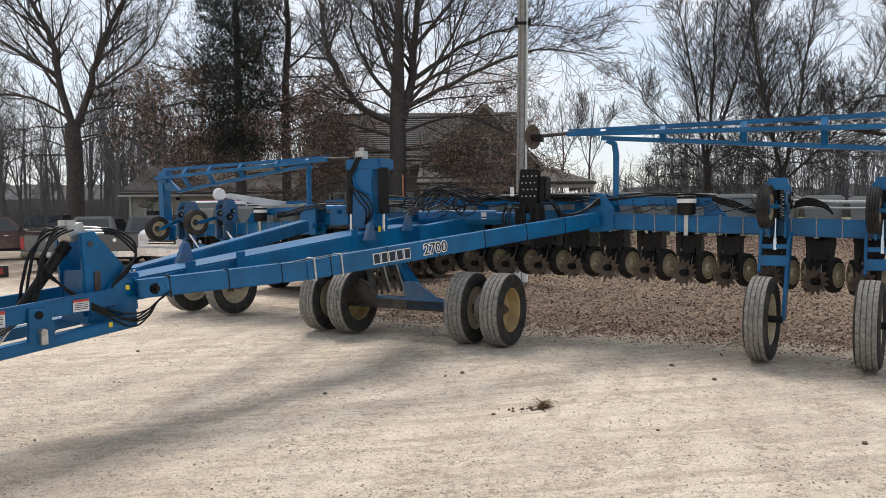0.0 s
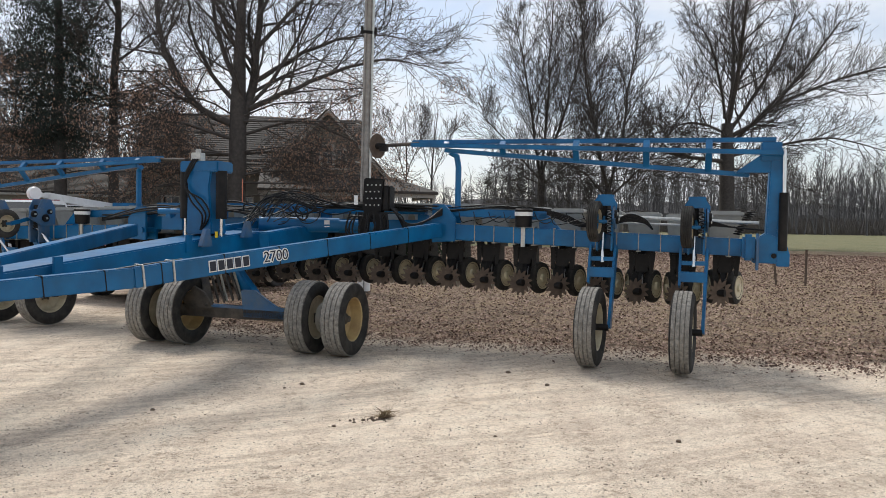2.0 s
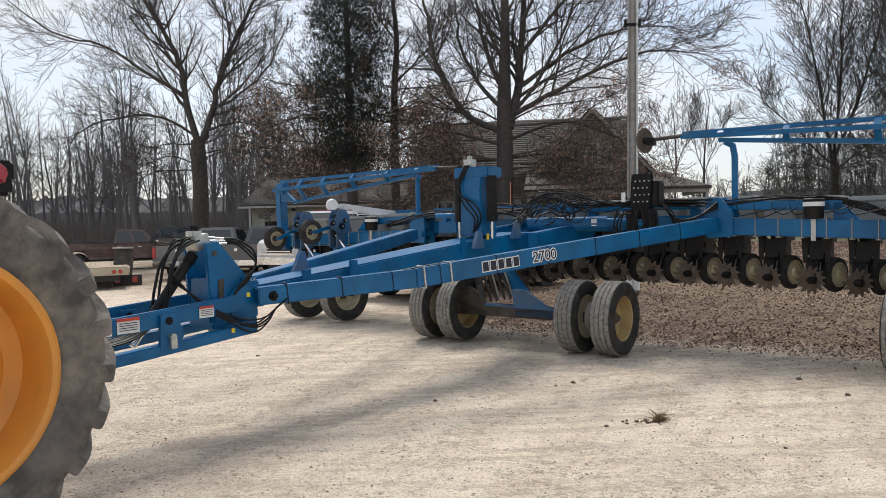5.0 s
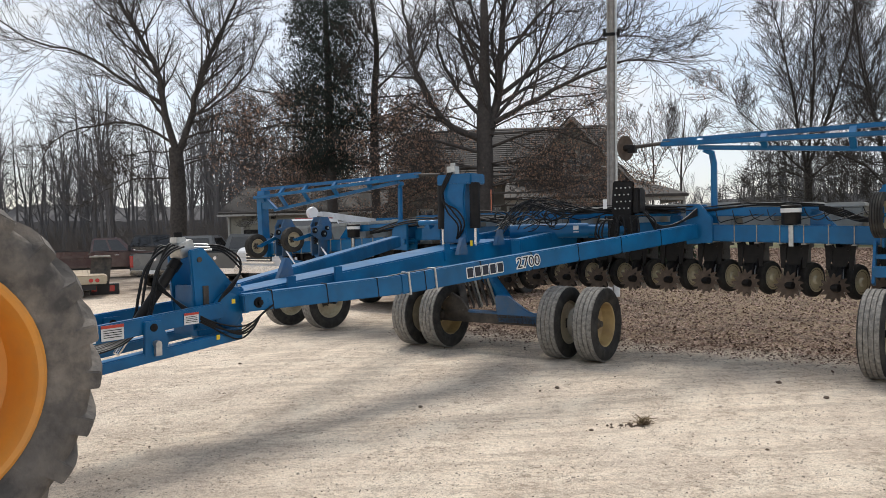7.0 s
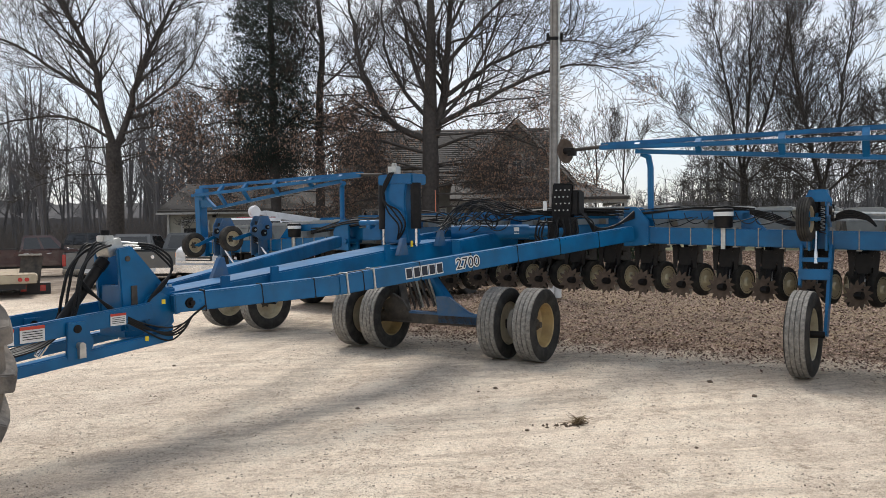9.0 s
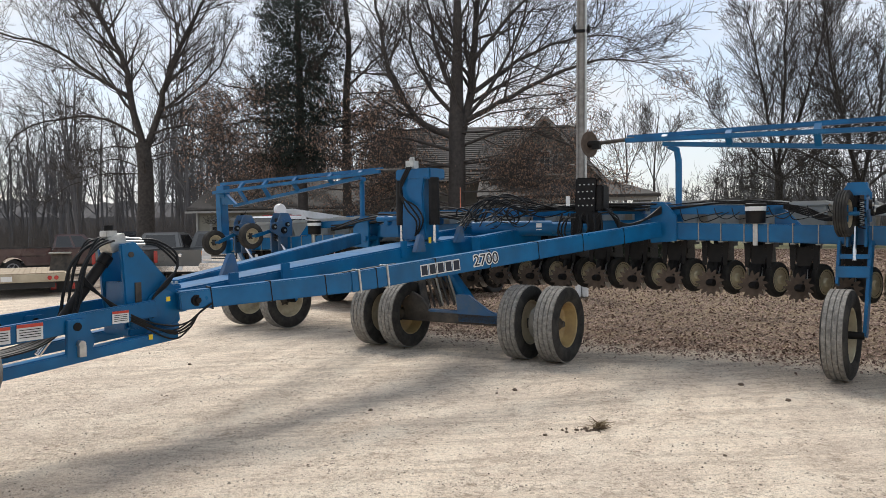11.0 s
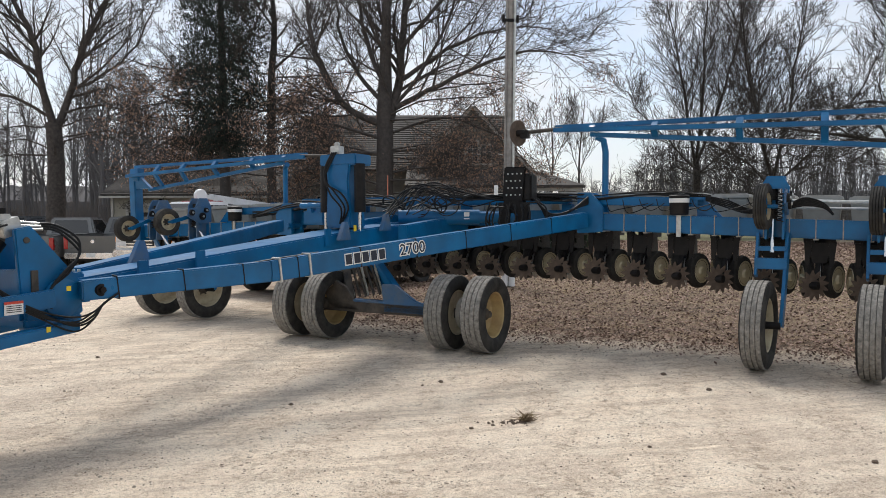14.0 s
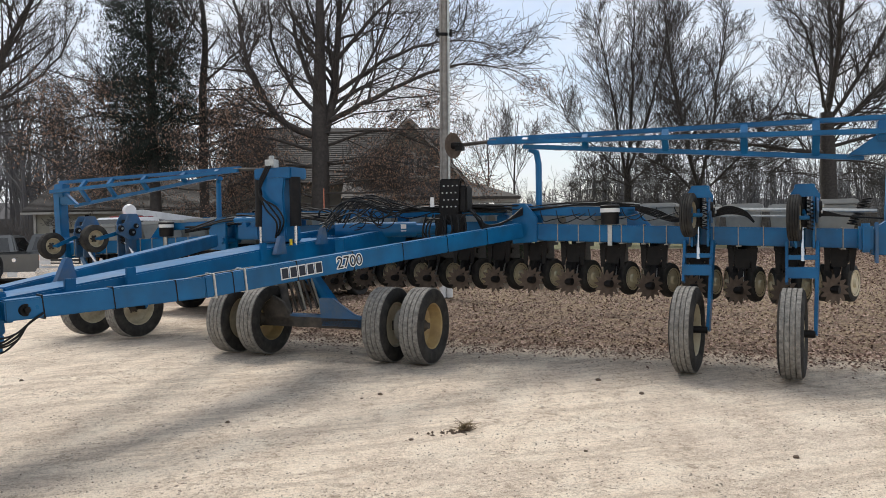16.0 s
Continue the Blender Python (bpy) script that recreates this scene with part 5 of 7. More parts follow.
# main lines of the trees near the yard, each limb from its root outwards
SHADE_LIMBS = (
    ((-20.1, 1.1, 0.62), (-20.0, 4.3, 0.52), (-20.1, 6.5, 0.47)),
    ((-20.1, 6.4, 0.34), (-20.5, 8.8, 0.28), (-20.6, 10.6, 0.24), (-21.6, 12.9, 0.18), (-22.4, 14.8, 0.13), (-23.0, 17.0, 0.06)),
    ((-19.9, 6.2, 0.32), (-19.2, 8.7, 0.27), (-18.7, 10.9, 0.23), (-17.9, 12.7, 0.18), (-17.1, 14.5, 0.13), (-16.5, 16.6, 0.06)),
    ((-20.6, 8.9, 0.16), (-22.4, 10.1, 0.13), (-24.4, 11.5, 0.1), (-26.8, 12.2, 0.07), (-28.8, 13.9, 0.03)),
    ((-20.1, 6.7, 0.14), (-21.7, 7.7, 0.11), (-23.3, 7.7, 0.09), (-25.2, 7.0, 0.06), (-26.0, 5.5, 0.02)),
    ((-19.2, 8.2, 0.14), (-17.8, 8.9, 0.11), (-16.1, 10.7, 0.08), (-15.3, 12.8, 0.03)),
    ((-19.5, 7.0, 0.11), (-18.0, 7.5, 0.08), (-16.3, 7.1, 0.03)),
    ((-21.6, 12.9, 0.11), (-23.6, 13.9, 0.08), (-25.6, 15.3, 0.04)),
    ((-17.9, 12.7, 0.11), (-19.2, 14.3, 0.08), (-19.8, 16.5, 0.04)),
)
OAK_LIMBS = (
    ((-2.5, 0.8, 0.52), (-2.4, 4.2, 0.46), (-2.4, 6.2, 0.42), (-2.35, 8.5, 0.31), (-2.3, 11.0, 0.22), (-2.4, 14.6, 0.07)),
    ((-2.2, 5.7, 0.34), (-1.8, 7.8, 0.29), (-1.6, 10.6, 0.21), (-1.3, 14.2, 0.08)),
    ((-2.6, 5.6, 0.27), (-4.2, 6.5, 0.22), (-5.4, 8.6, 0.17), (-5.9, 10.9, 0.12), (-6.2, 13.6, 0.05)),
    ((-2.4, 7.2, 0.19), (-3.2, 9.2, 0.15), (-3.9, 12.4, 0.06)),
    ((-2.35, 6.4, 0.17), (-3.7, 8.0, 0.14), (-4.6, 10.2, 0.10), (-4.9, 12.8, 0.04)),
    ((-2.3, 9.4, 0.14), (-2.9, 11.4, 0.10), (-3.2, 13.8, 0.05)),
    ((-1.9, 6.3, 0.20), (0.0, 7.2, 0.15), (2.1, 8.1, 0.11), (4.0, 8.4, 0.06), (5.8, 8.0, 0.02)),
    ((-1.8, 7.4, 0.18), (0.3, 9.0, 0.13), (2.3, 10.1, 0.09), (4.5, 10.5, 0.05), (6.1, 10.3, 0.02)),
    ((-1.7, 8.8, 0.17), (0.0, 10.8, 0.12), (1.6, 12.6, 0.08), (2.6, 14.2, 0.04)),
    ((-2.1, 6.2, 0.15), (-0.6, 8.3, 0.12), (0.5, 10.8, 0.08), (1.0, 13.4, 0.04)),
    ((-1.6, 10.2, 0.13), (-0.7, 12.2, 0.09), (-0.2, 14.4, 0.04)),
    ((-2.2, 5.2, 0.13), (0.2, 5.9, 0.09), (2.6, 5.2, 0.05), (4.2, 4.2, 0.02)),
    ((-2.3, 4.4, 0.11), (-0.2, 4.5, 0.08), (2.0, 3.5, 0.03)),
    ((-2.6, 5.0, 0.13), (-5.0, 5.5, 0.09), (-7.2, 4.7, 0.03)),
    ((-2.6, 4.3, 0.11), (-4.4, 4.4, 0.08), (-6.2, 3.3, 0.03)),
)
CREEPER_LIMBS = (
    ((-10.0, 1.1, 0.34), (-10.1, 6.0, 0.27), (-10.1, 9.6, 0.2), (-10.2, 14.2, 0.1)),
    ((-10.1, 6.3, 0.1), (-11.3, 7.7, 0.07), (-12.4, 8.3, 0.03)),
    ((-10.1, 8.2, 0.1), (-8.7, 9.8, 0.07), (-7.7, 11.1, 0.03)),
    ((-10.1, 9.6, 0.1), (-11.2, 11.3, 0.07), (-12.0, 12.7, 0.03)),
    ((-10.1, 5.5, 0.1), (-8.5, 6.5, 0.07), (-7.1, 6.6, 0.03)),
)
SLIM_LIMBS = (
    ((-8.1, 1.1, 0.3), (-8.1, 7.5, 0.22), (-7.9, 10.8, 0.16), (-8.3, 14.4, 0.08)),
    ((-8.1, 6.6, 0.1), (-9.3, 8.4, 0.07), (-10.1, 9.5, 0.03)),
    ((-8.0, 8.6, 0.1), (-6.4, 10.2, 0.07), (-5.5, 11.8, 0.03)),
    ((-8.2, 5.5, 0.1), (-6.5, 6.0, 0.07), (-5.1, 5.4, 0.03)),
    ((-8.2, 5.0, 0.1), (-10.0, 5.0, 0.07), (-11.7, 4.5, 0.03)),
    ((-7.9, 10.5, 0.09), (-8.9, 12.2, 0.06), (-9.4, 13.9, 0.03)),
)
MAPLE_LIMBS_A = (
    ((19.8, -0.2, 0.45), (19.9, 2.9, 0.38), (19.8, 6.1, 0.3)),
    ((19.7, 5.7, 0.2), (18.6, 9.8, 0.15), (17.5, 13.9, 0.1), (16.4, 17.5, 0.04)),
    ((19.8, 6.1, 0.2), (19.6, 10.7, 0.16), (19.1, 15.2, 0.1), (18.7, 19.3, 0.04)),
    ((19.8, 5.7, 0.2), (21.0, 10.2, 0.15), (21.7, 14.8, 0.1), (21.8, 19.3, 0.04)),
    ((19.8, 5.2, 0.14), (17.4, 7.5, 0.1), (15.1, 9.6, 0.06), (14.0, 11.2, 0.03)),
    ((19.8, 4.8, 0.14), (22.4, 7.5, 0.1), (24.0, 9.8, 0.05)),
)
MAPLE_LIMBS_B = (
    ((24.0, -0.3, 0.45), (24.0, 2.3, 0.4), (24.0, 4.5, 0.34)),
    ((24.0, 4.3, 0.22), (22.6, 8.3, 0.17), (21.3, 12.6, 0.12), (20.3, 17.7, 0.05)),
    ((24.0, 4.5, 0.22), (23.8, 9.2, 0.18), (24.0, 13.9, 0.12), (23.1, 19.4, 0.05)),
    ((24.1, 4.3, 0.22), (25.3, 8.8, 0.18), (26.2, 13.5, 0.12), (27.3, 18.2, 0.05)),
    ((24.1, 3.8, 0.16), (26.8, 6.6, 0.12), (29.1, 10.0, 0.08), (30.4, 13.5, 0.03)),
    ((23.9, 3.8, 0.14), (21.1, 5.8, 0.1), (18.4, 6.7, 0.05)),
)
LAWN_LIMBS = (
    ((33.2, -0.1, 0.85), (33.1, 3.4, 0.75), (33.0, 6.8, 0.66), (32.9, 9.7, 0.52)),
    ((32.9, 9.5, 0.32), (32.6, 13.5, 0.26), (32.0, 16.8, 0.2), (31.5, 20.5, 0.1)),
    ((33.0, 9.7, 0.3), (33.6, 13.5, 0.25), (33.7, 17.2, 0.18), (33.9, 20.5, 0.1)),
    ((33.1, 9.1, 0.28), (34.8, 11.8, 0.22), (36.4, 14.7, 0.16), (37.6, 18.1, 0.08)),
    ((33.0, 6.7, 0.26), (29.3, 7.0, 0.22), (25.9, 7.4, 0.16), (22.0, 7.7, 0.08)),
    ((33.2, 8.0, 0.24), (35.5, 9.9, 0.2), (38.1, 12.2, 0.14), (40.8, 14.3, 0.06)),
    ((32.7, 10.1, 0.2), (31.1, 13.5, 0.16), (29.8, 15.5, 0.1), (28.1, 16.4, 0.04)),
    ((32.9, 8.9, 0.2), (30.2, 9.5, 0.15), (27.6, 9.1, 0.09), (25.4, 8.1, 0.03)),
    ((33.1, 8.6, 0.30), (35.8, 10.5, 0.25), (38.0, 13.5, 0.18), (40.5, 17.5, 0.08)),
    ((36.0, 10.8, 0.20), (40.0, 12.8, 0.15), (44.5, 14.2, 0.08), (47.0, 14.0, 0.03)),
    ((33.3, 7.2, 0.22), (36.5, 8.0, 0.17), (40.5, 8.6, 0.11), (44.5, 7.6, 0.04)),
    ((33.3, 6.2, 0.16), (37.0, 6.0, 0.11), (41.0, 4.6, 0.04)),
)
SAPLING_LIMBS_A = (
    ((8.2, 3.0, 0.1), (8.3, 6.1, 0.07), (8.1, 9.8, 0.02)),
    ((8.2, 4.8, 0.06), (7.3, 7.4, 0.04), (6.7, 9.1, 0.02)),
    ((8.2, 4.8, 0.06), (9.2, 7.8, 0.04), (9.7, 9.6, 0.02)),
)
SAPLING_LIMBS_B = (
    ((10.3, 2.8, 0.12), (10.3, 6.1, 0.08), (10.7, 10.4, 0.02)),
    ((10.3, 4.8, 0.06), (11.5, 7.4, 0.04), (12.5, 9.3, 0.02)),
    ((10.3, 4.8, 0.06), (9.6, 7.8, 0.04), (9.3, 9.8, 0.02)),
)

K1, K2 = (0, 8, 5, 3), (0, 7, 5, 3)
tree("shade_tree", 40.0, SHADE_LIMBS, 11, "tall bare twin-stemmed shade tree beside parked trucks", density=2.7, twig=0.0088, kids=K1, levels=3, skirt=6, skirt_z=(4.5, 6.5))
tree("oak_tree", 33.5, OAK_LIMBS, 23, "big bare oak still holding rusty brown leaves", bark=BARK_DARK, density=2.5, levels=3, kids=K1, twig=0.0075, up=0.04, leaves=11500, leaf_z=(2.3, 7.6), leaf_size=0.055, skirt=16, skirt_z=(2.4, 6.0))
tree("creeper_covered_tree", 36.0, CREEPER_LIMBS, 31, "dark tree thickly grown with evergreen creeper", bark=BARK_DARK, density=4.8, levels=3, kids=K1, twig=0.008, creeper=64000, creeper_z=(4.6, 16.0), creeper_width=1.2, leaf_size=0.06, leaves=6000, leaf_z=(3.0, 8.6), skirt=14, skirt_z=(3.8, 8.5))
tree("oak_tree", 37.0, SLIM_LIMBS, 37, "slim oak with brown leaves on its low limbs", bark=BARK_DARK, density=4.8, levels=3, kids=K1, twig=0.008, leaves=6500, leaf_z=(2.6, 8.4), leaf_size=0.056, skirt=14, skirt_z=(3.4, 8.5))
tree("maple_tree", 60.0, MAPLE_LIMBS_A, 41, "bare many-limbed maple on the far lawn", density=3.2, levels=3, twig=0.0115, up=0.08, kids=K2, skirt=10, skirt_z=(2.0, 7.0))
tree("maple_tree", 56.0, MAPLE_LIMBS_B, 43, "bare upright maple with reddish bark on the lawn", density=3.1, levels=3, twig=0.0115, up=0.08, kids=K2, skirt=13, skirt_z=(2.0, 7.0))
tree("shade_tree", 54.0, LAWN_LIMBS, 47, "massive bare shade tree with long level limbs", bark=BARK_DARK, density=2.6, levels=3, twig=0.0115, up=0.05, kids=K2, skirt=11, skirt_z=(2.5, 9.0))
tree("sapling", 58.0, SAPLING_LIMBS_A, 53, "slender bare young tree", density=4.0, levels=3, kids=(0, 5, 3), twig=0.010, up=0.14)
tree("sapling", 58.0, SAPLING_LIMBS_B, 59, "slender bare young tree with upright twigs", density=4.0, levels=3, kids=(0, 5, 3), twig=0.010, up=0.14)


def simple_tree(out, rg, x, y, h, r, n1=12, n2=5, twig=0.02):
    """A wood's tree: leaning stem, rising limbs, a few twigs."""
    p, d = Vector((x, y, -0.1)), Vector((rg.gauss(0, 0.06), rg.gauss(0, 0.06), 1)).normalized()
    pts, rad = [p], [r]
    for i in range(6):
        d = (d + Vector((rg.gauss(0, 0.05), rg.gauss(0, 0.05), 0))).normalized()
        p = p + d * h / 6
        pts.append(p)
        rad.append(max(r * (1 - 0.85 * (i + 1) / 6), twig))
    out.tube(pts, rad, 5, caps=False)
    tips = []
    sprout(out, tips, rg, pts, rad, h * 0.42, n1, 2, 4, (0, 0, n2, 3), twig, 0.10, start=0.28)


# bark of the distant trees, its colour greyed to paint in aerial haze
HAZY_WOOD_BARK = mat("hazy_wood_bark", (0.085, 0.083, 0.086), (0.13, 0.126, 0.128), rough=0.95, scale=0.4)
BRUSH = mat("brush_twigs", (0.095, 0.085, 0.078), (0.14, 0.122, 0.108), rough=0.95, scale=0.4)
rgw = random.Random(101)
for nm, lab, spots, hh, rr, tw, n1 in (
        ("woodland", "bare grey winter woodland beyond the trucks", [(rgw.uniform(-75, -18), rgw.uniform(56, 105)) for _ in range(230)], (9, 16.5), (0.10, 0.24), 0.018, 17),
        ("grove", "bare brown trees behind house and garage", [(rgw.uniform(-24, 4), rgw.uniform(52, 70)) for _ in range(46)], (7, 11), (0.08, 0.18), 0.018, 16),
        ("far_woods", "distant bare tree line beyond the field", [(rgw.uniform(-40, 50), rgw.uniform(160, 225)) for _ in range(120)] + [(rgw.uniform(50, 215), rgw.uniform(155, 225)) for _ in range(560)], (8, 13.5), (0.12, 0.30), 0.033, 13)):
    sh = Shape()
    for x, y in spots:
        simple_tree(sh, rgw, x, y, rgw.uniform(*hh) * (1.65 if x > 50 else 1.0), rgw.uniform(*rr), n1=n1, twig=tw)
    tagged(new(nm, sh.mesh(nm, HAZY_WOOD_BARK, smooth=0)), lab, "woods", kind="stuff")
sh = Shape()
for x0, x1, y0, y1, n, h in ((-80, -16, 56, 100, 2200, 2.4), (-60, 48, 158, 185, 2000, 3.0), (48, 230, 158, 190, 5200, 3.4), (-26, -4, 48, 60, 900, 2.6)):
    for _ in range(n):
        x, y = rgw.uniform(x0, x1), rgw.uniform(y0, y1)
        hgt = h * rgw.uniform(0.4, 1.3)
        for k in range(3):
            a, b = rgw.gauss(0, 0.35), rgw.gauss(0, 0.35)
            sh.tube([(x, y, -0.05), (x + a * hgt * 0.5, y + b * hgt * 0.5, hgt * 0.55), (x + a * hgt, y + b * hgt, hgt)], [0.03 * y / 90, 0.025 * y / 90, 0.012 * y / 90], 3, caps=False)
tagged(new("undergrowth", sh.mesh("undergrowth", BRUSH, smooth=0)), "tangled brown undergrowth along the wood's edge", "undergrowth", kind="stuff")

# mass of the farthest woods, with distance haze put into its colour
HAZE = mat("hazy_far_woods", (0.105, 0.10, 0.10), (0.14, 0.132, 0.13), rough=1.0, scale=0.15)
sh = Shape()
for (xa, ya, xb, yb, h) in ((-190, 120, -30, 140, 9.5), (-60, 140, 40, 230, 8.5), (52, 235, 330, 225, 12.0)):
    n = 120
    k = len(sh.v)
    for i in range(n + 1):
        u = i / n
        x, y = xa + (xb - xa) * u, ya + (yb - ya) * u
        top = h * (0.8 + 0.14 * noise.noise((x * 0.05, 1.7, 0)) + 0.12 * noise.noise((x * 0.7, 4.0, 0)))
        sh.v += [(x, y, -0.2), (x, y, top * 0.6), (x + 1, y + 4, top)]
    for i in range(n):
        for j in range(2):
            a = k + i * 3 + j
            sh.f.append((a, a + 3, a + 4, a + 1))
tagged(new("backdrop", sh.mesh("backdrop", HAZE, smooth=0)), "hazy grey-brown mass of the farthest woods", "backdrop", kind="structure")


# ---------- house, garage, pole ----------
def siding_material(name, c1, c2):
    """Lapped boards drawn by fine relief, weathered in two scales."""
    return mat(name, c1, c2, rough=0.75, scale=2.5, bump=0.1, dirt=tuple(v * 0.7 for v in c1), dirt_amount=0.5, dirt_scale=0.9)


SIDING = siding_material("grey_siding", (0.20, 0.19, 0.165), (0.16, 0.15, 0.13))
SIDING_TAN = siding_material("tan_siding", (0.33, 0.31, 0.25), (0.28, 0.26, 0.21))
TRIM = mat("white_trim", (0.40, 0.39, 0.36), (0.33, 0.32, 0.29), rough=0.6, scale=4)
SHINGLE = mat("dark_shingles", (0.050, 0.045, 0.041), (0.075, 0.068, 0.062), rough=0.95, scale=3, bump=0.4, bump_scale=12, dirt=(0.05, 0.046, 0.042), dirt_amount=0.5)
GLASS = glass("window_glass", (0.02, 0.024, 0.028), 0.04)
INTERIOR_SHADE = mat("painted_interior_shade", (0.012, 0.012, 0.012), (0.02, 0.018, 0.017), rough=0.9)
CONCRETE = mat("concrete", (0.34, 0.32, 0.29), (0.28, 0.26, 0.24), rough=0.9, scale=5, bump=0.2)


def boards(parent, x0, x1, y, z0, z1, material, cut=None, step=0.125):
    """Lapped siding boards over a wall facing -y; cut(z) gives the ends at a height; holes are left by windows lying proud."""
    k = int((z1 - z0) / step)
    for i in range(k):
        z = z0 + i * step
        a, b = (x0, x1) if cut is None else cut(z + step * 0.5)
        if b - a > 0.05:
            part("board", Shape().add([(a, y, z), (b, y, z), (b, y, z + step), (a, y, z + step), (a, y - 0.025, z), (b, y - 0.025, z), (b, y - 0.006, z + step), (a, y - 0.006, z + step)],
                 [(4, 5, 6, 7), (0, 4, 7, 3), (1, 2, 6, 5), (0, 1, 5, 4), (3, 7, 6, 2)]), material, parent, smooth=0)


def window(parent, x, y, z0, z1, w, panes=(2, 3)):
    fr = Shape()
    z = (z0 + z1) / 2
    h = z1 - z0
    t = 0.10
    fr.box((x - w / 2, y - 0.05, z), (t, 0.08, h + t)).box((x + w / 2, y - 0.05, z), (t, 0.08, h + t)).box((x, y - 0.05, z1), (w - t, 0.08, t)).box((x, y - 0.055, z0), (w + t, 0.10, t))
    win = part("window", fr, TRIM, parent)
    part("pane", Shape().box((x, y - 0.035, z), (w - t, 0.02, h - t)), GLASS, win)
    for i in range(1, panes[0]):
        part("glazing_bar", Shape().box((x - w / 2 + w * i / panes[0], y - 0.052, z), (0.035, 0.02, h - t)), TRIM, win)
    for i in range(1, panes[1]):
        part("glazing_bar", Shape().box((x, y - 0.053, z0 + h * i / panes[1]), (w - t, 0.02, 0.035)), TRIM, win)
    return win


def gable_block(parent, x0, x1, y0, y1, ze, zr, axis, wall_mat, over=0.4):
    """Walls and a gable roof; axis is the ridge's direction."""
    w = Shape()
    if axis == 'x':
        ym = (y0 + y1) / 2
        w.add([(x0, y0, 0), (x1, y0, 0), (x1, y1, 0), (x0, y1, 0), (x0, y0, ze), (x1, y0, ze), (x1, y1, ze), (x0, y1, ze), (x0, ym, zr), (x1, ym, zr)],
              [(0, 1, 5, 4), (1, 2, 6, 9, 5), (2, 3, 7, 6), (3, 0, 4, 8, 7), (4, 5, 9, 8), (6, 7, 8, 9), (3, 2, 1, 0)])
        s = (zr - ze) / (ym - y0)
        slopes = [[(x0 - over, y0 - over, ze - over * s), (x1 + over, y0 - over, ze - over * s), (x1 + over, ym, zr), (x0 - over, ym, zr)], [(x1 + over, y1 + over, ze - over * s), (x0 - over, y1 + over, ze - over * s), (x0 - over, ym, zr), (x1 + over, ym, zr)]]
    else:
        xm = (x0 + x1) / 2
        w.add([(x0, y0, 0), (x1, y0, 0), (x1, y1, 0), (x0, y1, 0), (x0, y0, ze), (x1, y0, ze), (x1, y1, ze), (x0, y1, ze), (xm, y0, zr), (xm, y1, zr)],
              [(0, 1, 5, 8, 4), (1, 2, 6, 5), (2, 3, 7, 9, 6), (3, 0, 4, 7), (4, 8, 9, 7), (5, 6, 9, 8), (3, 2, 1, 0)])
        s = (zr - ze) / (xm - x0)
        slopes = [[(x0 - over, y1, ze - over * s), (x0 - over, y0 - over, ze - over * s), (xm, y0 - over, zr), (xm, y1, zr)], [(x1 + over, y0 - over, ze - over * s), (x1 + over, y1, ze - over * s), (xm, y1, zr), (xm, y0 - over, zr)]]
    part("wall", w, wall_mat, parent, smooth=0)
    for q in slopes:
        r = Shape()
        q = [Vector(v) for v in q]
        nn = (q[1] - q[0]).cross(q[3] - q[0]).normalized()
        r.add([v + nn * 0.03 for v in q] + [v + nn * 0.17 for v in q], [(3, 2, 1, 0), (4, 5, 6, 7), (0, 1, 5, 4), (1, 2, 6, 5), (2, 3, 7, 6), (3, 0, 4, 7)])
        roof = part("roof", r, SHINGLE, parent, "dark shingled roof", smooth=0)
        up = (q[3] - q[0]).normalized()
        for i in range(1, 26):
            f = i / 26
            a, b = q[0].lerp(q[3], f), q[1].lerp(q[2], f)
            part("shingle_course", Shape().add([a + nn * 0.171, b + nn * 0.171, b + nn * 0.195, a + nn * 0.195, a + nn * 0.172 + up * 0.2, b + nn * 0.172 + up * 0.2], [(0, 1, 2, 3), (3, 2, 5, 4), (0, 3, 4), (1, 5, 2)]), SHINGLE, roof, smooth=0)


house = thing("house", Matrix.Identity(4), "grey-sided farmhouse with dark roof and white porch posts", "house")
gable_block(house, -8.3, 3.9, 43.2, 52.5, 4.4, 7.75, 'x', SIDING)
gable_block(house, -1.2, 4.5, 42.0, 46.0, 4.35, 7.45, 'y', SIDING)
boards(house, -1.2, 4.5, 41.998, 0.4, 7.3, SIDING, cut=lambda z: (-1.2, 4.5) if z < 4.35 else (-1.2 + (z - 4.35) * 0.92, 4.5 - (z - 4.35) * 0.92))
boards(house, -8.3, -1.2, 43.198, 0.4, 4.3, SIDING)
for a, b in (((-1.6, 41.58, 3.98), (1.65, 41.58, 7.52)), ((4.9, 41.58, 3.98), (1.65, 41.58, 7.52))):
    part("rake_board", Shape().beam(a, b, 0.04, 0.16), TRIM, house)
for x in (0.95, 1.65, 2.35):
    window(house, x, 41.97, 4.45, 5.5 + (0.22 if x == 1.65 else 0), 0.62)
for x, w in ((-2.6, 0.55), (-1.4, 0.9), (0.4, 0.9), (2.0, 1.05), (3.6, 0.9)):
    window(house, x, 41.96 if x > -1.0 else 43.16, 1.35, 2.85, w)
for x in (-6.6, -4.4):
    window(house, x, 43.16, 1.5, 2.8, 0.9)
part("corner_board", Shape().box((-1.2, 41.96, 2.3), (0.14, 0.08, 4.2)), TRIM, house)
part("corner_board", Shape().box((-8.3, 43.16, 2.3), (0.14, 0.08, 4.2)), TRIM, house)
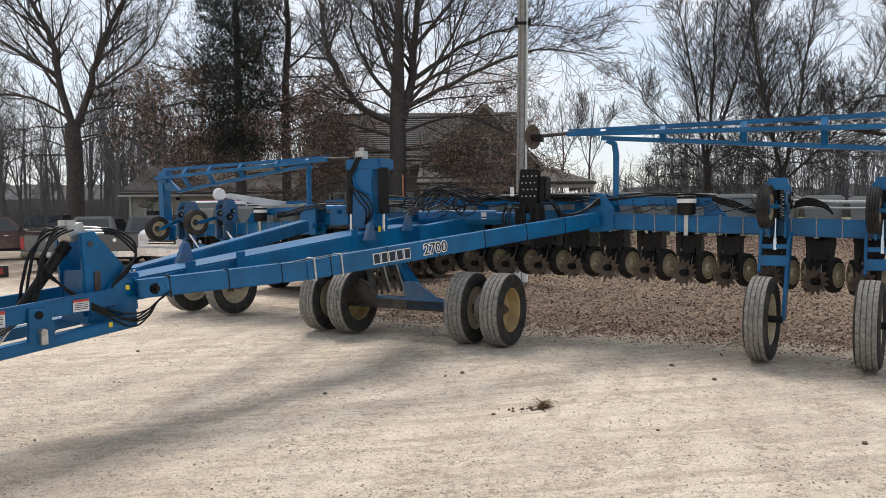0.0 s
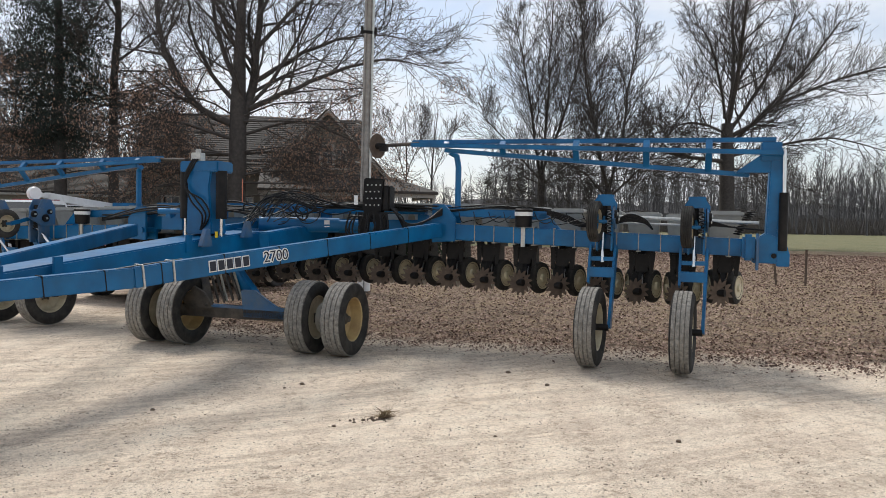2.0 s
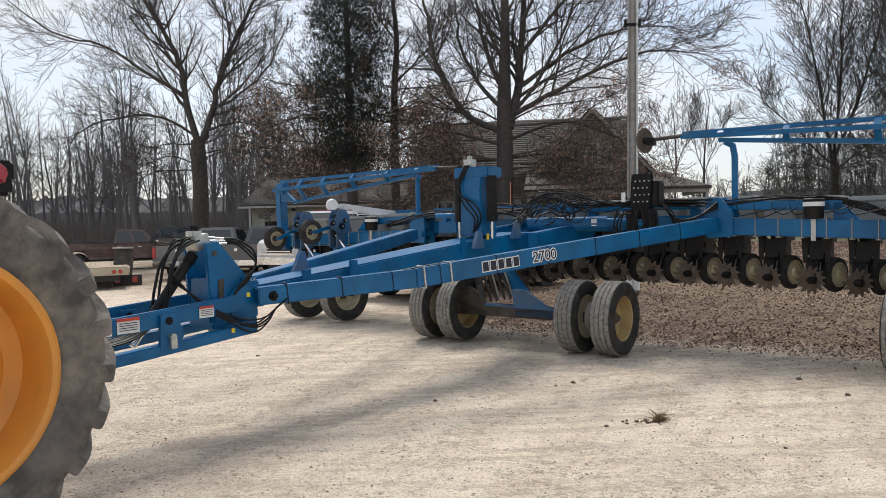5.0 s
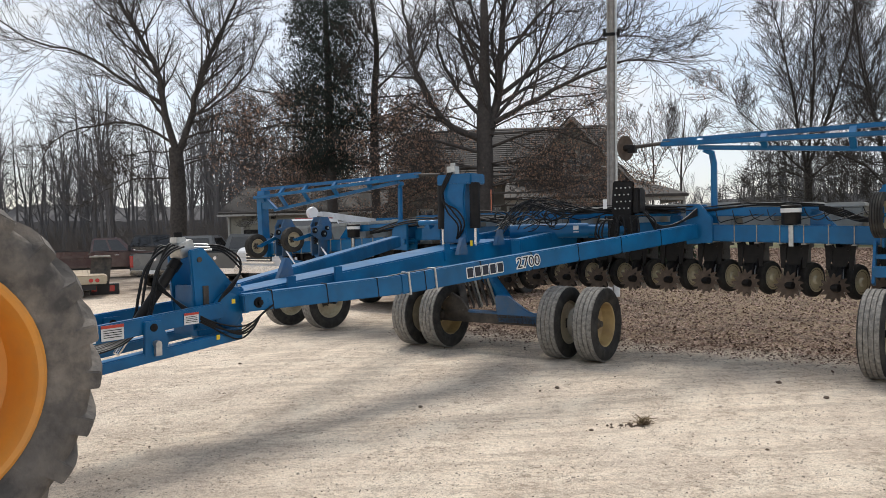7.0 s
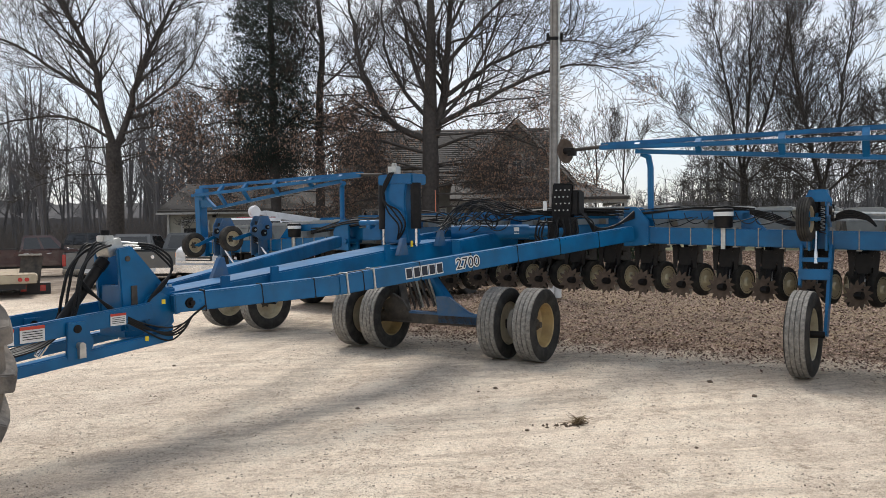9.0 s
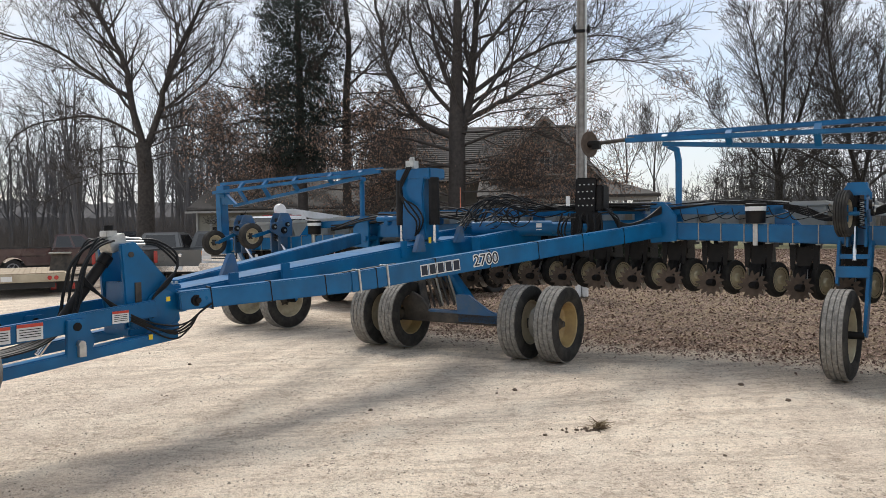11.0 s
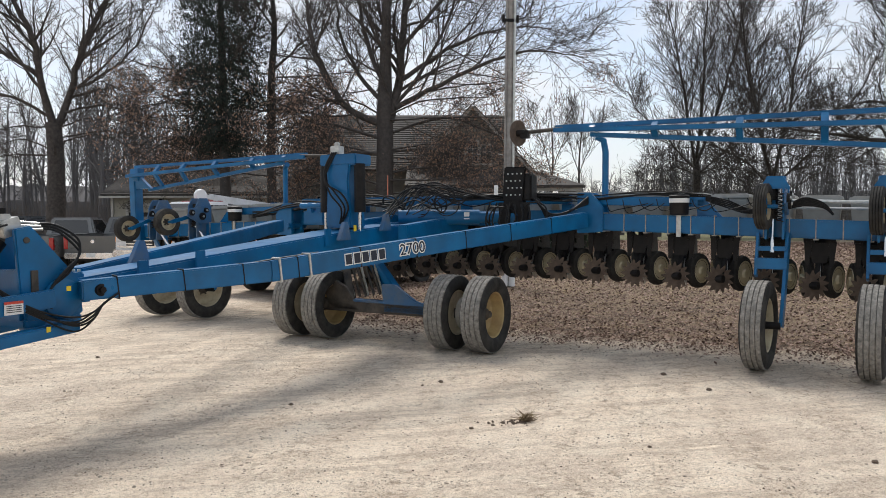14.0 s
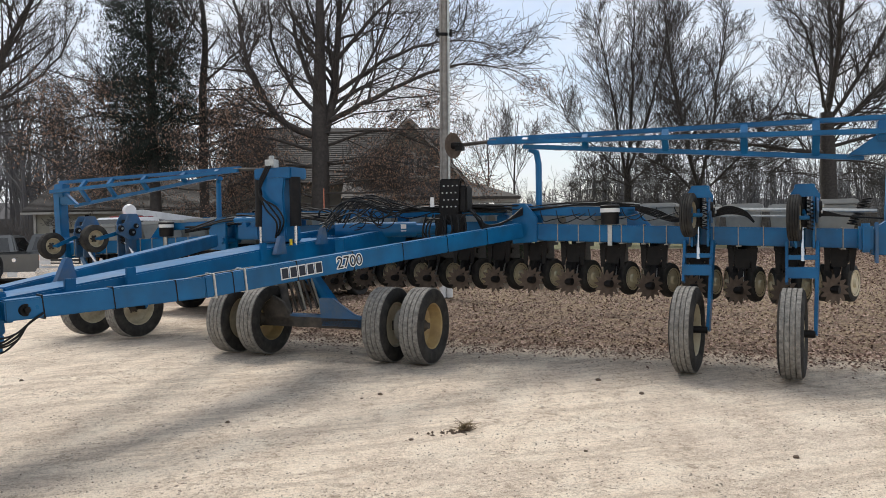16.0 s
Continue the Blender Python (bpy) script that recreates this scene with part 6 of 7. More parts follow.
# porch along the front and round the right side
pr = Shape()
for q in ([(-1.9, 39.3, 3.22), (7.3, 39.3, 3.22), (5.0, 42.0, 4.15), (-1.9, 42.0, 4.15)], [(7.3, 39.3, 3.22), (7.3, 47.0, 3.22), (5.0, 47.0, 4.15), (5.0, 42.0, 4.15)]):
    k = len(pr.v)
    pr.v += [tuple(v) for v in q] + [(a, b, c - 0.14) for a, b, c in q]
    pr.f += [(k, k + 1, k + 2, k + 3), (k + 7, k + 6, k + 5, k + 4), (k, k + 4, k + 5, k + 1), (k + 1, k + 5, k + 6, k + 2), (k + 2, k + 6, k + 7, k + 3), (k + 3, k + 7, k + 4, k)]
part("porch_roof", pr, SHINGLE, house, "dark shingled porch roof", smooth=0)
part("porch_beam", Shape().box((2.65, 39.5, 3.02), (9.0, 0.14, 0.24)).box((7.1, 43.2, 3.02), (0.14, 7.2, 0.24)), TRIM, house)
part("porch_floor", Shape().box((2.65, 40.7, 0.25), (9.1, 2.6, 0.5)).box((6.0, 44.6, 0.25), (2.4, 5.2, 0.5)), CONCRETE, house)
for x in (-1.7, 0.1, 1.9, 3.6, 5.3, 7.1):
    part("porch_post", Shape().box((x, 39.5, 1.72), (0.13, 0.13, 2.4)).box((x, 39.5, 0.62), (0.18, 0.18, 0.22)), TRIM, house, "white turned porch post", bevel=0.01)
for i in range(5):
    x0, x1 = (-1.7, 0.1, 1.9, 3.6, 5.3)[i], (0.1, 1.9, 3.6, 5.3, 7.1)[i]
    rl = part("porch_rail", Shape().box(((x0 + x1) / 2, 39.5, 1.35), (x1 - x0 - 0.13, 0.07, 0.06)).box(((x0 + x1) / 2, 39.5, 0.65), (x1 - x0 - 0.13, 0.05, 0.05)), TRIM, house)
    n = int((x1 - x0) / 0.16)
    for j in range(1, n):
        part("baluster", Shape().box((x0 + (x1 - x0) * j / n, 39.5, 1.0), (0.035, 0.035, 0.66)), TRIM, rl)

garage = thing("garage", Matrix.Identity(4), "low tan-sided garage with an open dark doorway", "garage")
gable_block(garage, -16.2, -8.2, 38.0, 45.0, 2.75, 4.15, 'x', SIDING_TAN)
boards(garage, -16.2, -8.2, 37.998, 0.1, 2.7, SIDING_TAN)
for x0, x1 in ((-15.4, -14.2), (-13.3, -11.5), (-10.9, -8.9)):
    c, w = (x0 + x1) / 2, x1 - x0
    # flat near-black panel on the solid wall paints the shade inside the doorway
    part("doorway", Shape().box((c, 37.955, 1.08), (w, 0.02, 2.16)), INTERIOR_SHADE, garage, "dark panel painting the shade inside an open garage doorway")
    part("door_frame", Shape().box((x0 - 0.07, 37.95, 1.10), (0.14, 0.07, 2.34)).box((x1 + 0.07, 37.95, 1.10), (0.14, 0.07, 2.34)).box((c, 37.95, 2.23), (w, 0.07, 0.14)), TRIM, garage)
    dr = part("rolled_door", Shape().box((c, 37.935, 2.0), (w - 0.02, 0.03, 0.30)), TRIM if x0 > -12 else SIDING_TAN, garage)
part("corner_board", Shape().box((-16.2, 37.94, 1.4), (0.12, 0.08, 2.7)), TRIM, garage)
part("gutter", Shape().box((-12.2, 37.52, 2.60), (8.9, 0.10, 0.10)), TRIM, garage)
part("wall_lamp", Shape().box((-13.8, 37.93, 2.45), (0.16, 0.12, 0.12)), BLACK, garage)

POLE_WOOD = mat("weathered_pole_wood", (0.34, 0.325, 0.305), (0.25, 0.238, 0.222), rough=0.9, scale=9, bump=0.4, bump_scale=30, dirt=(0.14, 0.125, 0.11), dirt_amount=0.5, dirt_scale=2)
pole = thing("utility_pole", pose(1.66, 18.75, 0, 0, 0.6, 0), "weathered grey wooden utility pole with conduit", "utility pole")
part("shaft", Shape().tube([(0, 0, -0.2), (0, 0, 3), (0, 0, 7), (0, 0, 11)], [0.12, 0.112, 0.10, 0.085], 18), POLE_WOOD, pole)
part("conduit", Shape().cyl((0.10, -0.11, 1.4), (0.09, -0.10, 8.5), 0.03, 10), ZINC, pole)
part("conduit", Shape().cyl((-0.10, -0.11, 0.0), (-0.085, -0.10, 9.5), 0.022, 10), POLE_WOOD, pole)
part("insulator_bracket", Shape().box((0, -0.08, 6.10), (0.36, 0.10, 0.07)).cyl((0.16, -0.1, 6.05), (0.16, -0.1, 6.22), 0.035, 10).cyl((-0.16, -0.1, 6.05), (-0.16, -0.1, 6.22), 0.035, 10), BLACK, pole)
part("meter_box", Shape().box((0.22, -0.14, 1.30), (0.24, 0.13, 0.46)), ZINC, pole, "pale grey meter box", bevel=0.01)
for x in (-0.07, 0.09):
    part("base_guard", Shape().tube([(x, -0.17, 0.02), (x, -0.17, 0.75)], 0.075, 12), WHITE, pole, "white plastic guard at the base")
for i in range(8):
    part("climbing_step", Shape().cyl((0.13 * (-1) ** i, 0, 2.6 + i * 0.45), (0.24 * (-1) ** i, 0, 2.62 + i * 0.45), 0.012, 6), ZINC, pole)
for k, (dx, dz) in enumerate(((0.25, 0.0), (0.42, 0.05))):
    pts = [(0.12 + dx * math.sin(u * 0.5), -0.1, 6.15 + dz + 3.2 * (u / 6) ** 1.5 - 0.5 * math.sin(math.pi * u / 6)) for u in range(7)]
    part("drop_wire", Shape().tube(pts, 0.012, 5), HOSE, pole)

# fence posts by the field
for x, y, h, l in ((14.75, 20.3, 1.15, 0.0), (14.0, 20.6, 0.95, -0.12)):
    p = thing("fence_post", pose(x, y, 0, 0, math.degrees(l), 0), "thin rusty steel fence post in leaf litter", "post", "fence posts")
    part("stake", Shape().box((0, 0, h / 2 - 0.1), (0.045, 0.045, h)).box((0, -0.02, h * 0.3), (0.07, 0.01, 0.10)), RUST, p)

# ---------- vehicles ----------
TYRE = mat("car_tyre", (0.018, 0.018, 0.018), (0.03, 0.028, 0.026), rough=0.85, scale=15, dirt=(0.12, 0.10, 0.08), dirt_amount=0.4, dirt_scale=4)
CARGLASS = glass("car_glass", (0.012, 0.014, 0.016), 0.03)
ALLOY = mat("wheel_alloy", (0.35, 0.35, 0.36), (0.28, 0.28, 0.29), rough=0.42, metal=0.9)
PLASTIC = mat("black_trim_plastic", (0.016, 0.016, 0.017), (0.025, 0.025, 0.025), rough=0.55)
CHROMED = mat("chrome_trim", (0.72, 0.72, 0.73), (0.62, 0.62, 0.63), rough=0.18, metal=1.0)
REDLENS = mat("red_lens", (0.42, 0.012, 0.012), (0.36, 0.01, 0.01), rough=0.2, coat=0.5)
AMBER = mat("amber_lens", (0.75, 0.25, 0.02), (0.7, 0.2, 0.02), rough=0.2, coat=0.5)
CLEARLENS = mat("clear_lens", (0.6, 0.6, 0.6), (0.5, 0.5, 0.5), rough=0.12, coat=0.5)


def paint(name, c, dirt=0.35):
    return mat(name, c, tuple(v * 0.85 for v in c), rough=0.3, scale=2, coat=0.6, dirt=(0.22, 0.19, 0.15), dirt_amount=dirt, dirt_scale=1.4)


def car_wheel(parent, x, y, r=0.39, w=0.26, side=1):
    c = (x, y, r)
    wh = part("wheel", Shape().lathe([(-w * 0.3, r * 0.2), (-w * 0.3, r * 0.6), (w * 0.3, r * 0.6), (w * 0.3, r * 0.2)], c, (0, 1, 0), n=24), PLASTIC, parent)
    part("tyre", Shape().lathe([(-w / 2 * 0.8, r * 0.62), (-w / 2, r * 0.75), (-w / 2 * 0.95, r * 0.93), (-w / 2 * 0.75, r), (w / 2 * 0.75, r), (w / 2 * 0.95, r * 0.93), (w / 2, r * 0.75), (w / 2 * 0.8, r * 0.62)], c, (0, 1, 0), n=32, closed=True), TYRE, wh)
    rim = Shape()
    rim.lathe([(side * w * 0.42, r * 0.63), (side * w * 0.44, r * 0.60), (side * w * 0.32, r * 0.56), (side * w * 0.30, r * 0.50), (side * w * 0.29, 0.001)], c, (0, 1, 0), n=28, mouth=False)
    for i in range(5):
        a = 2 * math.pi * i / 5
        rim.beam((x + math.cos(a) * r * 0.12, y + side * w * 0.38, r + math.sin(a) * r * 0.12), (x + math.cos(a) * r * 0.58, y + side * w * 0.40, r + math.sin(a) * r * 0.58), r * 0.26, 0.03)
    rim.lathe([(side * w * 0.34, r * 0.20), (side * w * 0.46, r * 0.17), (side * w * 0.46, 0.001)], c, (0, 1, 0), n=16)
    part("rim", rim, ALLOY, wh)


def arch(x, r, z0, n=8):
    """Points of a wheel arch from the rear to the front at sill height z0, for a profile that runs forward."""
    a0 = math.asin(max(-1, min(1, (z0 - 0.40) / r)))
    return [(x + r * math.cos(math.pi - a0 - (math.pi - 2 * a0) * i / n), 0.40 + r * math.sin(math.pi - a0 - (math.pi - 2 * a0) * i / n)) for i in range(n + 1)]


def quad_on(frame4, u0, u1, v0, v1, off):
    """A thin pane lying on the face with corners frame4 (bottom left, bottom right, top right, top left)."""
    a, b, c, d = (Vector(p) for p in frame4)
    nn = (b - a).cross(d - a).normalized()

    def at(u, v):
        return a.lerp(b, u).lerp(d.lerp(c, u), v)
    q = [at(u0, v0), at(u1, v0), at(u1, v1), at(u0, v1)]
    return Shape().add([p + nn * 0.002 for p in q] + [p + nn * off for p in q], [(3, 2, 1, 0), (4, 5, 6, 7), (0, 1, 5, 4), (1, 2, 6, 5), (2, 3, 7, 6), (3, 0, 4, 7)])


def truck(name, x, y, heading, colour, label, length=5.9, width=1.98, wb=3.65, cab=(-0.15, 1.75), belt=1.22, roof=1.88, bed=True, hood=1.20, crew=True, topper=False, box=False, grille=PLASTIC, bump_mat=None, wheel_r=0.39, lower=None, tail_z=0.0, lift=0.0):
    """Pickup or van-like truck, +x forward, from a side profile with wheel arches, a tapered cab, bed walls, wheels, lights and bumpers."""
    t = thing(name, pose(x, y, ground_height(x, y), 0, 0, heading), label, "truck")
    F, Rr = length / 2, -length / 2
    xf, xr = F - 0.98, F - 0.98 - wb
    w = width / 2
    sill = 0.52 + lift
    c0, c1 = cab
    bump_mat = bump_mat or CHROMED
    prof = [(Rr + 0.02, sill + 0.02)] + arch(xr, 0.50, sill) + arch(xf, 0.50, sill) + [(F - 0.10, sill - 0.02), (F, 0.75 + lift), (F - 0.02, hood - 0.16), (F - 0.18, hood - 0.03), (c1 + 0.1, hood + 0.05), (c1, belt)]
    front_end = len(prof)
    prof += [(c0, belt)]
    if bed and not box:
        prof += [(c0 - 0.04, 0.95)]
        body_rear = (Rr + 0.02, 0.95)
    else:
        body_rear = (Rr + 0.02, belt if not box else 0.95)
        if box:
            prof += [(c0 - 0.04, 0.95)]
    prof += [body_rear]
    part("body", Shape().plate(prof, (0, 0, 0), (1, 0, 0), (0, 0, 1), width), colour, t, bevel=0.035)
    if bed and not box:
        bl = c0 - 0.04 - Rr
        for s in (-1, 1):
            part("bed_side", Shape().box((Rr + bl / 2 + 0.01, s * (w - 0.045), 0.95 + (belt + 0.05 - 0.95) / 2), (bl - 0.02, 0.09, belt + 0.05 - 0.95)), colour, t, bevel=0.025)
            part("bed_rail", Shape().box((Rr + bl / 2, s * (w - 0.045), belt + 0.062), (bl - 0.05, 0.085, 0.022)), PLASTIC, t)
        part("tailgate", Shape().box((Rr + 0.03, 0, 0.98), (0.07, width - 0.26, 0.58)), colour, t, bevel=0.02)
        part("tailgate_badge", Shape().lathe([(0, 0.001), (0, 0.07), (0.012, 0.06), (0.012, 0.001)], (Rr - 0.005, 0, 1.08), (-1, 0, 0), n=18), CHROMED, t)
    # cab
    y0, y1 = w - 0.03, w - 0.24
    zb, zt = belt - 0.01, roof
    fx, rx_ = (0.62 if not box else 0.60), (0.16 if bed and not topper else 0.25)
    lo = [(c0, -y0, zb), (c1 + 0.05, -y0, zb), (c1 + 0.05, y0, zb), (c0, y0, zb)]
    hi = [(c0 + rx_, -y1, zt), (c1 - fx, -y1, zt), (c1 - fx, y1, zt), (c0 + rx_, y1, zt)]
    part("cab", Shape().add(lo + hi, [(3, 2, 1, 0), (4, 5, 6, 7), (0, 1, 5, 4), (1, 2, 6, 5), (2, 3, 7, 6), (3, 0, 4, 7)]), colour, t, bevel=0.05)
    part("windscreen", quad_on((lo[1], lo[2], hi[2], hi[1]), 0.05, 0.95, 0.06, 0.92, 0.012), CARGLASS, t)
    part("rear_window", quad_on((lo[3], lo[0], hi[0], hi[3]), 0.12, 0.88, 0.15, 0.85, 0.012), CARGLASS, t)
    for fr in ((lo[0], lo[1], hi[1], hi[0]), (lo[2], lo[3], hi[3], hi[2])):
        flip = fr[0] is lo[2]
        spans = ((0.06, 0.44), (0.50, 0.86)) if crew else ((0.12, 0.84),)
        for a, b in spans:
            part("side_window", quad_on(fr, 1 - b if flip else a, 1 - a if flip else b, 0.12, 0.86, 0.010), CARGLASS, t)
    for s in (-1, 1):
        L = c1 - c0
        for a in ((0.05, 0.52) if crew else (0.10,)):
            b = a + (0.44 if crew else 0.74)
            part("door", Shape().box((c0 + L * (a + b) / 2, s * (w + 0.002), (sill + 0.12 + belt) / 2), (L * (b - a) - 0.03, 0.022, belt - sill - 0.16)), colour, t, bevel=0.008)
            part("door_handle", Shape().box((c0 + L * a + 0.16, s * (w + 0.022), belt - 0.14), (0.17, 0.03, 0.035)), CHROMED if colour is not None else PLASTIC, t, bevel=0.006)
        mr_ = part("mirror", Shape().box((c1 - 0.22, s * (w + 0.14), belt + 0.16), (0.12, 0.20, 0.26)).box((c1 - 0.2, s * (w + 0.04), belt + 0.05), (0.06, 0.16, 0.04)), PLASTIC, t, bevel=0.02)
        part("headlight", Shape().box((F - 0.05, s * (w - 0.26), hood - 0.28), (0.10, 0.42, 0.20)), CLEARLENS, t, bevel=0.02)
        part("side_lamp", Shape().box((F - 0.12, s * (w - 0.045), hood - 0.28), (0.20, 0.10, 0.17)), AMBER, t, bevel=0.015)
        part("tail_light", Shape().box((Rr + 0.04, s * (w - 0.075), belt - 0.22 + tail_z), (0.10, 0.15, 0.42)), REDLENS, t, "red tail light", bevel=0.012)
        for xx in (xf, xr):
            car_wheel(t, xx, s * (w - 0.15), wheel_r, 0.26, s)
    part("grille", Shape().box((F + 0.005, 0, hood - 0.30), (0.05, width - 1.0, 0.32)), grille, t, bevel=0.01)
    for i in range(3):
        part("grille_bar", Shape().box((F + 0.032, 0, hood - 0.40 + i * 0.10), (0.02, width - 1.04, 0.03)), CHROMED, t)
    part("front_bumper", Shape().box((F + 0.04, 0, 0.62 + lift), (0.16, width - 0.06, 0.24)), bump_mat, t, bevel=0.03)
    part("rear_bumper", Shape().box((Rr - 0.06, 0, 0.60 + lift), (0.16, width - 0.12, 0.20)), bump_mat, t, bevel=0.03)
    part("number_plate", Shape().box((Rr - 0.145, 0.0, 0.62 + lift), (0.012, 0.30, 0.14)), WHITE, t)
    part("underbody", Shape().box((0, 0, 0.50), (length - 0.5, width - 0.6, 0.22)), PLASTIC, t)
    return t


MAROON = paint("maroon_car_paint", (0.075, 0.030, 0.028))
truck("maroon_pickup", -20.9, 33.3, 33, MAROON, "maroon crew cab pickup parked on the gravel", roof=1.88)
BLACKCAR = paint("black_car_paint", (0.012, 0.013, 0.015), 0.2)
truck("black_suv", -23.9, 45.5, 15, BLACKCAR, "black boxy off-roader parked behind a maroon pickup", length=4.6, wb=2.8, cab=(-1.9, 1.1), bed=False, roof=1.98, belt=1.25, bump_mat=PLASTIC)
GREYCAR = paint("grey_car_paint", (0.085, 0.088, 0.088), 0.3)
truck("grey_pickup", -11.83, 29.65, 90, GREYCAR, "grey crew cab pickup with red tail lights", roof=1.93, belt=1.25)
SILVER = paint("silver_grey_car_paint", (0.15, 0.152, 0.152), 0.35)
truck("silver_pickup", -14.0, 29.35, 90, SILVER, "silver-grey pickup with a bare tailgate", roof=1.90, cab=(0.1, 1.75), crew=False)
truck("estate_car", -15.3, 35.0, 185, BLACKCAR, "dark estate car with pale roof bars before the garage", length=4.8, wb=2.85, cab=(-2.2, 1.1), bed=False, roof=1.66, belt=1.02, hood=1.02)
BLUECAR = paint("blue_car_paint", (0.02, 0.05, 0.14), 0.3)
truck("blue_car", -22.6, 49.0, 20, BLUECAR, "dark blue car behind the big tree", length=4.5, wb=2.7, cab=(-1.9, 1.0), bed=False, roof=1.62, belt=1.0, hood=1.0)
REDCAR = paint("red_car_paint", (0.30, 0.012, 0.022), 0.2)
red = truck("red_pickup", -2.15, 19.1, -125.6, REDCAR, "bright red crew cab pickup behind the planter", roof=1.86, belt=1.20, length=5.9, wb=3.75, wheel_r=0.41)
part("whip_rod", Shape().tube([(-1.9, -0.3, 1.0), (-2.15, -0.5, 1.9), (-2.45, -0.75, 2.75)], 0.016, 6), mat("orange_rod", (0.45, 0.12, 0.05), (0.4, 0.16, 0.09), rough=0.5), red, "leaning orange rod in the bed")
WHITECAR = paint("white_car_paint", (0.74, 0.75, 0.76), 0.18)
service = truck("service_truck", -7.4, 26.3, -115, WHITECAR, "white service truck with utility body and crane", length=6.6, width=2.1, wb=4.2, cab=(0.25, 1.95), roof=2.34, belt=1.52, hood=1.46, box=True, crew=False, lift=0.14, wheel_r=0.45)
part("utility_body", Shape().box((-1.55, 0, 1.28), (3.35, 2.14, 0.88)), WHITECAR, service, "white steel tool body", bevel=0.02)
for s in (-1, 1):
    for i, (a, w_, h_) in enumerate(((-0.35, 0.75, 0.6), (-1.35, 0.95, 0.34), (-2.65, 0.8, 0.6))):
        d_ = part("locker_door", Shape().box((a - 0.1, s * 1.075, 1.31), (w_, 0.02, h_)), WHITECAR, service, bevel=0.006)
        part("latch", Shape().box((a - 0.1, s * 1.09, 1.25), (0.14, 0.02, 0.09)), BLACK, d_)
part("welder_box", Shape().box((-0.75, 0.45, 1.98), (0.95, 0.85, 0.52)), WHITECAR, service, "white welder box with a black end", bevel=0.04)
part("welder_end", Shape().box((-0.25, 0.45, 1.97), (0.10, 0.80, 0.46)), BLACK, service, bevel=0.03)
part("crane_post", Shape().cyl((-2.9, -0.52, 1.5), (-2.9, -0.52, 2.2), 0.16, 20), WHITECAR, service)
part("crane_boom", Shape().beam((-3.55, -0.55, 2.20), (0.05, -0.25, 2.50), 0.22, 0.28, 0.18, 0.22), WHITECAR, service, "white folding crane boom", bevel=0.012)
part("crane_boom", Shape().beam((-0.2, -0.27, 2.47), (0.5, -0.22, 2.54), 0.14, 0.15), WHITECAR, service, bevel=0.01)
part("boom_sheave", Shape().lathe([(-0.09, 0.001), (-0.09, 0.19), (-0.05, 0.21), (0.05, 0.21), (0.09, 0.19), (0.09, 0.001)], (0.6, -0.20, 2.56), (0.3, 1, 0), n=26), WHITECAR, service, "round white boom head")
part("hook_weight", Shape().box((0.0, -0.25, 2.34), (0.9, 0.18, 0.12)), REDCAR, service, "red hook block", bevel=0.02)
part("light_bar", Shape().box((0.95, 0, 2.355), (0.16, 1.2, 0.05)), REDCAR, service, "row of small roof lamps")
part("door_lettering", Shape().box((1.05, 1.062, 1.02), (0.42, 0.006, 0.05)).box((1.05, 1.062, 0.93), (0.30, 0.006, 0.04)), DECAL_DARK, service, "unreadable dark lettering as bars")
part("grille_guard", Shape().box((3.42, 0, 0.76), (0.10, 2.0, 0.10)).box((3.42, 0, 0.98), (0.06, 1.6, 0.06)), CHROMED, service, bevel=0.02)
part("blue_tank", Shape().box((-3.0, 0.4, 2.0), (0.5, 0.9, 0.75)), BLUE, service, "blue tank box on the bed", bevel=0.03)

# flatbed trailer and folded ramp
PLANK = mat("grey_deck_wood", (0.42, 0.34, 0.24), (0.32, 0.25, 0.17), rough=0.9, scale=5, bump=0.2, dirt=(0.2, 0.16, 0.11), dirt_amount=0.5)
CREAMSTEEL = mat("cream_trailer_paint", (0.50, 0.44, 0.32), (0.42, 0.36, 0.26), rough=0.6, scale=3, dirt=(0.22, 0.15, 0.09), dirt_amount=0.6)
trailer = thing("flatbed_trailer", pose(-16.1, 24.2, ground_height(-16.1, 24.2), 0, 0, 124), "cream steel flatbed trailer with wooden plank deck", "trailer")
for i in range(15):
    part("plank", Shape().box((0.0, -1.15 + i * 0.164, 0.70), (4.6, 0.155, 0.045)), PLANK, trailer, bevel=0.006)
part("rear_sill", Shape().box((-2.34, 0, 0.57), (0.08, 2.5, 0.24)), CREAMSTEEL, trailer, "cream steel sill with red lamps", bevel=0.01)
for s in (-1, 1):
    part("side_sill", Shape().box((0, s * 1.24, 0.61), (4.6, 0.07, 0.17)), CREAMSTEEL, trailer, bevel=0.008)
    for k in (0, 1):
        part("lamp", Shape().lathe([(0, 0.001), (0, 0.065), (0.02, 0.06), (0.02, 0.001)], (-2.385, s * (0.98 - k * 0.18), 0.57), (-1, 0, 0), n=16), REDLENS, trailer)
    for xx in (0.3, 1.05):
        car_wheel(trailer, xx, s * 0.95, 0.33, 0.2, s)
part("number_plate", Shape().box((-2.388, 0.35, 0.57), (0.012, 0.30, 0.15)), WHITE, trailer)
part("chassis", Shape().box((0.2, 0, 0.44), (4.6, 1.5, 0.16)).box((-2.0, 0, 0.36), (0.4, 1.9, 0.2)), PLASTIC, trailer)
ramp = thing("folded_ramp", pose(-14.75, 24.2, ground_height(-14.75, 24.2), 0, 0, 30), "dark steel loading ramp standing folded upright", "ramp")
part("panel", Shape().box((0, 0, 0.78), (0.62, 0.08, 0.95), Euler((-0.15, 0.12, 0)).to_matrix()), GRIME, ramp, bevel=0.01)
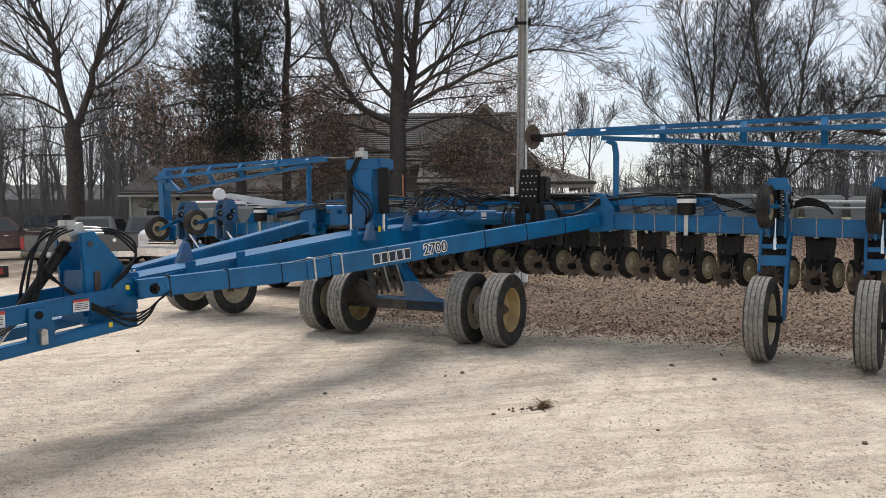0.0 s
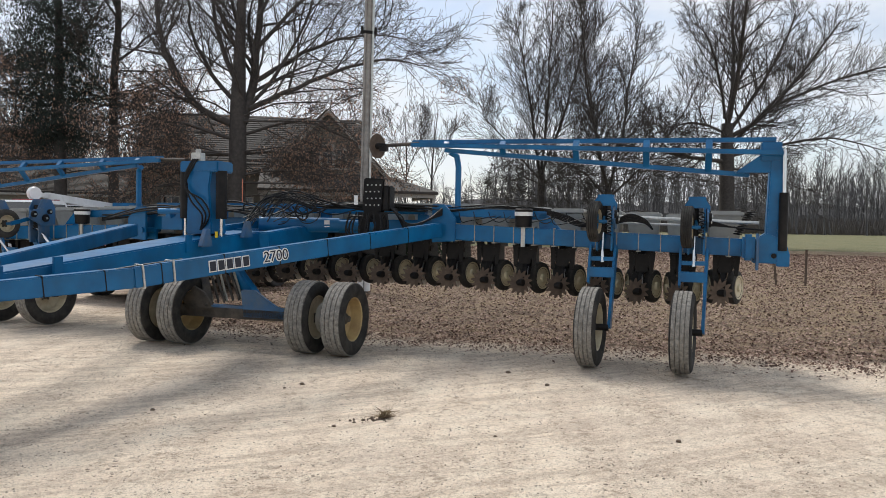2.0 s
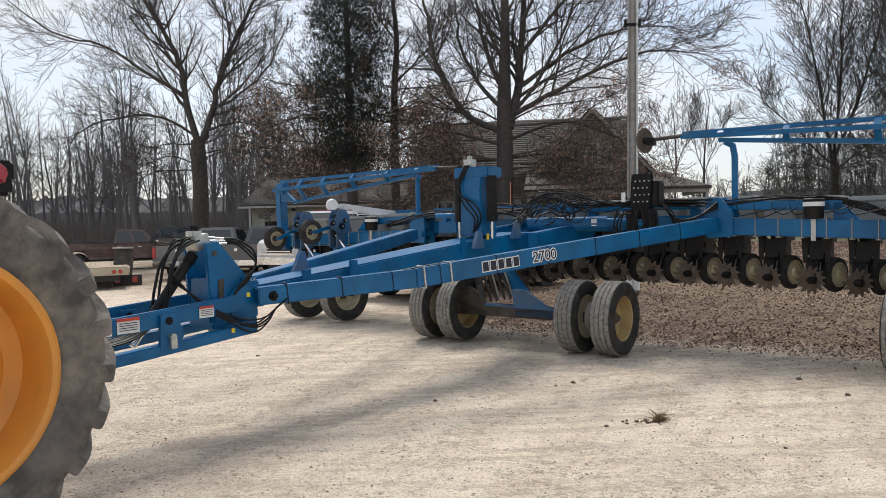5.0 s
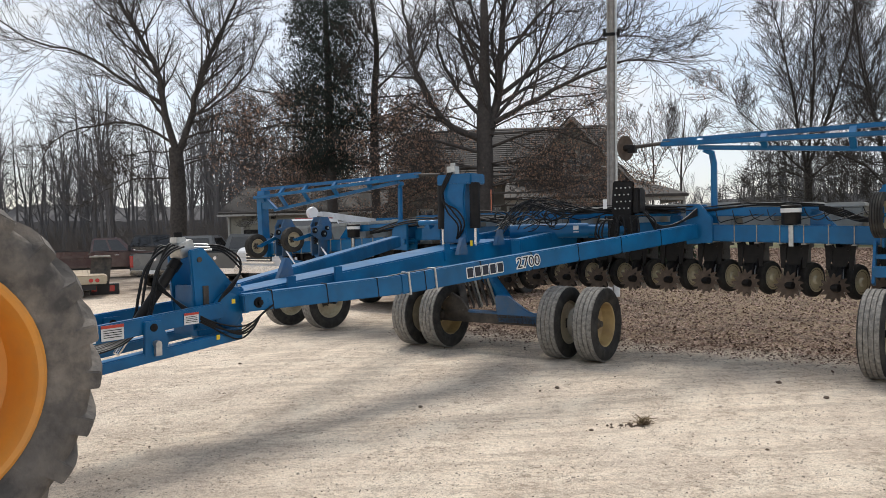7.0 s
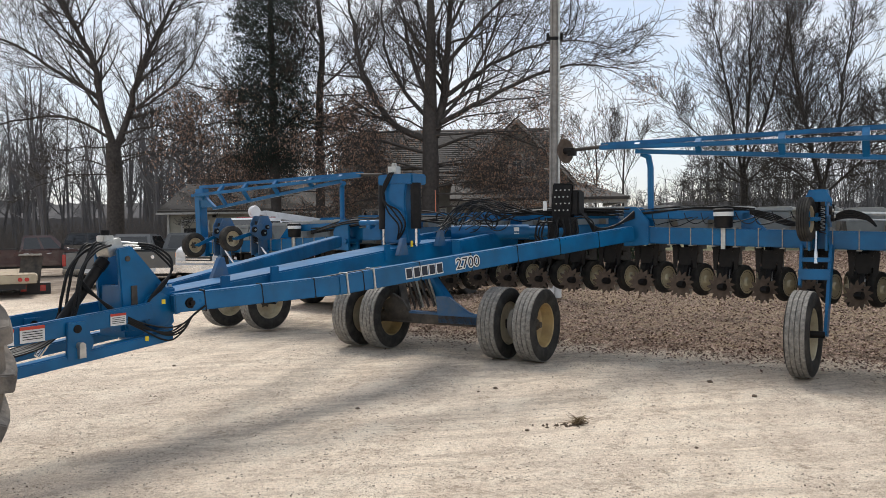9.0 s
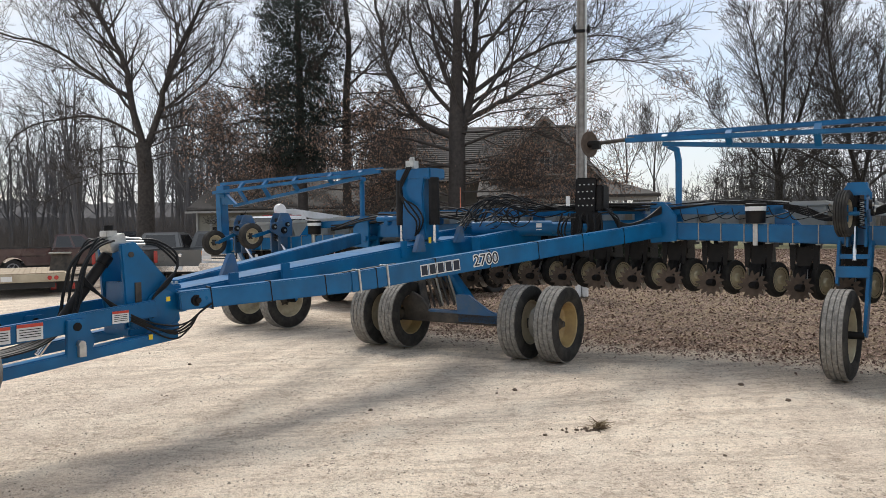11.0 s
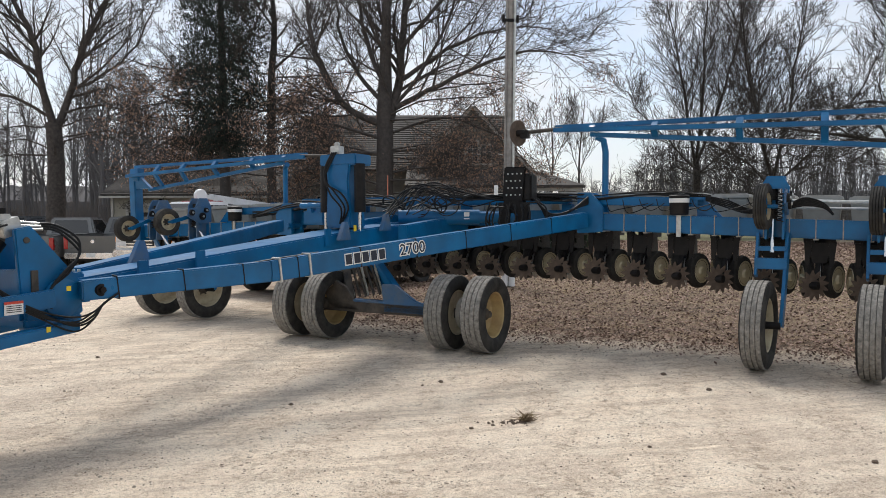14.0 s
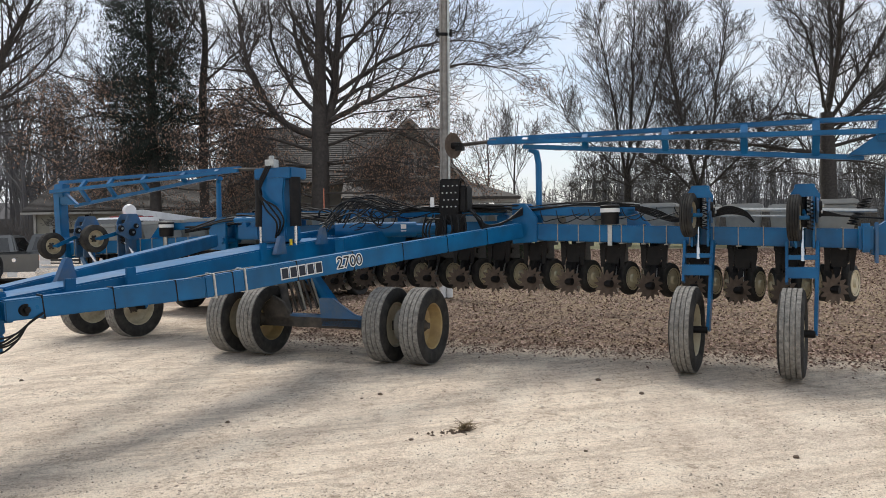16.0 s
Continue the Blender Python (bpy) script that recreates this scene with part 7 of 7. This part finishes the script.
part("cap", Shape().box((0.0, 0.05, 1.28), (0.66, 0.3, 0.05)), GREYHUB, ramp, bevel=0.01)
part("lamp_box", Shape().box((0.12, -0.05, 0.18), (0.9, 0.2, 0.36)), PLASTIC, ramp, bevel=0.01)
for s in (-0.2, 0.35):
    part("lamp", Shape().box((s, -0.155, 0.2), (0.16, 0.02, 0.2)), REDLENS, ramp)


# hedges in front of the porch
def hedge(x0, x1, y, h, depth, n, leaf_mat, seed, label, size=0.07):
    rg = random.Random(seed)
    t = thing("hedge", pose((x0 + x1) / 2, y, 0), label, "hedge")
    st = Shape()
    w = (x1 - x0) / 2
    for _ in range(int(w * 60)):
        x, yy = rg.uniform(-w, w), rg.uniform(-depth, depth) * 0.6
        st.tube([(x, yy, -0.05), (x + rg.gauss(0, 0.1), yy + rg.gauss(0, 0.1), h * 0.5), (x + rg.gauss(0, 0.2), yy + rg.gauss(0, 0.2), h * rg.uniform(0.8, 1.02))], [0.02, 0.012, 0.006], 3, caps=False)
    part("stems", st, BARK, t, smooth=0)
    lf = Shape()
    for _ in range(n):
        u = rg.uniform(-1, 1)
        top = h * (0.9 + 0.12 * math.sin(u * 9 + seed) + 0.06 * math.sin(u * 23))
        q = Vector((u * w, rg.uniform(-depth, depth), top * rg.random() ** 0.6))
        foliage(lf, q, Euler((rg.uniform(0, 6), rg.uniform(0, 6), rg.uniform(0, 6))).to_matrix(), size * rg.uniform(0.6, 1.3), 0.6)
    part("leaves", lf, leaf_mat, t, smooth=0)


BROWN_TWIG = mat("brown_hedge_leaf", (0.075, 0.042, 0.030), (0.05, 0.03, 0.022), rough=0.85, scale=30)
hedge(3.3, 6.3, 33.2, 1.80, 0.7, 6500, HEDGE, 5, "clipped dark green hedge by the porch")
hedge(-2.6, 3.0, 36.0, 1.55, 0.5, 7000, BROWN_TWIG, 6, "bare brown twiggy hedge in front of the porch")


# ---------- loose stuff on the ground ----------
STONE = mat("pale_stone", (0.46, 0.40, 0.32), (0.30, 0.25, 0.20), rough=0.9, scale=30)
SOIL = mat("dark_clod", (0.085, 0.06, 0.042), (0.14, 0.10, 0.07), rough=0.95, scale=20)
LITTER = mat("dead_leaf", (0.195, 0.118, 0.086), (0.085, 0.052, 0.040), rough=0.85, scale=3.0)
LITTER_PALE = mat("pale_dead_leaf", (0.38, 0.268, 0.215), (0.26, 0.178, 0.14), rough=0.85, scale=3.0)
rgs = random.Random(77)


def pebble(out, x, y, s, flat=0.6):
    z = ground_height(x, y)
    pts = []
    for i in range(5):
        a = 2 * math.pi * i / 5 + rgs.uniform(-0.3, 0.3)
        pts.append((x + math.cos(a) * s * rgs.uniform(0.7, 1.2), y + math.sin(a) * s * rgs.uniform(0.7, 1.2), z - 0.003))
    top = [(x + (p[0] - x) * 0.55, y + (p[1] - y) * 0.55, z + s * flat * rgs.uniform(0.8, 1.2)) for p in pts]
    out.add(pts + top, [(0, 1, 6, 5), (1, 2, 7, 6), (2, 3, 8, 7), (3, 4, 9, 8), (4, 0, 5, 9), (5, 6, 7, 8, 9)])


for nm, mt, n, s0, s1, lab in (("gravel", STONE, 11000, 0.003, 0.010, "loose pale gravel stones on the yard"), ("crumbs", SOIL, 1300, 0.003, 0.009, "dark crumbs of soil on the yard")):
    sh = Shape()
    for _ in range(n):
        d = 2.5 + 14 * rgs.random() ** 1.3
        a = radians(rgs.uniform(-46, 46))
        x, y = d * math.sin(a), 1 + d * math.cos(a)
        if 0.5 * x + y < 12.2:
            pebble(sh, x, y, rgs.uniform(s0, s1) * (1.5 if rgs.random() < 0.06 else 1))
    tagged(new(nm, sh.mesh(nm, mt, smooth=0)), lab, "gravel", kind="stuff")

sh, sh2 = Shape(), Shape()
for _ in range(240000):
    d = rgs.random()
    e = 12.4 + 46 * d ** 1.7
    x = rgs.uniform(-2.5, 21 + 14 * d)
    y = e - 0.5 * x + rgs.gauss(0, 0.45)
    if y < 5.5:
        continue
    z = ground_height(x, y) + rgs.uniform(0.003, 0.02)
    foliage(sh if rgs.random() < 0.64 else sh2, Vector((x, y, z)), Euler((rgs.gauss(0, 0.45), rgs.gauss(0, 0.45), rgs.uniform(0, 6))).to_matrix(), rgs.uniform(0.010, 0.029) * (1 + (e - 12) / 28), 0.6)
tagged(new("leaf_litter", sh.mesh("leaf_litter", LITTER, smooth=0)), "brown dead leaves strewn over the lawn", "leaves", kind="stuff")
tagged(new("pale_leaf_litter", sh2.mesh("pale_leaf_litter", LITTER_PALE, smooth=0)), "pale dry leaves strewn over the lawn", "leaves", kind="stuff")

# clods and the uprooted tuft in the yard
tuft = thing("grass_tuft", pose(0.885, 7.36, ground_height(0.885, 7.36)), "uprooted brown grass tuft with soil", "clod")
tf = Shape()
for _ in range(70):
    a, r = rgs.uniform(0, 6.3), rgs.uniform(0, 0.035)
    h = rgs.uniform(0.015, 0.075)
    x, y = math.cos(a) * r, math.sin(a) * r
    tf.tube([(x, y, 0.0), (x * 1.5 + rgs.gauss(0, 0.02), y * 1.5 + rgs.gauss(0, 0.02), h * 0.6), (x * 2 + rgs.gauss(0, 0.05), y * 2 + rgs.gauss(0, 0.05), h)], [0.004, 0.003, 0.001], 3, caps=False)
part("blades", tf, mat("dry_grass", (0.22, 0.16, 0.08), (0.13, 0.085, 0.05), rough=0.9, scale=20), tuft, smooth=0)
cl = Shape()
for _ in range(70):
    x, y, s = -abs(rgs.gauss(0.0, 0.14)), rgs.gauss(-0.04, 0.04), rgs.uniform(0.004, 0.016)
    cl.add([(x - s, y, 0), (x, y - s, 0), (x + s, y, 0), (x, y + s, 0), (x, y, s * 1.2)], [(0, 1, 4), (1, 2, 4), (2, 3, 4), (3, 0, 4)])
tagged(part("soil", cl, SOIL, tuft, smooth=0), kind="stuff")


def clod(x, y, s, n):
    c = thing("soil_clod", pose(x, y, ground_height(x, y)), "small dark clod of soil on gravel", "clod", "clods on the yard")
    b = bmesh.new()
    bmesh.ops.create_icosphere(b, subdivisions=2, radius=s)
    for v in b.verts:
        v.co *= 1 + 0.35 * noise.noise(v.co * (1.2 / s) + Vector((n, 0, 0)))
        v.co.z = v.co.z * 0.6 + s * 0.25
    me = bpy.data.meshes.new("lump")
    b.to_mesh(me)
    b.free()
    me.materials.append(SOIL)
    part("lump", me, None, c)


for i, (x, y, s) in enumerate(((0.20, 8.79, 0.035), (0.02, 8.66, 0.02), (-1.11, 7.93, 0.03), (2.51, 9.14, 0.04), (2.74, 8.46, 0.035), (3.13, 6.41, 0.03), (-3.86, 10.15, 0.03), (0.45, 7.18, 0.025), (0.62, 7.26, 0.02), (1.7, 6.7, 0.02))):
    clod(x, y, s * 0.75, i)
